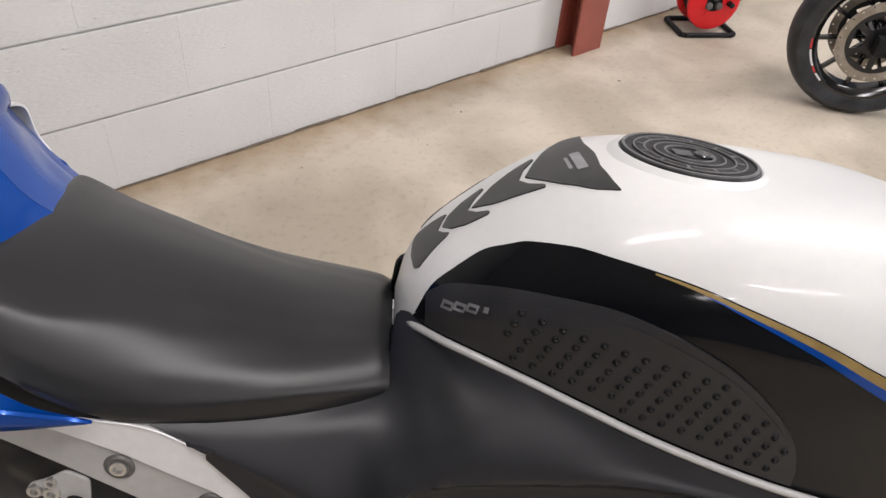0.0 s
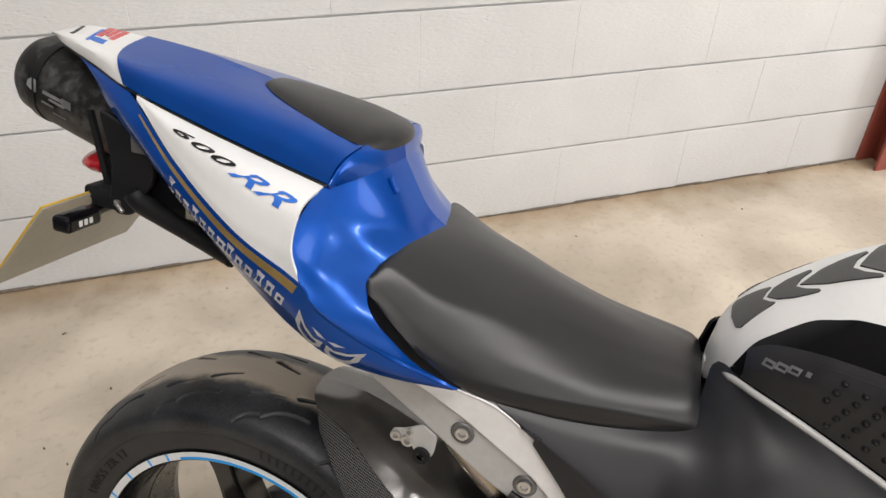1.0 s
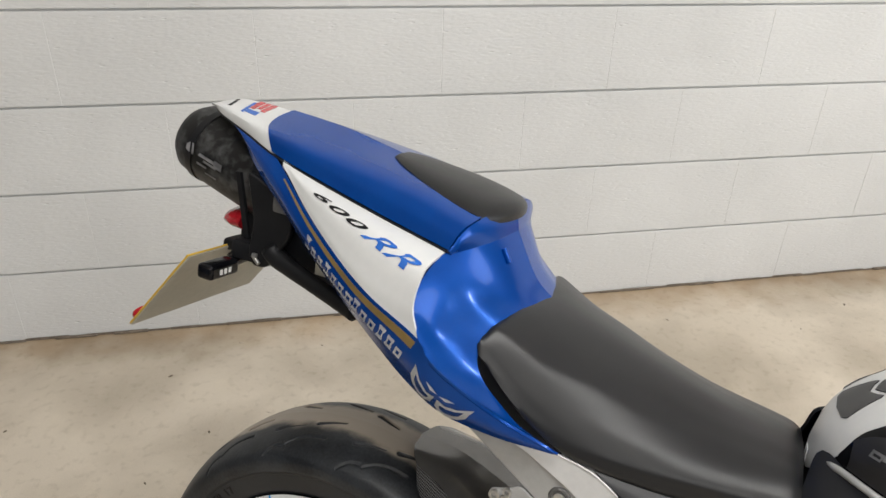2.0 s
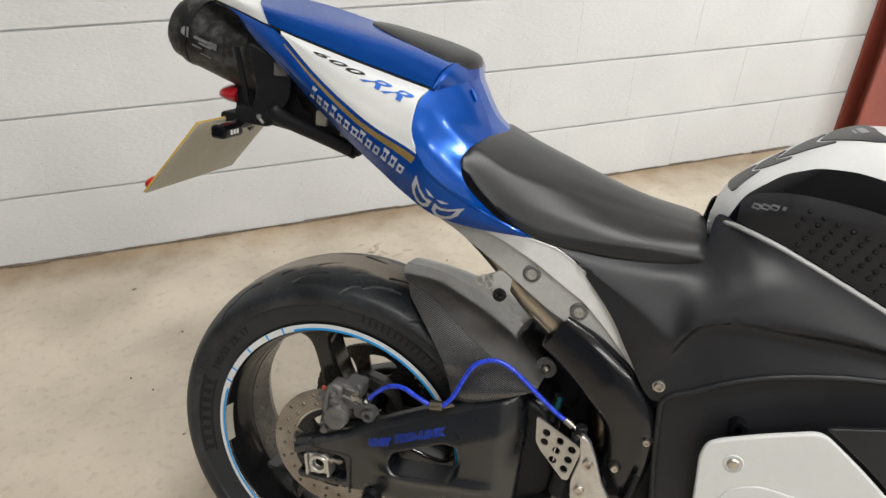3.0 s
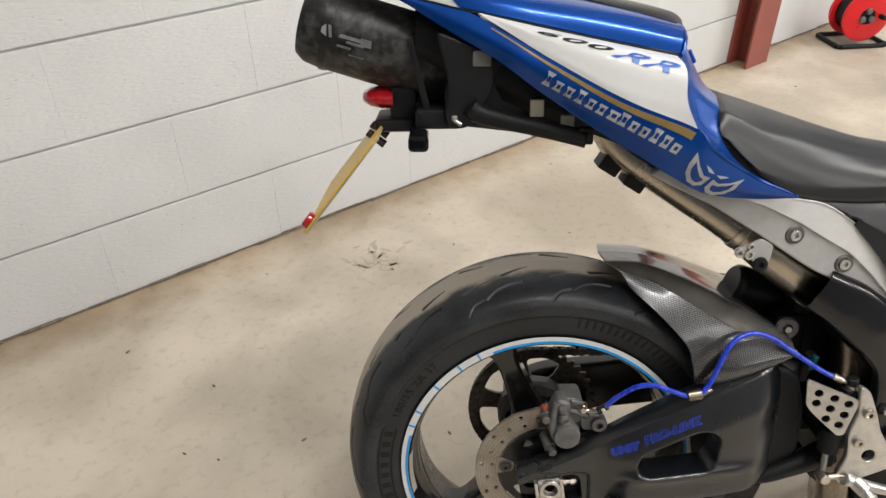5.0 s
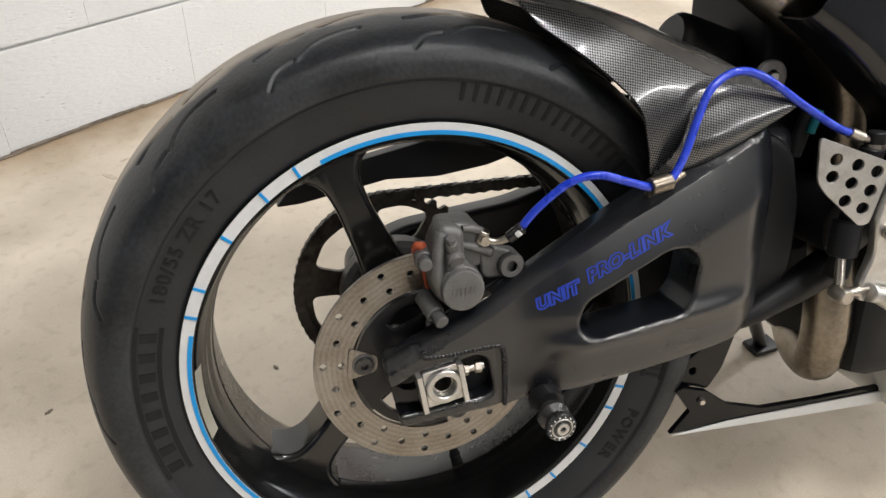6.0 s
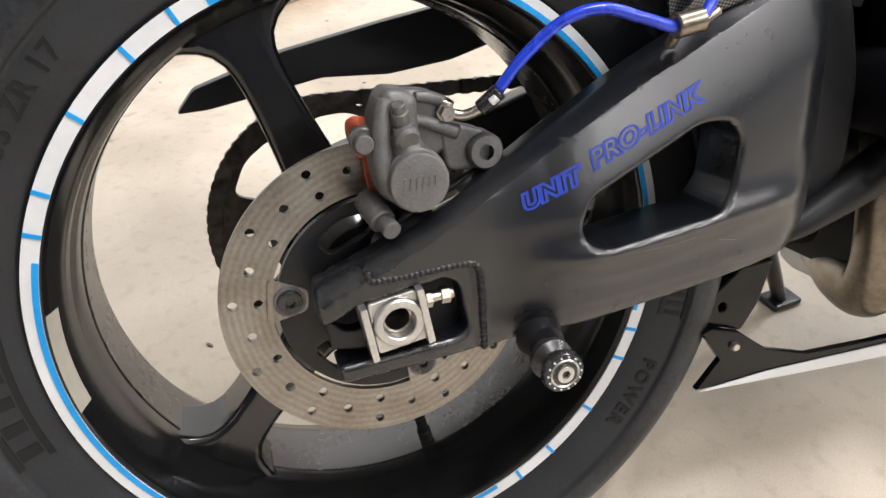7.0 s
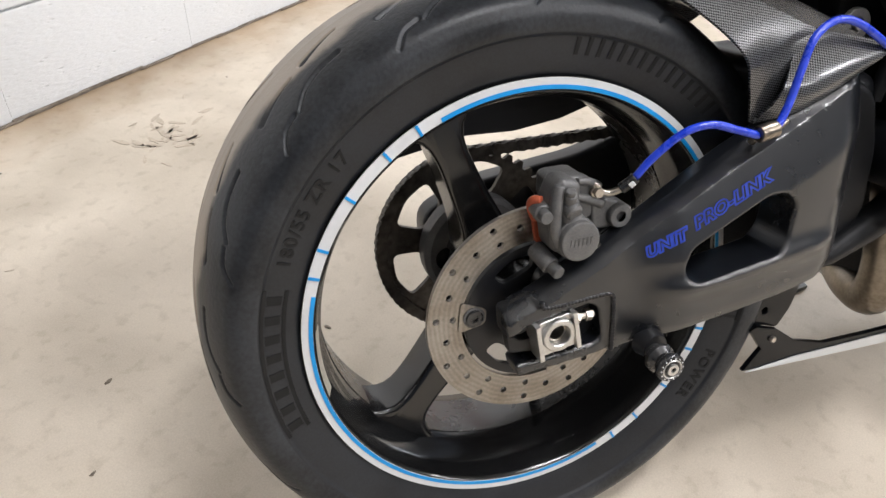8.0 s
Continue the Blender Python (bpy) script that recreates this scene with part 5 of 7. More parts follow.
# black pad on the cowl
def cowl_z(x, y):
    zc = float(np.interp(x, top_c[:, 0], top_c[:, 2]))
    ym, zm = float(np.interp(x, top_m[:, 0], -top_m[:, 1])), float(np.interp(x, top_m[:, 0], top_m[:, 2]))
    return zc - (zc - zm) * (y / ym) ** 2


pad_lines = []
for v in np.linspace(-1, 0.6, 25):
    rise = 1 - 0.75 * abs(v) ** 5
    line = [(x, w * v, cowl_z(x, w * v) + h * rise) for x, w, h in ((-0.003, 0.026, 0.0035), (0.020, 0.044, 0.006), (0.060, 0.064, 0.008), (0.100, 0.077, 0.009), (0.128, 0.081, 0.008))]
    line += [(0.153 - 0.016 * v * v, 0.081 * v, cowl_z(0.143, 0.081 * v) + 0.004), (0.163 - 0.017 * v * v, 0.079 * v, 0.6805 - 0.006 * v * v), (0.164 - 0.017 * v * v, 0.075 * v, 0.669 + 0.001 * v * v)]
    pad_lines.append(spline(np.array(line), 34))
part("cowl_pad", shell(np.stack(pad_lines), 0.007), M_COWL_PAD, bike, "black stitched pad on the seat cowl")

# -- rider's seat --
def half_to_full(half):
    """Curves of one half, from the middle outwards, mirrored into curves across the whole."""
    left = [c * (1, -1, 1) for c in half[1:]][::-1]
    return left + half


seat_half = [
    arr((0.196, 0, 0.568), (0.212, 0, 0.5835), (0.260, 0, 0.5710), (0.310, 0, 0.5550), (0.383, 0, 0.5310), (0.450, 0, 0.5115), (0.515, 0, 0.4980), (0.531, 0, 0.489)),
    arr((0.192, -0.066, 0.566), (0.207, -0.066, 0.5815), (0.258, -0.063, 0.5640), (0.308, -0.056, 0.5480), (0.375, -0.046, 0.5275), (0.440, -0.036, 0.5105), (0.515, -0.028, 0.4970), (0.531, -0.026, 0.488)),
    arr((0.188, -0.118, 0.563), (0.201, -0.119, 0.5740), (0.253, -0.115, 0.5500), (0.305, -0.098, 0.5370), (0.366, -0.078, 0.5205), (0.431, -0.062, 0.5065), (0.513, -0.050, 0.4945), (0.530, -0.046, 0.487)),
    arr((0.187, -0.128, 0.561), (0.199, -0.1290, 0.5690), (0.253, -0.1275, 0.5415), (0.306, -0.116, 0.5260), (0.369, -0.100, 0.5115), (0.435, -0.083, 0.4995), (0.512, -0.070, 0.4910), (0.530, -0.066, 0.484)),
    arr((0.186, -0.138, 0.558), (0.195, -0.1385, 0.5600), (0.253, -0.1395, 0.5230), (0.309, -0.1350, 0.5030), (0.375, -0.1220, 0.4945), (0.441, -0.107, 0.4885), (0.512, -0.091, 0.4820), (0.531, -0.0850, 0.476)),
    arr((0.186, -0.1425, 0.555), (0.195, -0.1435, 0.5520), (0.254, -0.1455, 0.5060), (0.311, -0.1430, 0.4830), (0.378, -0.1335, 0.4770), (0.444, -0.1205, 0.4760), (0.512, -0.1035, 0.4705), (0.5305, -0.0965, 0.465)),
    arr((0.188, -0.1445, 0.551), (0.196, -0.1460, 0.5475), (0.254, -0.1475, 0.5000), (0.311, -0.1445, 0.4750), (0.378, -0.1350, 0.4680), (0.444, -0.1220, 0.4660), (0.510, -0.1050, 0.4610), (0.5275, -0.0980, 0.457)),
    arr((0.192, -0.1430, 0.545), (0.201, -0.1440, 0.5370), (0.252, -0.1440, 0.4910), (0.311, -0.1405, 0.4610), (0.380, -0.1305, 0.4510), (0.444, -0.1170, 0.4470), (0.505, -0.0990, 0.4450), (0.518, -0.091, 0.4450)),
    arr((0.206, -0.090, 0.533), (0.215, -0.0900, 0.5180), (0.250, -0.0900, 0.4850), (0.312, -0.0900, 0.4500), (0.380, -0.0850, 0.4440), (0.440, -0.0780, 0.4410), (0.500, -0.0700, 0.4400), (0.510, -0.064, 0.441)),
]
seat_g = skin(half_to_full(seat_half), 80, 100)
seat_bm = bmesh.new()
vs = add_grid(seat_bm, seat_g)
seat_bm.faces.new(vs[0])
seat_bm.faces.new(vs[-1][::-1])
bmesh.ops.recalc_face_normals(seat_bm, faces=seat_bm.faces)
seat = part("rider_seat", seat_bm, M_SEAT, bike, "smooth black vinyl rider's seat", 50)
# dark plates added under the seat to close the see-through gaps
part("seat_pan", plate([(0.196, 0.535), (0.212, 0.545), (0.300, 0.505), (0.470, 0.462), (0.470, 0.440), (0.330, 0.448), (0.225, 0.500)], -0.110, 0.110, [], 0.004, 2), M_DARK, seat, "dark seat pan")
part("seat_joint", plate([(0.172, 0.545), (0.200, 0.552), (0.240, 0.505), (0.300, 0.462), (0.262, 0.462), (0.205, 0.500)], -0.1420, 0.1420, [], 0.002, 1), M_DARK, seat, "dark filler in the gap under the seat edge")
part("seat_label", plate([(0.532, 0.478), (0.5335, 0.478), (0.5335, 0.496), (0.532, 0.496)], -0.012, 0.006), M_TAPE_W, bike, "small white label between seat and tank")

# -- tank --
TX = (0.534, 0.540, 0.552, 0.575, 0.610, 0.650, 0.700, 0.760, 0.830, 0.900, 1.000, 1.100, 1.160)
T_TOP = (0.510, 0.530, 0.552, 0.5765, 0.6030, 0.6300, 0.6530, 0.6580, 0.6520, 0.6450, 0.6300, 0.5970, 0.552)
T_WIDE = (0.022, 0.046, 0.070, 0.094, 0.1140, 0.1280, 0.1430, 0.1570, 0.1690, 0.1770, 0.1830, 0.1780, 0.150)
T_LOW = (0.480, 0.491, 0.498, 0.497, 0.4895, 0.4760, 0.4570, 0.4330, 0.4085, 0.3870, 0.3600, 0.332, 0.320)
T_FOOT = 0.014  # how far the tank reaches down behind its moulding


def tank_at(x, s, lift=0.0):
    """A point of the tank's right side; s runs from the crown (0) to its lower edge (1)."""
    zt, w, zl = np.interp(x, TX, T_TOP), np.interp(x, TX, T_WIDE), np.interp(x, TX, T_LOW)
    a = s * math.pi / 2
    e = 2 / float(np.interp(x, (0.68, 0.80), (3.0, 3.9)))
    y, z = (w + lift) * math.sin(a) ** e, zl + (zt + lift - zl) * math.cos(a) ** e
    tuck = 1 - 0.10 * max(0.0, (s - 0.78) / 0.22)
    return (x, -y * tuck, z)


tx_fine = spline(np.stack([TX, np.zeros(len(TX))], 1), 80)[:, 0]
T_FINE = [spline(np.stack([TX, v], 1), 160) for v in (T_TOP, T_WIDE, T_LOW)]
TX, T_TOP, T_WIDE, T_LOW = T_FINE[0][:, 0], T_FINE[0][:, 1], np.interp(T_FINE[0][:, 0], T_FINE[1][:, 0], T_FINE[1][:, 1]), np.interp(T_FINE[0][:, 0], T_FINE[2][:, 0], T_FINE[2][:, 1])
tank_g = np.zeros((80, 81, 3))
for i, x in enumerate(tx_fine):
    for j, s in enumerate(np.linspace(-1, 1, 81)):
        q = tank_at(x, abs(s))
        tank_g[i, j] = (q[0], q[1] if s > 0 else -q[1], q[2])
tank_bm = bmesh.new()
vs = add_grid(tank_bm, tank_g)
tank_bm.faces.new(vs[0])
tank_bm.faces.new(vs[-1][::-1])
bmesh.ops.recalc_face_normals(tank_bm, faces=tank_bm.faces)
tank = part("fuel_tank", tank_bm, M_WHITE, bike, "glossy white fuel tank with black sides", 60)


def s_of(x, z):
    """The share s at which the tank's side reaches the height z."""
    lo, hi = 0.0, 1.0
    for _ in range(30):
        mid = (lo + hi) / 2
        if tank_at(x, mid)[2] > z:
            lo = mid
        else:
            hi = mid
    return lo


BX = (0.549, 0.552, 0.563, 0.577, 0.605, 0.626, 0.644, 0.677, 0.704, 0.731, 0.764, 0.796, 0.864, 0.919, 1.000, 1.100)
BZ = (0.515, 0.526, 0.550, 0.566, 0.589, 0.600, 0.607, 0.611, 0.609, 0.605, 0.598, 0.588, 0.563, 0.537, 0.500, 0.452)


def tank_band(x0, x1, top, low, nu=70, nv=20, lift=0.0008):
    rows = []
    for x in np.linspace(x0, x1, nu):
        a, b = s_of(x, top(x)), (1.0 if low is None else s_of(x, low(x)))
        rows.append([tank_at(x, a + (b - a) * k / (nv - 1), lift) for k in range(nv)])
    return np.array(rows)


B_FINE = spline(np.stack([BX, BZ], 1), 120)


def z_bound(x):
    return float(np.interp(x, B_FINE[:, 0], B_FINE[:, 1]))


black_g = tank_band(0.5500, 1.09, z_bound, None, 110)
for side, g in (("r", black_g), ("l", mirrored(black_g))):
    part("tank_side", shell(g, 0.0012), M_GLOSS, tank, "gloss black tank side")
gold_g = tank_band(0.735, 1.09, lambda x: z_bound(x) - 0.0015, lambda x: z_bound(x) - 0.003 - (x - 0.735) * 0.042, 50, 4, 0.0016)
part("gold_line", shell(gold_g, 0.0008), M_GOLD, tank, "gold tank stripe")
blue_g = tank_band(0.775, 1.09, lambda x: z_bound(x) - 0.003 - (x - 0.735) * 0.042, lambda x: z_bound(x) - 0.0035 - (x - 0.735) * 0.042 - (x - 0.775) * 0.06, 50, 4, 0.0017)
part("blue_line", shell(blue_g, 0.0008), M_BLUE, tank, "blue tank stripe")
# knee grip: a rubber pad with rows of round studs
KX = (0.560, 0.575, 0.595, 0.626, 0.669, 0.712, 0.757, 0.806, 0.847, 0.872, 0.8815)
KZ = (0.5450, 0.5580, 0.5660, 0.5720, 0.5725, 0.5690, 0.5540, 0.5270, 0.4910, 0.4580, 0.4280)


K_FINE = spline(np.stack([KX, KZ], 1), 120)


def z_grip(x):
    return float(np.interp(x, K_FINE[:, 0], K_FINE[:, 1]))


grip_g = tank_band(0.560, 0.8815, z_grip, lambda x: float(np.interp(x, TX, T_LOW)) + 0.006 + T_FOOT, 80, 16, 0.0040)
grip = part("knee_grip", shell(grip_g, 0.004), M_KNEE, tank, "black rubber knee grip with round studs")
part("knee_grip", shell(mirrored(grip_g), 0.004), M_KNEE, tank, "black rubber knee grip with round studs")
inner_g = tank_band(0.612, 0.872, lambda x: z_grip(x) - 0.009, lambda x: float(np.interp(x, TX, T_LOW)) + 0.010 + T_FOOT, 50, 12, 0.0050)
part("grip_field", shell(inner_g, 0.0012), M_KNEE, grip)
stud_mesh = None
for row in range(14):
    for col in range(24):
        x = 0.620 + col * 0.0165 + (0.00825 if row % 2 else 0.0) + row * 0.0035
        z = 0.560 - row * 0.0113 - (x - 0.622) * 0.26
        if not (0.618 < x < 0.868):
            continue
        if z > z_grip(x) - 0.014 or z < float(np.interp(x, TX, T_LOW)) + 0.015 + T_FOOT:
            continue
        s = s_of(x, z)
        q, q2 = Vector(tank_at(x, s, 0.0045)), Vector(tank_at(x, s, 0.0105))
        if stud_mesh is None:
            stud_mesh = mesh_of("stud", lathe([(0, 0.0018), (0.0010, 0.0020), (0.0018, 0.0026), (0.0030, 0.0016), (0.0038, 0), (0.0038, -0.001)], 12, axis="Z"), M_GRIP)
        stud = new("stud", stud_mesh)
        stud.parent = grip
        stud.matrix_local = Matrix.Translation(q) @ (q2 - q).to_track_quat("Z", "Y").to_matrix().to_4x4()
# grey model lettering above the studs becomes small bars
target = shell(grip_g, 0.002)
for k, (w, h) in enumerate(((0.009, 0.0075), (0.009, 0.0075), (0.009, 0.0075), (0.004, 0.005), (0.004, 0.005), (0.004, 0.005), (0.006, 0.006), (0.006, 0.006))):
    x = 0.572 + (0.0100 * k if k < 3 else 0.0340 + (k - 3) * 0.0062)
    z = 0.5440 + (x - 0.572) * 0.22
    bar = plate([(x, z), (x + w, z), (x + w * 1.3, z + h), (x + w * 0.3, z + h)], -0.0002, 0.0002, [[(x + w * .3, z + h * .3), (x + w * .95, z + h * .3), (x + w, z + h * .65), (x + w * .4, z + h * .65)]] if k < 3 else [])
    part("grip_mark", onto(bar, target), M_GREY_INK, grip)
target.free()
# silver moulding along the tank's foot
strip_path = np.array([Vector(tank_at(x, s_of(x, float(np.interp(x, TX, T_LOW)) + T_FOOT), 0.0062)) for x in np.linspace(0.547, 1.06, 40)])
part("tank_moulding", sweep(strip_path, 0.0038, 10, samples=80), M_SILVER, tank, "thin silver moulding under the tank")
# pads on the tank's spine
def crown_at(x, y, lift=0.001):
    lo, hi = 0.0, 1.0
    for _ in range(30):
        mid = (lo + hi) / 2
        if -tank_at(x, mid)[1] < abs(y):
            lo = mid
        else:
            hi = mid
    q = tank_at(x, lo, lift)
    return (q[0], y, q[2])


def spine_pad(w, head, tail):
    """A pad symmetric about the spine, between its head edge and its tail edge, each given as (share of the half width, x)."""
    rows = []
    for k in range(14):
        u = k / 13
        row = []
        for j in range(25):
            v = j / 12 - 1
            x0, x1 = np.interp(abs(v), *zip(*tail)), np.interp(abs(v), *zip(*head))
            row.append(crown_at(x1 + (x0 - x1) * u, w * v, 0.0018))
        rows.append(row)
    return np.array(rows)


for w, head, tail in (
    (0.075, ((0, 0.712), (0.45, 0.709), (0.85, 0.713), (1, 0.7165)), ((0, 0.650), (0.30, 0.661), (0.57, 0.673), (0.90, 0.696), (0.97, 0.708), (1, 0.7155))),
    (0.037, ((0, 0.6440), (0.5, 0.651), (0.9, 0.6625), (1, 0.6615)), ((0, 0.6030), (0.55, 0.6220), (0.85, 0.6440), (1, 0.6600))),
    (0.031, ((0, 0.5990), (0.5, 0.606), (0.88, 0.6165), (1, 0.6140)), ((0, 0.5765), (0.5, 0.5830), (0.85, 0.5960), (1, 0.6125))),
    (0.036, ((0, 0.5720), (0.4, 0.577), (0.62, 0.5820), (0.85, 0.5660), (1, 0.5550)), ((0, 0.5480), (0.8, 0.5500), (1, 0.5540))),
):
    part("tank_pad", shell(spine_pad(w, head, tail), 0.0016), M_TANK_PAD, tank, "dark textured tank protector pad")
# the maker's name on the front pad becomes two small bars
for x0, x1, w in ((0.690, 0.699, 0.020), (0.684, 0.687, 0.014)):
    bar = np.array([[crown_at(x, y - 0.012, 0.0022) for y in np.linspace(-w, w, 8)] for x in np.linspace(x0, x1, 3)])
    part("pad_mark", shell(bar, 0.0003), M_GREY_INK, tank, "grey bar on the tank pad")
# fuel cap with ridged rings
cap_c = Vector((0.800, 0.0, 0.6550))
cap_m = Matrix.Translation(cap_c) @ Matrix.Rotation(radians(4.5), 4, "Y")
cap = part("fuel_cap", turned(lathe([(0, 0.0040), (0.010, 0.0040), (0.0105, 0.0030), (0.020, 0.0030), (0.0205, 0.0044), (0.033, 0.0044), (0.0335, 0.0030), (0.040, 0.0030), (0.0405, 0.0044), (0.052, 0.0044), (0.0525, 0.0030), (0.059, 0.0030), (0.0595, 0.0042), (0.0635, 0.0036), (0.0650, 0.0010), (0.0650, -0.008)], 72, axis="Z"), cap_m), M_CAP, tank, "carbon-look fuel cap cover with ridged rings")
part("cap_base", turned(lathe([(0.0640, 0.0010), (0.0660, 0.0022), (0.0690, 0.0012), (0.0850, -0.0120)], 72, axis="Z"), cap_m), M_WHITE, cap, "white seat of the fuel cap")
for r0, r1 in ((0.0215, 0.0235), (0.0315, 0.0330), (0.0410, 0.0425), (0.0505, 0.0520), (0.0598, 0.0625)):
    part("cap_ring", turned(lathe([(r0, 0.0034), (r0, 0.0051), (r1, 0.0051), (r1, 0.0034)], 60, axis="Z", closed=True), cap_m), M_CAP_RING, cap, "pale worn ring")
part("cap_lock", turned(join(box(-0.016, 0.002, -0.008, 0.008, 0.003, 0.0055, 0.001), turned(lathe([(0, 0.0062), (0.008, 0.0062), (0.009, 0.005), (0.009, 0.003)], 24, axis="Z"), Matrix.Translation((0.013, 0, 0)))), cap_m), M_SPOOL, cap)
for k in range(12):
    a = radians(30 * k + 8)
    rib_ = turned(box(-0.0030, 0.0030, -0.0012, 0.0012, 0.0040, 0.0052, 0.0004, 1), cap_m @ Matrix.Rotation(a, 4, "Z") @ Matrix.Translation((0.046, 0, 0)))
    part("cap_rib", rib_, M_CAP_RING, cap)

# -- matt black side cover under seat and tank --
c_top = arr((0.325, -0.138, 0.463), (0.400, -0.124, 0.457), (0.470, -0.108, 0.457), (0.524, -0.082, 0.470), (0.538, -0.056, 0.520), (0.575, -0.094, 0.510), (0.612, -0.114, 0.501), (0.650, -0.127, 0.488), (0.700, -0.140, 0.469), (0.760, -0.151, 0.444), (0.845, -0.160, 0.414), (0.960, -0.170, 0.384))
c_um = arr((0.345, -0.143, 0.454), (0.410, -0.140, 0.440), (0.470, -0.134, 0.436), (0.528, -0.127, 0.442), (0.566, -0.131, 0.455), (0.600, -0.138, 0.460), (0.640, -0.143, 0.456), (0.685, -0.149, 0.444), (0.740, -0.155, 0.428), (0.800, -0.160, 0.412), (0.880, -0.166, 0.392), (0.965, -0.172, 0.362))
c_lm = arr((0.368, -0.146, 0.443), (0.425, -0.151, 0.415), (0.468, -0.155, 0.392), (0.506, -0.158, 0.368), (0.528, -0.158, 0.398), (0.556, -0.157, 0.410), (0.602, -0.157, 0.417), (0.667, -0.159, 0.420), (0.741, -0.162, 0.420), (0.830, -0.165, 0.405), (0.900, -0.168, 0.384), (0.970, -0.172, 0.358))
c_lm2 = arr((0.380, -0.147, 0.437), (0.435, -0.152, 0.398), (0.470, -0.155, 0.362), (0.503, -0.154, 0.336), (0.534, -0.150, 0.382), (0.562, -0.148, 0.395), (0.604, -0.148, 0.402), (0.667, -0.150, 0.404), (0.741, -0.153, 0.405), (0.830, -0.158, 0.394), (0.900, -0.165, 0.376), (0.970, -0.171, 0.356))
for ridge_row, drop in ((c_lm, 0.008), (c_lm2, 0.008)):
    ridge_row[4:10, 2] -= drop
c_lm2[4:10, 1] += 0.003
c_low = arr((0.380, -0.147, 0.426), (0.424, -0.152, 0.377), (0.454, -0.155, 0.330), (0.496, -0.157, 0.271), (0.540, -0.155, 0.290), (0.582, -0.155, 0.316), (0.622, -0.155, 0.334), (0.663, -0.155, 0.346), (0.720, -0.156, 0.360), (0.790, -0.158, 0.369), (0.880, -0.162, 0.366), (0.970, -0.170, 0.352))
cover_g = skin([c_top, c_um, c_lm, c_lm2, c_low], 110, 34)
cover, _ = both_sides("side_cover", cover_g, 0.004, M_MATT, "matt black frame side cover with a pressed ridge")
part("bolt", lathe([(0, -0.1605), (0.0032, -0.1605), (0.0032, -0.1645), (0.0055, -0.1645), (0.0065, -0.162), (0.0065, -0.159), (0.0085, -0.1585), (0.0085, -0.154), (0, -0.154)], 20, (0.503, 0, 0.293)), M_STEEL, cover)
# lower panel, below the joint
f_top = arr((0.510, -0.148, 0.285), (0.545, -0.148, 0.306), (0.582, -0.148, 0.328), (0.622, -0.148, 0.346), (0.663, -0.148, 0.359), (0.720, -0.149, 0.372), (0.790, -0.150, 0.380), (0.900, -0.152, 0.378))
f_low = arr((0.545, -0.148, 0.020), (0.575, -0.148, 0.016), (0.610, -0.148, 0.012), (0.640, -0.148, 0.010), (0.680, -0.148, 0.008), (0.730, -0.148, 0.006), (0.800, -0.148, 0.004), (0.900, -0.148, 0.0))
f_mid = (f_top + f_low) / 2 + (-0.004, -0.004, 0)
part("panel_lip", sweep(np.vstack([arr((0.538, -0.156, 0.040), (0.522, -0.156, 0.150), (0.513, -0.156, 0.235)), f_top[:-1] + (0.004, -0.008, -0.010)]), 0.0045, 12, samples=80), M_MATT, cover, "rolled edge of the engine panel")
both_sides("engine_cover", skin([f_top, f_mid, f_low], 40, 14), 0.004, M_MATT, "matt black engine side panel")
# dark works that fill the space between the covers
inner = part("engine_block", box(0.470, 0.930, -0.135, 0.135, -0.10, 0.40, 0.03, 2), M_DARK, bike, "dark engine and frame behind the covers")
part("frame_spine", box(0.375, 0.475, -0.040, 0.105, 0.030, 0.330, 0.012, 2), M_DARK, inner)
part("air_box", box(0.340, 0.900, -0.085, 0.085, 0.38, 0.47, 0.02, 2), M_DARK, inner)

# -- silver subframe --
sub_out = [(0.120, 0.505), (0.200, 0.475), (0.292, 0.4655), (0.335, 0.4580), (0.372, 0.4370), (0.412, 0.4050), (0.437, 0.3660), (0.483, 0.2950), (0.476, 0.2900), (0.430, 0.3180), (0.376, 0.3420), (0.336, 0.3620), (0.262, 0.4100), (0.192, 0.4530), (0.105, 0.4960)]
subframe = part("subframe", plate(rounded(sub_out, 0.008, 4), -0.1400, -0.1260, [], 0.003, 2), M_SILVER, bike, "silver painted cast subframe rail")
part("subframe", turned(plate(rounded(sub_out, 0.008, 4), -0.1400, -0.1260, [], 0.003, 2), Matrix.Diagonal((1, -1, 1, 1))), M_SILVER, bike, "silver painted cast subframe rail")
part("raised_rail", plate(rounded([(0.200, 0.4735), (0.292, 0.4640), (0.335, 0.4560), (0.372, 0.4350), (0.411, 0.4040), (0.436, 0.3650), (0.481, 0.2960), (0.468, 0.3000), (0.415, 0.3570), (0.383, 0.3860), (0.345, 0.4080), (0.310, 0.4290), (0.262, 0.4520)], 0.006, 3), -0.1440, -0.1395, [], 0.0015, 2), M_RAIL, subframe, "pale raised edge of the rail")
part("rail_edge", sweep(arr((0.292, -0.1445, 0.4640), (0.335, -0.1445, 0.4560), (0.372, -0.1445, 0.4350), (0.411, -0.1445, 0.4040), (0.436, -0.1445, 0.3650), (0.481, -0.1445, 0.2960)), 0.0011, 8, samples=50), M_RAIL, subframe, "thin bright edge of the rail")
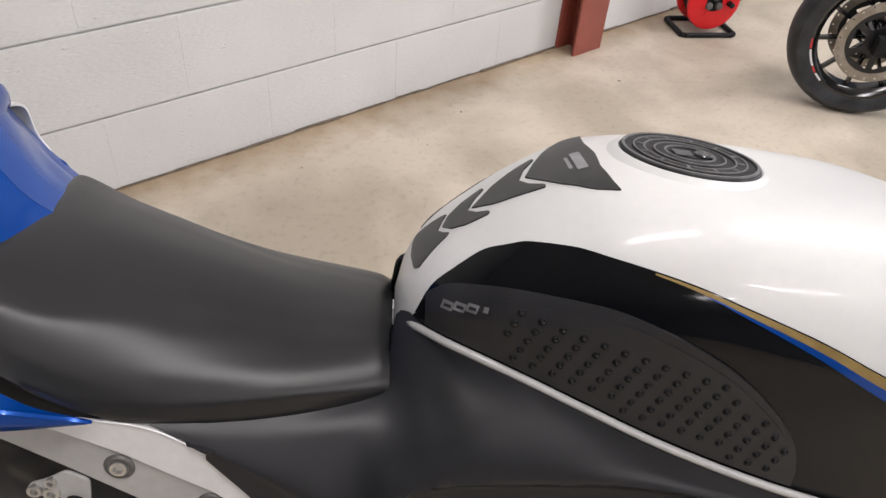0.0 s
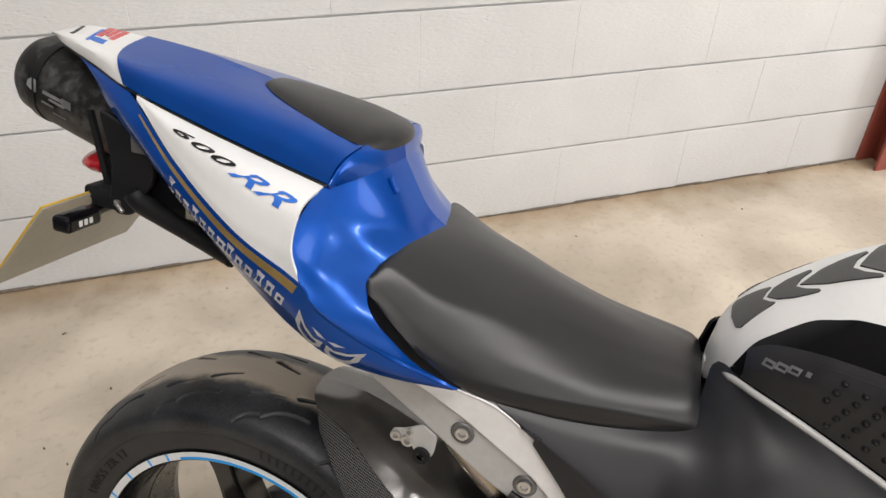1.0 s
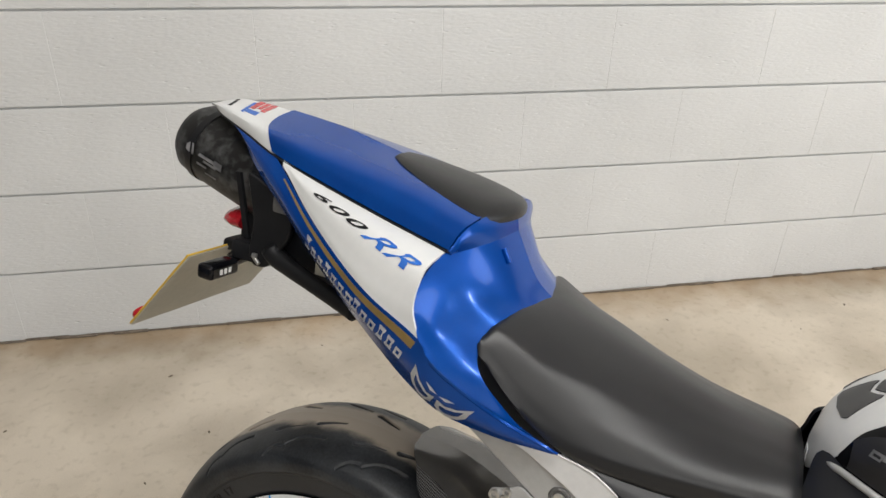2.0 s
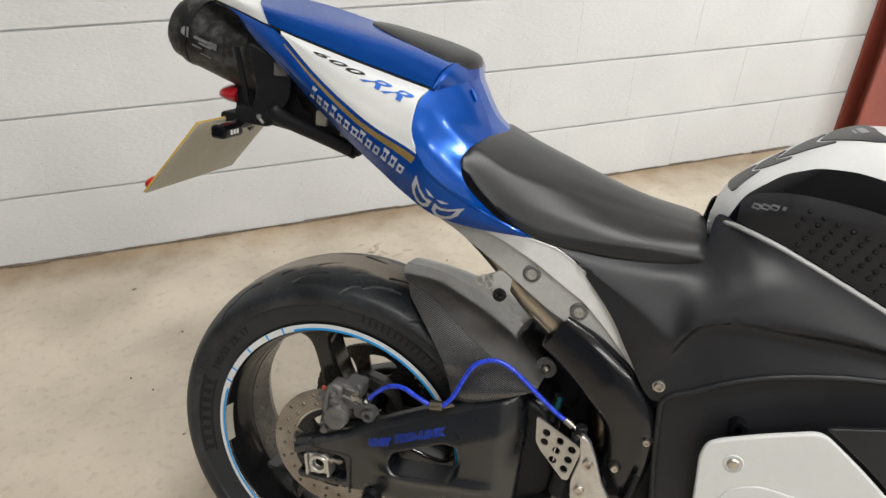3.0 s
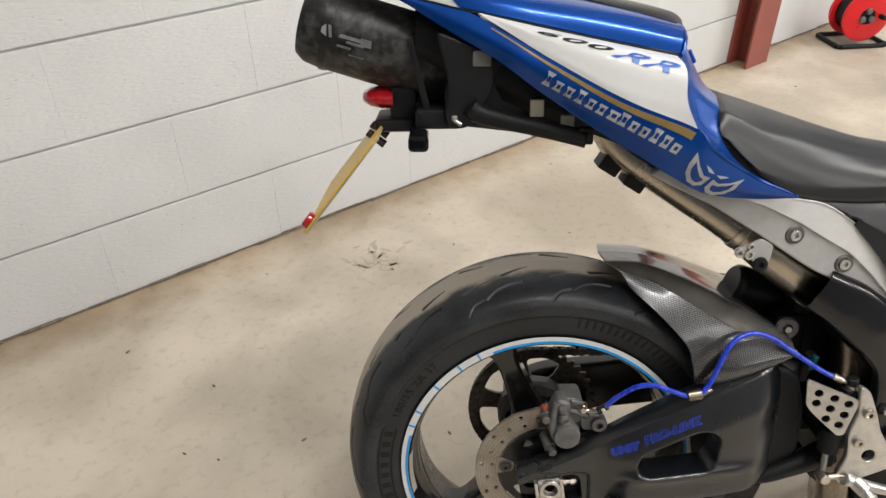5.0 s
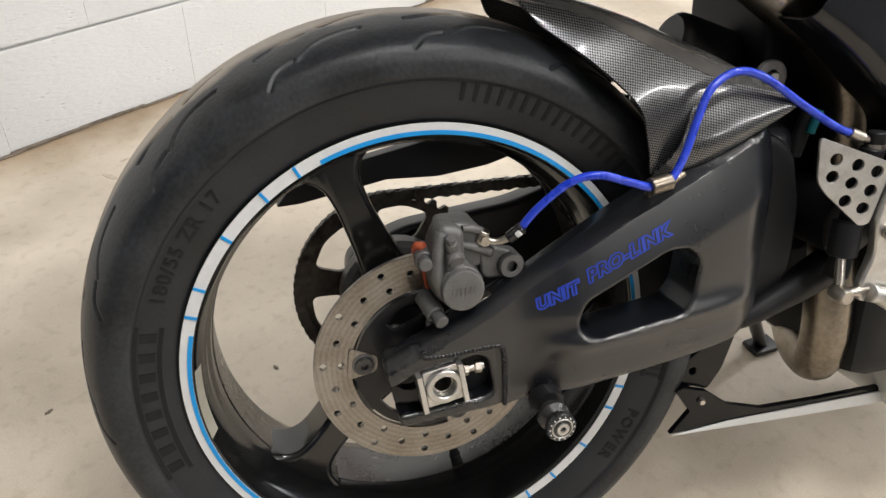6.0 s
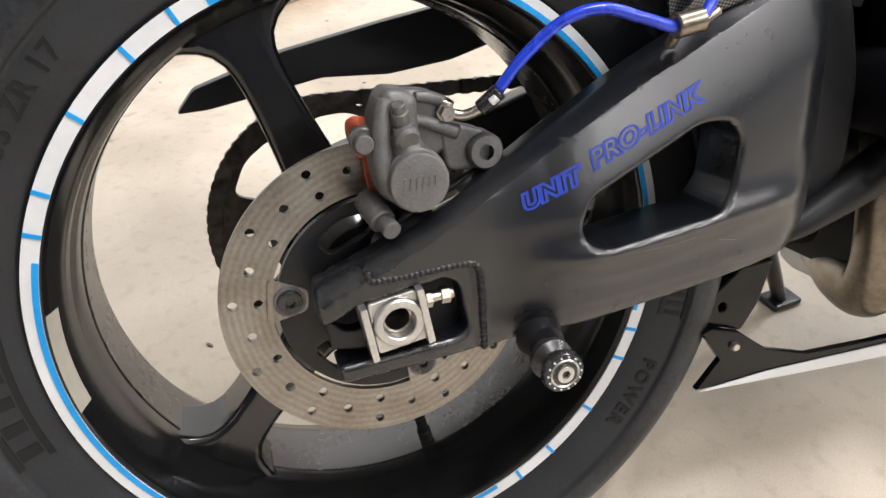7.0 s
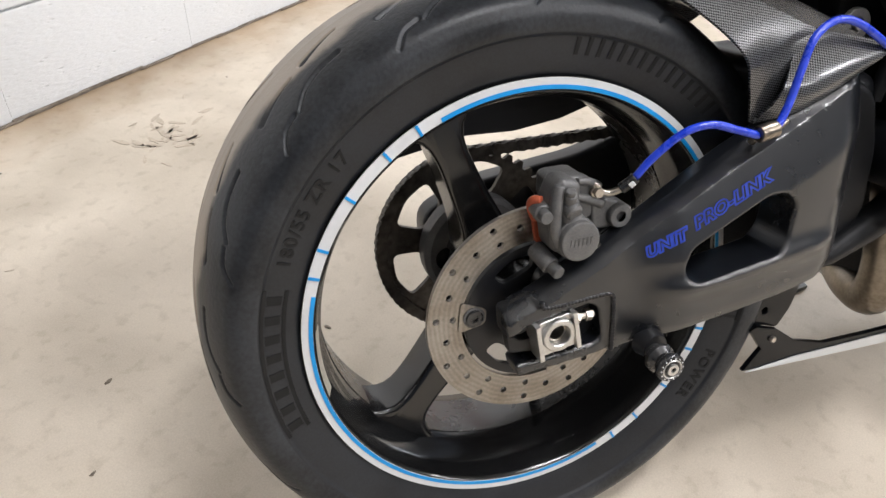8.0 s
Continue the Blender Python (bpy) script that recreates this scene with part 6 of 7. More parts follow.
for x, z in ((0.306, 0.4120), (0.379, 0.3700)):
    # boss in dark grey to give the shade inside the bolt recess
    part("shaded_bolt_boss", lathe([(0.0088, -0.1425), (0.0112, -0.1425), (0.0130, -0.1405), (0.0130, -0.1380), (0, -0.1380), (0, -0.1390), (0.0088, -0.1390)], 28, (x, 0, z)), M_CALIPER, subframe)
    part("bolt", join(plate(ring_of(0.0074, 24, x, z), -0.1445, -0.1385, [ring_of(0.0040, 6, x, z)], 0.0008, 1), plate(ring_of(0.0042, 12, x, z), -0.1410, -0.1386)), M_ALLOY, subframe)
# dark filler added so that no floor shows between rail and side cover
part("frame_web", plate(rounded([(0.330, 0.455), (0.420, 0.445), (0.500, 0.380), (0.520, 0.270), (0.480, 0.280), (0.425, 0.360), (0.380, 0.415)], 0.006), -0.1240, -0.1150), M_DARK, subframe, "dark filler plate between rail and side cover")
# little bracket with four eyes
brk = rounded([(0.262, 0.4080), (0.280, 0.3980), (0.278, 0.3760), (0.270, 0.3640), (0.258, 0.3700), (0.252, 0.3810), (0.232, 0.3800), (0.228, 0.3930), (0.244, 0.3980)], 0.005)
bracket = part("bracket", plate(brk, -0.1420, -0.1385, [], 0.0008, 1), M_SILVER, subframe, "small alloy bracket with eyelets")
for x, z, r in ((0.2345, 0.3885, 0.0062), (0.2480, 0.3855, 0.0068), (0.2490, 0.3970, 0.0050)):
    part("eyelet", plate(ring_of(r, 20, x, z), -0.1460, -0.1415, [ring_of(r * 0.5, 12, x, z)], 0.0008, 1), M_ALLOY, bracket)
part("rubber_stop", lathe([(0.004, -0.1465), (0.0090, -0.1465), (0.0100, -0.1445), (0.0100, -0.132), (0, -0.132), (0, -0.1425), (0.004, -0.1425)], 24, (0.265, 0, 0.3715)), M_GRIP, bracket, "black rubber stop")

# -- exhaust --
exhaust = part("exhaust_pipe", sweep(arr((0.405, -0.082, 0.300), (0.350, -0.080, 0.335), (0.290, -0.071, 0.380), (0.249, -0.057, 0.408), (0.203, -0.041, 0.436), (0.155, -0.024, 0.466), (0.112, -0.010, 0.494), (0.084, -0.002, 0.525), (0.072, 0.0, 0.570)), (0.036, 0.036, 0.036, 0.031, 0.029, 0.029, 0.029, 0.028, 0.026), 28), M_PIPE, bike, "heat-tinted titanium exhaust link pipe")
part("pipe_band", sweep(arr((0.272, -0.0655, 0.3925), (0.263, -0.0625, 0.3985)), 0.0325, 28), M_STEEL, exhaust)
for x, y, z in ((0.123, -0.014, 0.462), (0.088, -0.002, 0.484)):
    part("pipe_lug", turned(box(-0.016, 0.016, -0.019, 0.019, -0.020, 0.016, 0.003), Matrix.Translation((x, y, z)) @ Matrix.Rotation(radians(32.0), 4, "Y")), M_DARK, exhaust, "dark lug under the pipe")
silencer = part("silencer", turned(lathe([(0.0, 0.016), (0.018, 0.016), (0.022, 0.026), (0.030, 0.026), (0.034, 0.010), (0.044, 0.012), (0.052, 0.024), (0.0545, 0.045), (0.0555, 0.110), (0.056, 0.330), (0.046, 0.390), (0.028, 0.420), (0, 0.420)], 56, axis="X"), Matrix.Translation((-0.362, 0.0, 0.684)) @ Matrix.Rotation(radians(16.5), 4, "Y")), M_SILENCER, bike, "scuffed black under-seat silencer")
part("end_band", turned(lathe([(0.0540, 0.046), (0.0565, 0.046), (0.0565, 0.056), (0.0540, 0.056)], 56, axis="X", closed=True), Matrix.Translation((-0.362, 0.0, 0.684)) @ Matrix.Rotation(radians(16.5), 4, "Y")), M_BLACK, silencer)
sil_bm = turned(lathe([(0.0565, 0.045), (0.0568, 0.330)], 56, axis="X"), Matrix.Translation((-0.362, 0.0, 0.684)) @ Matrix.Rotation(radians(16.5), 4, "Y"))
for x, z, w, h in ((-0.322, 0.668, 0.010, 0.016), (-0.309, 0.664, 0.004, 0.016), (-0.300, 0.652, 0.018, 0.003), (-0.296, 0.664, 0.028, 0.004), (-0.288, 0.656, 0.024, 0.003), (-0.268, 0.652, 0.014, 0.010), (-0.286, 0.640, 0.020, 0.002)):
    bar = plate([(x, z), (x + w, z - w * 0.3), (x + w * 1.1, z + h - w * 0.3), (x + w * 0.1, z + h)], -0.0002, 0.0002)
    part("scuffed_mark", onto(bar, sil_bm), M_GREY_INK, silencer)
sil_bm.free()
shield_path = arr((0.352, -0.118, 0.3330), (0.395, -0.122, 0.3080), (0.440, -0.126, 0.2700), (0.474, -0.128, 0.2250), (0.482, -0.128, 0.1700), (0.476, -0.126, 0.1050), (0.474, -0.122, 0.0850))


def channel(path, half_widths):
    """An open channel with a flat outer face and rounded corners that follows the pipe."""
    line = spline(path, 60)
    half = np.interp(np.linspace(0, 1, 60), np.linspace(0, 1, len(half_widths)), half_widths)
    run = np.gradient(line, axis=0)[:, [0, 2]]
    run /= np.linalg.norm(run, axis=1, keepdims=True)
    curves = []
    for side, out in ((-1.0, -0.55), (-1.0, 0.10), (-0.99, 0.42), (-0.90, 0.70), (-0.70, 0.86), (0.0, 0.92), (0.70, 0.86), (0.90, 0.70), (0.99, 0.42), (1.0, 0.10), (1.0, -0.55)):
        curves.append(np.stack([line[:, 0] - run[:, 1] * half * side, line[:, 1] - half * out, line[:, 2] + run[:, 0] * half * side], 1))
    return shell(skin(curves, 60, 41), 0.0025)


part("exhaust_shield", channel(shield_path, (0.031, 0.036, 0.038, 0.036, 0.033, 0.029, 0.025)), M_SHIELD, exhaust, "glossy black exhaust heat shield")
part("bent_pipe", sweep(arr((0.372, -0.082, 0.322), (0.405, -0.084, 0.298), (0.436, -0.086, 0.262), (0.452, -0.086, 0.215), (0.456, -0.084, 0.160), (0.455, -0.076, 0.110)), (0.0345, 0.0340, 0.0335, 0.0325, 0.0300, 0.0250), 28), M_PIPE_DARK, exhaust, "brown-tinted steel pipe behind the shield")
for x, y, z in ((0.503, -0.160, 0.205), (0.468, -0.162, 0.152)):
    screw = part("shield_screw", lathe([(0, y - 0.002), (0.003, y - 0.002), (0.003, y - 0.005), (0.0048, y - 0.005), (0.0055, y - 0.003), (0.0055, y + 0.016), (0, y + 0.016)], 18, (x, 0, z)), M_STEEL, exhaust)
    part("screw_collar", lathe([(0.0055, y + 0.002), (0.0085, y + 0.002), (0.0095, y + 0.004), (0.0095, y + 0.016), (0.0055, y + 0.016)], 20, (x, 0, z), closed=True), M_GRIP, screw)
part("down_pipe", sweep(arr((0.455, -0.074, 0.115), (0.458, -0.090, 0.050), (0.459, -0.097, -0.010), (0.463, -0.096, -0.060), (0.470, -0.080, -0.092), (0.485, -0.040, -0.098), (0.520, 0.02, -0.098)), (0.024, 0.025, 0.0255, 0.026, 0.026, 0.025), 26), M_PIPE_DARK, exhaust, "brown-tinted steel down pipe")

# -- undertray, hanger and tail light --
tray_rows = [arr((x, -w, z0), (x, -w * 1.02, (z0 + z1) / 2), (x, -w * 0.8, z1), (x, 0, z1 + 0.008), (x, w * 0.8, z1), (x, w * 1.02, (z0 + z1) / 2), (x, w, z0), (x, 0, z0 - 0.006), (x, -w, z0)) for x, w, z0, z1 in ((-0.195, 0.062, 0.640, 0.695), (-0.130, 0.080, 0.606, 0.675), (-0.050, 0.095, 0.572, 0.645), (0.040, 0.100, 0.540, 0.600), (0.110, 0.095, 0.512, 0.560))]
tray_bm = bmesh.new()
vs = add_grid(tray_bm, skin(tray_rows, 24, 40))
tray_bm.faces.new(vs[0])
tray_bm.faces.new(vs[-1][::-1])
bmesh.ops.remove_doubles(tray_bm, verts=tray_bm.verts, dist=1e-5)
bmesh.ops.recalc_face_normals(tray_bm, faces=tray_bm.faces)
tray = part("undertray", tray_bm, M_DARK, bike, "black undertray below the tail")
hang = rounded([(-0.168, 0.674), (-0.112, 0.652), (-0.095, 0.640), (-0.095, 0.600), (-0.118, 0.565), (-0.128, 0.552), (-0.150, 0.550), (-0.158, 0.565), (-0.152, 0.610)], 0.010)
part("tray_side", plate(rounded([(-0.158, 0.600), (-0.115, 0.650), (-0.055, 0.622), (0.0, 0.590), (0.045, 0.562), (0.030, 0.533), (-0.030, 0.538), (-0.130, 0.550), (-0.155, 0.552)], 0.008), -0.0900, -0.0700, [], 0.004, 3), M_BLACK, tray, "black side of the undertray")
hanger = part("tail_hanger", plate(hang, -0.108, -0.098, [], 0.003, 2), M_DARK, bike, "black plate bracket below the tail")
part("tail_hanger", plate(hang, 0.098, 0.108, [], 0.003, 2), M_DARK, bike, "black plate bracket below the tail")
for y0, y1 in ((-0.084, -0.078), (0.078, 0.084)):
    part("thin_strut", plate([(-0.206, 0.662), (-0.198, 0.662), (-0.172, 0.556), (-0.181, 0.556)], y0, y1, [], 0.001, 1), M_DARK, hanger, "thin black strut")
part("cross_plate", box(-0.196, -0.135, -0.098, 0.098, 0.548, 0.575, 0.006), M_DARK, hanger)
part("strut", sweep(arr((-0.125, -0.103, 0.580), (-0.112, -0.105, 0.570), (-0.080, -0.111, 0.562), (-0.030, -0.120, 0.5520), (0.024, -0.128, 0.541)), (0.014, 0.012, 0.011, 0.011, 0.012), 12), M_DARK, hanger, "black curved strut")
part("strut_foot", box(0.012, 0.032, -0.134, -0.118, 0.534, 0.556, 0.003), M_DARK, hanger)
part("grey_tab", box(-0.122, -0.098, -0.1105, -0.107, 0.630, 0.650, 0.002), M_CALIPER, hanger)
part("silver_clip", join(box(-0.149, -0.141, -0.112, -0.107, 0.562, 0.569, 0.002), rod((-0.145, -0.110, 0.563), (-0.136, -0.112, 0.557), 0.0026, 10)), M_ALLOY, hanger)
for x in (-0.048, -0.008):
    part("tray_clip", box(x, x + 0.018, -0.1155, -0.108, 0.568 - (x + 0.05) * 0.5, 0.590 - (x + 0.05) * 0.5, 0.002), M_PLATE, tray)
tail_light = part("tail_light", turned(lathe([(0, -0.030), (0.016, -0.028), (0.028, -0.020), (0.033, -0.008), (0.033, 0.004), (0, 0.004)], 32, axis="X"), Matrix.Translation((-0.234, 0.0, 0.578)) @ Matrix.Diagonal((1.35, 1.35, 0.48, 1))), M_RED, bike, "red tail light lens")
part("lamp_housing", join(box(-0.234, -0.196, -0.036, 0.036, 0.540, 0.596, 0.008), box(-0.215, -0.150, -0.030, 0.030, 0.548, 0.575, 0.006)), M_DARK, tail_light)
plate_m = Matrix.Translation((-0.2950, 0.006, 0.4770)) @ Matrix.Rotation(radians(38.5), 4, "Y")
number_plate = part("number_plate", turned(box(-0.0011, 0.0011, -0.128, 0.128, -0.0825, 0.0825, 0.0008, 1), plate_m), M_PLATE, bike, "number plate seen from its dull grey back")
part("plate_face", turned(box(-0.0040, -0.0013, -0.1285, 0.1285, -0.083, 0.083, 0.0008, 1), plate_m), M_YELLOW, number_plate, "yellow acrylic face")
for y, z in ((-0.112, -0.070),):
    part("reflector", turned(turned(lathe([(0, -0.013), (0.010, -0.013), (0.012, -0.010), (0.012, -0.004), (0, -0.004)], 20, axis="X"), Matrix.Translation((0, y, z))), plate_m), M_RED, number_plate, "small red reflector")
for y in (-0.030, 0.030):
    part("plate_screw", turned(turned(lathe([(0, -0.012), (0.006, -0.012), (0.006, 0.018), (0, 0.018)], 12, axis="X"), Matrix.Translation((0, y, 0.060))), plate_m), M_CHAIN, number_plate)
part("plate_arm", box(-0.256, -0.200, -0.045, 0.045, 0.534, 0.552, 0.006), M_DARK, number_plate)
for s in (-1, 1):
    stalk = sweep(arr((-0.196, s * 0.030, 0.545), (-0.196, s * 0.075, 0.543), (-0.194, s * 0.100, 0.541)), 0.009, 12)
    lamp_ = part("indicator", join(stalk, turned(box(-0.012, 0.014, -0.027, 0.027, -0.0105, 0.0105, 0.006, 3), Matrix.Translation((-0.192, s * 0.124, 0.540)))), M_GLOSS, bike, "small black indicator")
    for k in range(3):
        part("indicator_mark", box(-0.1779, -0.1773, s * 0.124 - 0.011 + 0.008 * k, s * 0.124 - 0.006 + 0.008 * k, 0.536, 0.543), M_PALE, lamp_)

# -- hugger over the tyre --
h_c = arr((0.078, 0.0, 0.3375), (0.140, 0.0, 0.3330), (0.210, 0.0, 0.3100), (0.280, 0.0, 0.2750), (0.345, 0.0, 0.2300))
h_m = arr((0.084, -0.036, 0.3350), (0.142, -0.044, 0.3290), (0.200, -0.062, 0.3100), (0.250, -0.074, 0.2880), (0.290, -0.082, 0.2700), (0.345, -0.092, 0.2400))
h_e = arr((0.100, -0.0570, 0.3285), (0.150, -0.0720, 0.3150), (0.187, -0.0920, 0.2970), (0.231, -0.1090, 0.2740), (0.267, -0.1200, 0.2570), (0.338, -0.1400, 0.2330))
hugger, _ = both_sides("hugger", skin([h_c, h_m, h_e], 40, 14), 0.003, M_LACQUER_SHEEN, "glossy carbon hugger over the rear tyre")
hs_low = arr((0.112, -0.074, 0.3080), (0.150, -0.104, 0.2780), (0.186, -0.126, 0.2410), (0.199, -0.124, 0.2080), (0.207, -0.1200, 0.1740))
hs_top = h_e + (0, -0.0006, -0.0006)
hs_m1 = spline(hs_low, 8) * 0.5 + spline(hs_top, 8) * 0.5 + (0, -0.001, 0)
both_sides("hugger_side", skin([hs_top, hs_m1, hs_low], 40, 16), 0.003, M_CARBON, "carbon weave hugger side")
both_sides("hugger_foot", skin([arr((0.207, -0.1210, 0.1750), (0.250, -0.136, 0.1880), (0.338, -0.1420, 0.2330)), arr((0.225, -0.134, 0.2050), (0.270, -0.142, 0.2150), (0.338, -0.1410, 0.2345)), arr((0.246, -0.118, 0.2450), (0.285, -0.122, 0.2500), (0.338, -0.1385, 0.2360))], 24, 8), 0.003, M_CARBON, "carbon weave hugger foot")
part("reservoir", turned(join(lathe([(0, -0.05), (0.026, -0.05), (0.031, -0.045), (0.032, -0.038), (0.032, 0.030), (0.028, 0.040), (0, 0.040)], 36, axis="X")), Matrix.Translation((0.346, 0.02, 0.258)) @ Matrix.Rotation(radians(20), 4, "Y")), M_MATT, bike, "matt black shock absorber reservoir")
part("shock_link", join(box(0.345, 0.400, -0.05, 0.06, 0.16, 0.25, 0.015, 2), rod((0.372, -0.118, 0.222), (0.366, -0.112, 0.175), 0.0075, 14)), M_DARK, bike)
clip_ = part("reservoir_clip", plate(ring_of(0.0165, 28, 0.343, 0.249), -0.0960, -0.0890, [ring_of(0.0070, 18, 0.343, 0.249)], 0.0015, 2), M_CALIPER, bike, "grey cast clip beside the shock")
part("bolt", rod((0.343, -0.0990, 0.249), (0.343, -0.0800, 0.249), 0.0052, 16), M_STEEL, clip_)
part("teal_spring_seat", rod((0.374, -0.128, 0.222), (0.369, -0.126, 0.200), 0.0045, 14), M_TEAL, bike, "teal anodised adjuster")

# -- rearset --
rs = [(0.4125, 0.2050), (0.4280, 0.1960), (0.4420, 0.1650), (0.4550, 0.1300), (0.4780, 0.0960), (0.5300, 0.1000), (0.5380, 0.0880), (0.5250, 0.0740), (0.4800, 0.0680), (0.4300, 0.0450), (0.4100, 0.0400), (0.4050, 0.0560), (0.4150, 0.0900), (0.4100, 0.1250), (0.4180, 0.1650)]
rearset = part("rearset", plate(rounded(rs, 0.008, 4), -0.1830, -0.1720, [ring_of(0.0095, 20, 0.4450, 0.0900)], 0.0025, 2), M_ALLOY, bike, "cast alloy footrest bracket")
heel = rounded([(0.3470, 0.2065), (0.4190, 0.1790), (0.4070, 0.1210), (0.3980, 0.1190), (0.3600, 0.1530), (0.3510, 0.1650)], 0.006, 4)
heel_holes = [ring_of(0.0058, 14, x, z) for x, z in ((0.3650, 0.1850), (0.3860, 0.1790), (0.4050, 0.1720), (0.3640, 0.1690), (0.3830, 0.1620), (0.4020, 0.1540), (0.3800, 0.1450), (0.3980, 0.1370))]
heel_bm = plate(heel, -0.1790, -0.1760, heel_holes, 0.0006, 1)
for v in heel_bm.verts:
    v.co.y += (0.419 - v.co.x) * 0.20
part("heel_guard", heel_bm, M_ALLOY, rearset, "drilled alloy heel guard")
for x, z in ((0.4305, 0.1610), (0.4250, 0.1140)):
    part("bolt", join(plate(ring_of(0.0080, 24, x, z), -0.1890, -0.1830, [ring_of(0.0038, 6, x, z)], 0.0008, 1), plate(ring_of(0.004, 12, x, z), -0.1855, -0.1832)), M_STEEL, rearset)
part("master_cylinder", join(rod((0.4130, -0.160, 0.205), (0.4130, -0.160, 0.186), 0.0085, 18), rod((0.4105, -0.160, 0.190), (0.3990, -0.158, 0.060), 0.0110, 18), rod((0.3990, -0.160, 0.120), (0.3950, -0.164, 0.085), 0.0140, 18)), M_DARK, rearset, "black rear brake master cylinder")
part("banjo_bolt", lathe([(0, 0.186), (0.009, 0.186), (0.009, 0.194), (0.0065, 0.194), (0.0065, 0.201), (0, 0.201)], 14, (0.4130, -0.160, 0), axis="Z"), M_STEEL, rearset)
part("push_rod", join(rod((0.3930, -0.166, 0.086), (0.3880, -0.175, 0.060), 0.0048, 12), lathe([(0, -0.190), (0.0065, -0.190), (0.0085, -0.186), (0.0085, -0.172), (0, -0.172)], 18, (0.3870, 0, 0.0525)), rod((0.387, -0.180, 0.0525), (0.420, -0.180, 0.0540), 0.0050, 12)), M_STEEL, rearset)
part("brake_lever", sweep(arr((0.415, -0.184, 0.052), (0.450, -0.188, 0.042), (0.500, -0.190, 0.030), (0.560, -0.192, 0.020)), (0.009, 0.008, 0.007, 0.007), 12), M_ALLOY, rearset, "alloy brake lever")
peg_a, peg_b = Vector((0.440, -0.198, 0.042)), Vector((0.470, -0.262, -0.004))
peg = part("footpeg", rod(peg_a, peg_b, 0.0090, 20), M_ALLOY, rearset, "ribbed alloy footpeg")
part("peg_joint", rod((0.432, -0.184, 0.048), (0.442, -0.200, 0.040), 0.0110, 18), M_ALLOY, peg)
for k in range(9):
    part("peg_rib", rod(peg_a.lerp(peg_b, 0.12 + k * 0.10), peg_a.lerp(peg_b, 0.17 + k * 0.10), 0.0105, 18), M_ALLOY, peg)
part("clutch_rod", join(rod((0.500, -0.166, 0.150), (0.492, -0.168, 0.100), 0.0050, 12), box(0.482, 0.500, -0.176, -0.160, 0.080, 0.102, 0.004)), M_DARK, rearset)

# -- white side fairing and belly pan --
w_out = rounded([(0.604, 0.040), (0.578, 0.120), (0.5690, 0.225), (0.575, 0.246), (0.592, 0.2560), (0.640, 0.2760), (0.705, 0.2990), (0.760, 0.2580), (0.830, 0.2000), (0.930, 0.1500), (0.930, -0.060), (0.700, -0.080)], 0.016, 5)
vent = rounded([(0.672, 0.1560), (0.684, 0.1640), (0.724, 0.1780), (0.716, 0.1640), (0.690, 0.1500)], 0.004)
fairing = part("side_fairing", plate(w_out, -0.1960, -0.1860, [vent], 0.0035, 3), M_WHITE, bike, "glossy white side fairing with a vent slot")
part("fairing_scoop", plate(rounded([(0.606, 0.020), (0.598, 0.150), (0.612, 0.188), (0.650, 0.204), (0.720, 0.196), (0.800, 0.165), (0.800, 0.020)], 0.018, 5), -0.1985, -0.1955, [vent], 0.0012, 2), M_WHITE, fairing)
part("vent_back", plate(rounded([(0.660, 0.100), (0.660, 0.190), (0.740, 0.190), (0.740, 0.100)], 0.004), -0.1855, -0.1800), M_DARK, fairing)
part("bolt_well", lathe([(0.0115, -0.1972), (0.0130, -0.1965), (0.0135, -0.1955), (0.0060, -0.1950), (0, -0.1950)], 28, (0.6120, 0, 0.2260)), M_WHITE, fairing)
part("bolt", join(lathe([(0, -0.2000), (0.0060, -0.1995), (0.0080, -0.1970), (0, -0.1970)], 20, (0.6120, 0, 0.2260)), plate(ring_of(0.003, 6, 0.612, 0.226), -0.2004, -0.1995)), M_STEEL, fairing)
part("black_infill", plate(rounded([(0.706, 0.3040), (0.770, 0.3200), (0.930, 0.3200), (0.930, 0.1560), (0.832, 0.2060), (0.762, 0.2640)], 0.006), -0.1930, -0.1850, [], 0.002, 2), M_MATT, fairing, "matt black fairing infill")
part("frame_plug", lathe([(0.005, -0.168), (0.010, -0.168), (0.012, -0.164), (0.012, -0.150), (0, -0.150), (0, -0.160), (0.005, -0.160)], 28, (0.6130, 0, 0.2600)), M_GLOSS, fairing)
belly = part("belly_pan", plate([(0.2745, -0.1460), (0.2965, -0.1200), (0.2760, -0.0900), (0.2850, -0.0860), (0.3150, -0.0960), (0.3460, -0.1195), (0.3937, -0.1350), (0.4700, -0.1380), (0.6000, -0.1390), (0.8000, -0.1340), (0.8000, -0.1490), (0.6200, -0.1520), (0.4500, -0.1510), (0.3500, -0.1490)], -0.0960, -0.0890, [], 0.0012, 1), M_GLOSS, bike, "black belly pan tail with a white lower edge")
part("bolt", lathe([(0, -0.1005), (0.0030, -0.1005), (0.0042, -0.0985), (0.0042, -0.0955), (0, -0.0955)], 16, (0.3094, 0, -0.1080)), M_STEEL, belly)
part("white_edge", plate([(0.2760, -0.1465), (0.3500, -0.1420), (0.4500, -0.1435), (0.6200, -0.1450), (0.8000, -0.1420), (0.8000, -0.1700), (0.6200, -0.1640), (0.4500, -0.1560), (0.3500, -0.1505)], -0.0990, -0.0964, [], 0.0008, 1), M_WHITE, belly)
part("belly_hull", box(0.560, 0.930, -0.150, 0.150, -0.170, -0.060, 0.03, 3), M_WHITE, belly)
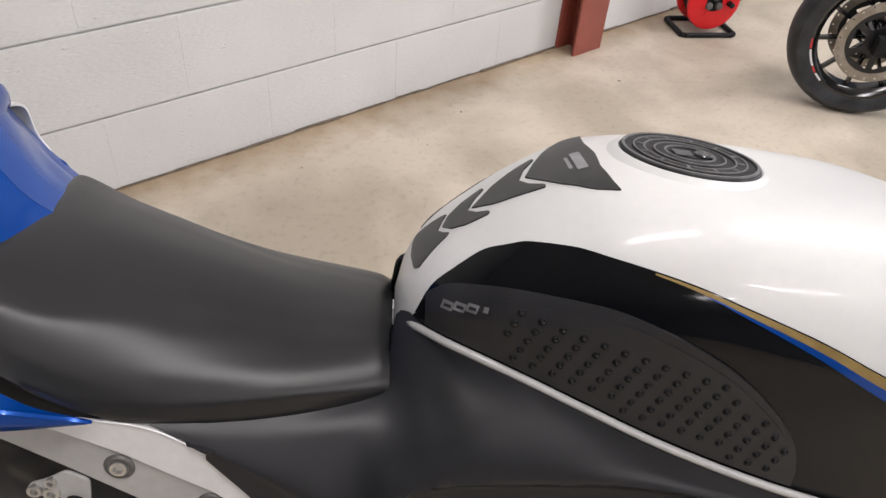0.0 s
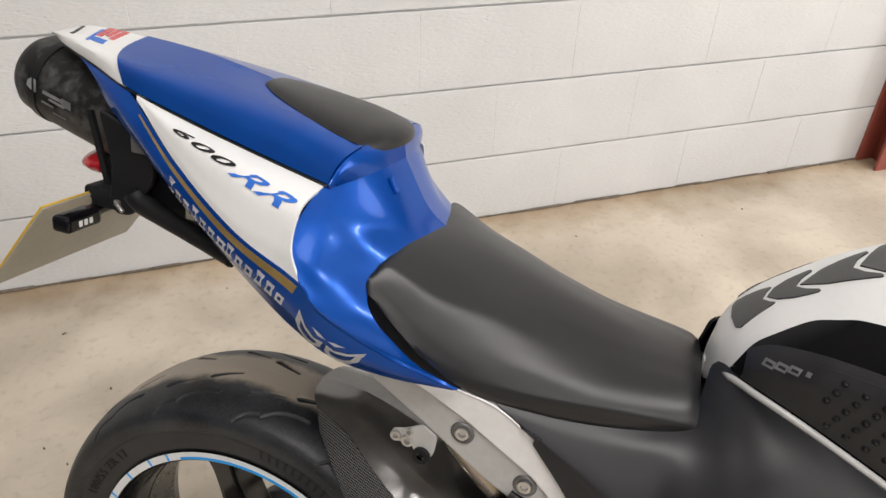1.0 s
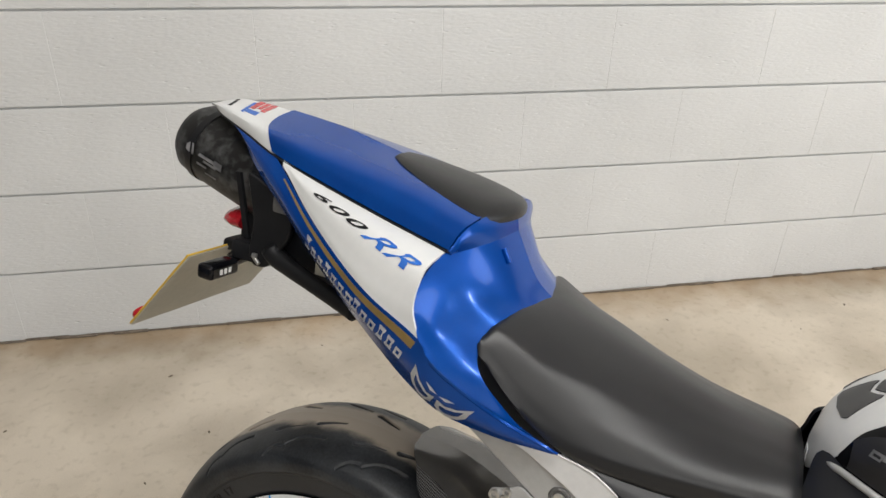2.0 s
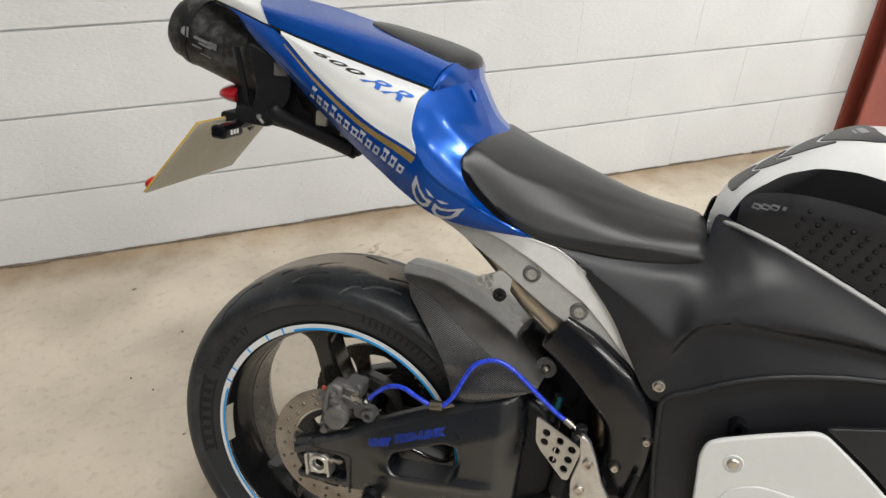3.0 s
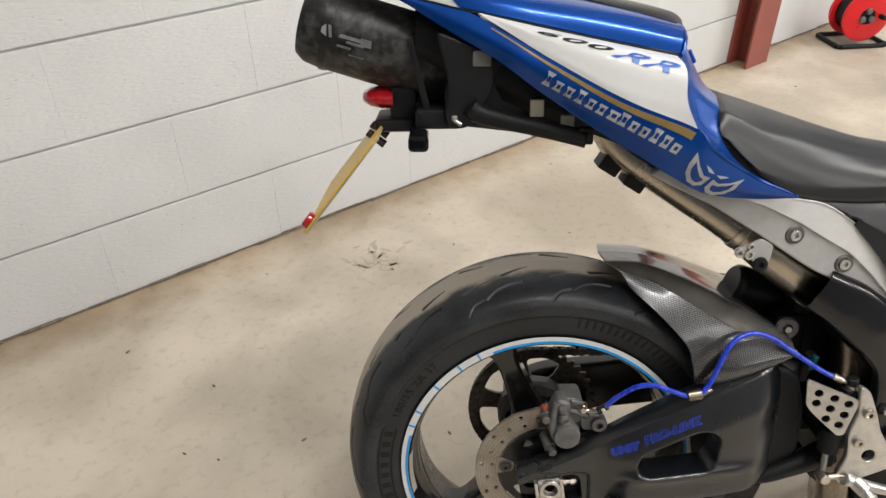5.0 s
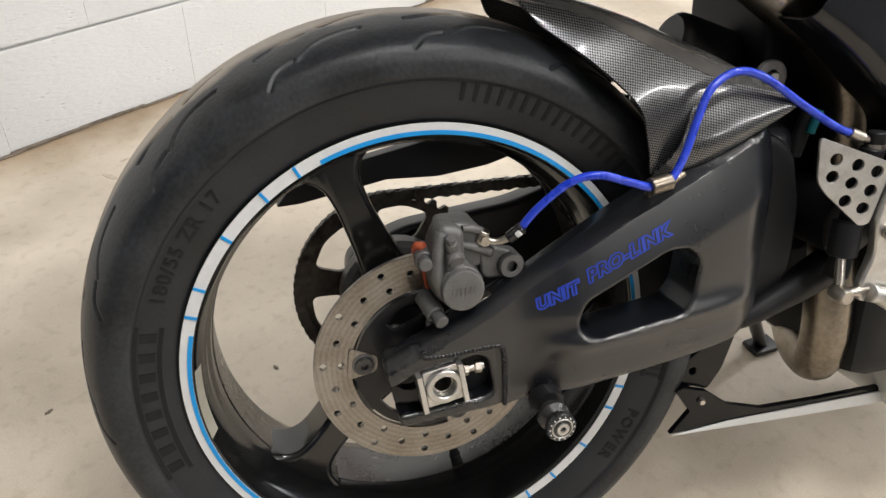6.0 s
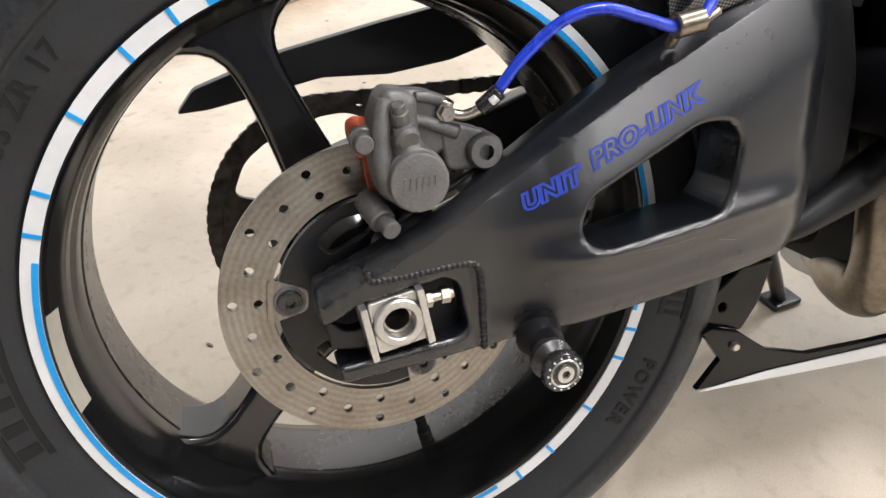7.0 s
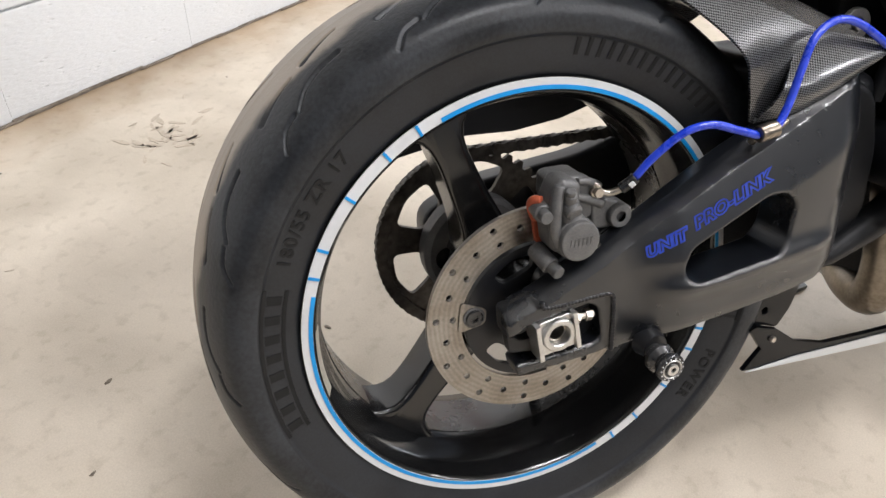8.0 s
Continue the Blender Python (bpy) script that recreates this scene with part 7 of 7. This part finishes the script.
part("stand_bracket", plate(rounded([(0.277, -0.092), (0.279, -0.066), (0.318, -0.036), (0.350, -0.034), (0.338, -0.075), (0.322, -0.100), (0.300, -0.092)], 0.005), -0.088, -0.070, [ring_of(0.004, 12, 0.300, -0.072)], 0.002, 2), M_GLOSS, belly, "black bracket below the swingarm")
part("linkage", join(box(0.300, 0.440, -0.050, 0.050, -0.050, 0.000, 0.012, 2), rod((0.292, -0.075, -0.016), (0.292, 0.06, -0.016), 0.014, 20)), M_BLACK, bike, "black suspension linkage")
inv = BIKE.inverted()
foot_w, knee_w = inv @ Vector((0.640, 0.452, 0.006)), Vector((0.520, 0.130, -0.090))
stand = part("side_stand", sweep(np.array([knee_w, (knee_w * 0.55 + foot_w * 0.45) + Vector((0, 0, 0.004)), foot_w]), (0.013, 0.011, 0.010), 14), M_BLACK, bike, "black steel side stand")
pad_m = inv @ Matrix.Translation((0.640, 0.452, 0.0055)) @ Matrix.Rotation(radians(-30), 4, "Z")
part("stand_foot", turned(box(-0.026, 0.026, -0.018, 0.018, -0.005, 0.005, 0.003), pad_m), M_BLACK, stand)
# forks and front wheel, which carry the bike ahead of the walk
fork = part("front_wheel", lathe([(0.225, -0.045), (0.260, -0.058), (0.285, -0.055), (0.300, -0.030), (0.304, 0.0), (0.300, 0.030), (0.285, 0.055), (0.260, 0.058), (0.225, 0.045), (0.205, 0.030), (0.205, -0.030)], 80, (1.375, 0, -0.005), closed=True), M_RUBBER, bike, "black front tyre and wheel")
part("front_hub", join(lathe([(0, -0.06), (0.04, -0.06), (0.04, 0.06), (0, 0.06)], 24, (1.375, 0, -0.005)), *[plate([(1.375 + 0.03 * math.cos(a + .5), -0.005 + 0.03 * math.sin(a + .5)), (1.375 + 0.21 * math.cos(a + .08), -0.005 + 0.21 * math.sin(a + .08)), (1.375 + 0.21 * math.cos(a - .08), -0.005 + 0.21 * math.sin(a - .08)), (1.375 + 0.03 * math.cos(a - .5), -0.005 + 0.03 * math.sin(a - .5))], -0.015, 0.015) for a in (0.3, 2.39, 4.49)]), M_RIM, fork)
for y in (-0.105, 0.105):
    part("fork_leg", rod((1.372, y, -0.02), (1.130, y, 0.560), 0.026, 20), M_ALLOY, fork)


# ---- things by the wall ----
reel = thing("cable_reel", "red and black cable reel on a tubular stand", "cable reel", Matrix.Translation((3.330, 1.800, 0.0)) @ Matrix.Rotation(radians(-31), 4, "Z"))
for y in (-0.066, 0.050):
    part("flange", turned(lathe([(0.040, -0.008), (0.118, -0.008), (0.124, -0.004), (0.124, 0.008), (0.118, 0.012), (0.112, 0.004), (0.046, 0.004), (0.040, 0.008)], 56, (0, 0, 0), closed=True), Matrix.Translation((0, y, 0.150))), M_REEL, reel, "bright red plastic flange")
part("drum", lathe([(0.0, -0.070), (0.052, -0.070), (0.056, -0.062), (0.078, -0.055), (0.098, -0.050), (0.098, 0.044), (0.078, 0.046), (0.0, 0.046)], 48, (0, 0, 0.150)), M_DARK, reel, "black cable wound on the drum")
for k in range(3):
    a = radians(90 + 120 * k)
    part("socket", turned(lathe([(0, -0.084), (0.014, -0.084), (0.017, -0.080), (0.017, -0.070), (0, -0.070)], 20), Matrix.Translation((0.028 * math.cos(a), 0, 0.150 + 0.028 * math.sin(a)))), M_CALIPER, reel)
stand_path = arr((-0.115, -0.105, 0.012), (0.115, -0.105, 0.012), (0.130, -0.095, 0.012), (0.130, 0.085, 0.012), (0.115, 0.095, 0.012), (-0.115, 0.095, 0.012), (-0.130, 0.085, 0.012), (-0.130, -0.095, 0.012), (-0.115, -0.105, 0.012))
stand_bm = bmesh.new()
for a, b in zip(stand_path, stand_path[1:]):
    stand_bm = join(stand_bm, rod(a, b, 0.0115, 12))
part("stand", stand_bm, M_DARK, reel, "black tubular stand")
part("yoke", join(rod((0.0, 0.095, 0.014), (0.0, 0.080, 0.150), 0.010, 12), rod((0.0, 0.085, 0.150), (0.0, -0.070, 0.150), 0.012, 12)), M_DARK, reel)
part("crank", rod((0.070, -0.070, 0.150), (0.070, -0.110, 0.150), 0.012, 14), M_DARK, reel)
part("plug_cap", rod((0.150, 0.02, 0.145), (0.110, 0.02, 0.150), 0.024, 16), M_DARK, reel)
solid("cable", sweep(arr((3.44, 1.86, 0.006), (3.60, 1.93, 0.006), (3.85, 1.90, 0.006), (4.20, 1.95, 0.006)), 0.0045, 8), M_DARK, "black cable lying on the floor beside the reel", "cable")

other = thing("parked_motorcycle", "front wheel and forks of another parked motorcycle", "motorcycle", Matrix.Translation((3.150, 0.995, 0.302)) @ Matrix.Rotation(radians(-52), 4, "Z"))
o_wheel = part("front_tyre", lathe([(0.228, -0.046), (0.250, -0.056), (0.275, -0.058), (0.290, -0.045), (0.300, -0.020), (0.302, 0.0), (0.300, 0.020), (0.290, 0.045), (0.275, 0.058), (0.250, 0.056), (0.228, 0.046)], 96), M_RUBBER, other, "black front tyre")
part("rim", lathe([(0.232, -0.048), (0.222, -0.048), (0.212, -0.036), (0.200, -0.028), (0.198, 0.028), (0.212, 0.036), (0.222, 0.048), (0.232, 0.048), (0.232, 0.044), (0.208, 0.0), (0.232, -0.044)], 96, closed=True), M_RIM, o_wheel)
for k in range(10):
    a = radians(36 * k + 10)
    part("spoke", plate([(0.035 * math.cos(a - .18), 0.035 * math.sin(a - .18)), (0.202 * math.cos(a - .035), 0.202 * math.sin(a - .035)), (0.202 * math.cos(a + .035), 0.202 * math.sin(a + .035)), (0.035 * math.cos(a + .18), 0.035 * math.sin(a + .18))], -0.012, 0.012, [], 0.003, 1), M_RIM, o_wheel)
part("hub", lathe([(0, -0.060), (0.026, -0.060), (0.030, -0.052), (0.045, -0.045), (0.045, 0.045), (0.030, 0.060), (0, 0.060)], 32), M_RIM, o_wheel)
for y in (-0.066, 0.066):
    part("brake_disc", turned(plate(ring_of(0.150, 72), -0.0022, 0.0022, [ring_of(0.118, 60)] + [ring_of(0.0035, 8, 0.140 * math.cos(k * 0.262), 0.140 * math.sin(k * 0.262)) for k in range(24)]), Matrix.Translation((0, y, 0))), M_DISC, o_wheel)
    part("disc_carrier", turned(plate(ring_of(0.119, 48), -0.0018, 0.0018, [rounded([(0.06 * math.cos(a - .35), 0.06 * math.sin(a - .35)), (0.106 * math.cos(a - .42), 0.106 * math.sin(a - .42)), (0.106 * math.cos(a + .42), 0.106 * math.sin(a + .42)), (0.06 * math.cos(a + .35), 0.06 * math.sin(a + .35))], 0.01) for a in (k * 2 * math.pi / 6 for k in range(6))]), Matrix.Translation((0, y, 0))), M_BLACK, o_wheel)
for a0, a1, mat_ in ((186, 196, M_RED), (197, 214, M_TAPE_W), (215, 222, M_RED), (223, 232, M_TAPE_W)):
    part("rim_sticker", ring_strip(0.2235, 0.2305, -0.0490, a0, a1, 12), mat_, o_wheel)
for y in (-0.100, 0.100):
    part("fork_leg", rod((0.012, y, -0.030), (0.30, y, 0.640), 0.027, 20), M_DARK, other)
part("axle_clamp", join(rod((0, -0.125, 0), (0, 0.125, 0), 0.014, 18), box(-0.030, 0.034, -0.124, -0.078, -0.036, 0.036, 0.008)), M_DARK, other)

# ---- scuffs and crumbs on the floor ----
rng = random.Random(11)
scuff = bmesh.new()
for k in range(46):
    cx, cy = (0.345 + rng.gauss(0, 0.055), 1.715 + rng.gauss(0, 0.060)) if k < 34 else (rng.uniform(-0.6, 2.6), rng.uniform(0.3, 1.95))
    r, a0 = rng.uniform(0.004, 0.015), rng.uniform(0, 3.1)
    ring = [(cx + math.cos(a0) * u * r * 1.9 - math.sin(a0) * v * r * 0.55, cy + math.sin(a0) * u * r * 1.9 + math.cos(a0) * v * r * 0.55) for u, v in ((math.cos(q) * rng.uniform(0.5, 1.1), math.sin(q) * rng.uniform(0.5, 1.1)) for q in (2 * math.pi * j / 9 for j in range(9)))]
    top = [scuff.verts.new((x, y, 0.0010)) for x, y in ring]
    foot = [scuff.verts.new((x, y, 0.0002)) for x, y in ring]
    scuff.faces.new(top)
    for j in range(9):
        scuff.faces.new((foot[j], foot[(j + 1) % 9], top[(j + 1) % 9], top[j]))
bmesh.ops.recalc_face_normals(scuff, faces=scuff.faces)
M_SCUFF = surface("dried_mud_scuff", (0.42, 0.355, 0.28), (0.50, 0.435, 0.35), 0.8, scale=90, fine=600, bump=0.3)
solid("floor_scuff", scuff, M_SCUFF, "scatter of dried brown mud scuffs on the floor", "scuff", "stuff")
crumbs = bmesh.new()
for x, y in [(-0.404, 1.363), (-0.176, 1.234), (-0.286, 1.122), (0.90, 1.45), (1.35, 1.30), (1.6, 1.7)] + [(rng.uniform(-1.2, 3.0), rng.uniform(0.1, 2.0)) for _ in range(40)]:
    c = bmesh.new()
    bmesh.ops.create_icosphere(c, subdivisions=1, radius=rng.uniform(0.0015, 0.0042))
    for v in c.verts:
        v.co *= rng.uniform(0.7, 1.2)
    crumbs = join(crumbs, turned(c, Matrix.Translation((x, y, 0.0012)) @ Matrix.Rotation(rng.uniform(0, 3), 4, "Z") @ Matrix.Diagonal((1.9, 0.9, 0.45, 1))))
solid("floor_crumbs", crumbs, M_DIRT, "dark crumbs of grit on the floor", "grit", "stuff")


# ---- blocks of the wall, one by one ----
def block_of(name, height):
    """A laid block: long edges eased where the bed joints are, ends almost closed by the paint."""
    bm = box(0.0, BLOCK, -0.0060, 0.0048, 0.0032, height - 0.0032)
    ends = [e for e in bm.edges if abs(e.verts[0].co.z - e.verts[1].co.z) > 0.1 and e.verts[0].co.y < 0]
    bmesh.ops.bevel(bm, geom=ends, offset=0.0010, segments=1, affect="EDGES")
    long_edges = [e for e in bm.edges if abs(e.verts[0].co.x - e.verts[1].co.x) > 0.1 and e.verts[0].co.y < 0]
    top = [e for e in long_edges if e.verts[0].co.z > height / 2]
    bmesh.ops.bevel(bm, geom=[e for e in long_edges if e not in top], offset=0.0026, segments=2, affect="EDGES", profile=0.5)
    top = [e for e in bm.edges if abs(e.verts[0].co.x - e.verts[1].co.x) > 0.1 and min(v.co.z for v in e.verts) > height / 2 and max(v.co.y for v in e.verts) < 0]
    bmesh.ops.bevel(bm, geom=top, offset=0.0085, segments=3, affect="EDGES", profile=0.5)
    return mesh_of(name, bm, M_BLOCK, 5.0)


meshes = (block_of("block", FIRST), block_of("block", COURSE))
rng = random.Random(7)
for course in range(9):
    z0 = 0.0 if course == 0 else FIRST + (course - 1) * COURSE
    shift = 0.0 if course % 2 == 0 else BLOCK / 2
    for k in range(-9, 10):
        x0 = 1.193 + shift + k * BLOCK
        if x0 < WEST or x0 + BLOCK > EAST:
            continue
        ob = new("block", meshes[0 if course == 0 else 1])
        ob.parent = wall
        ob.location = (x0, WALL_Y + 0.002 + rng.uniform(-0.0002, 0.0002), z0)
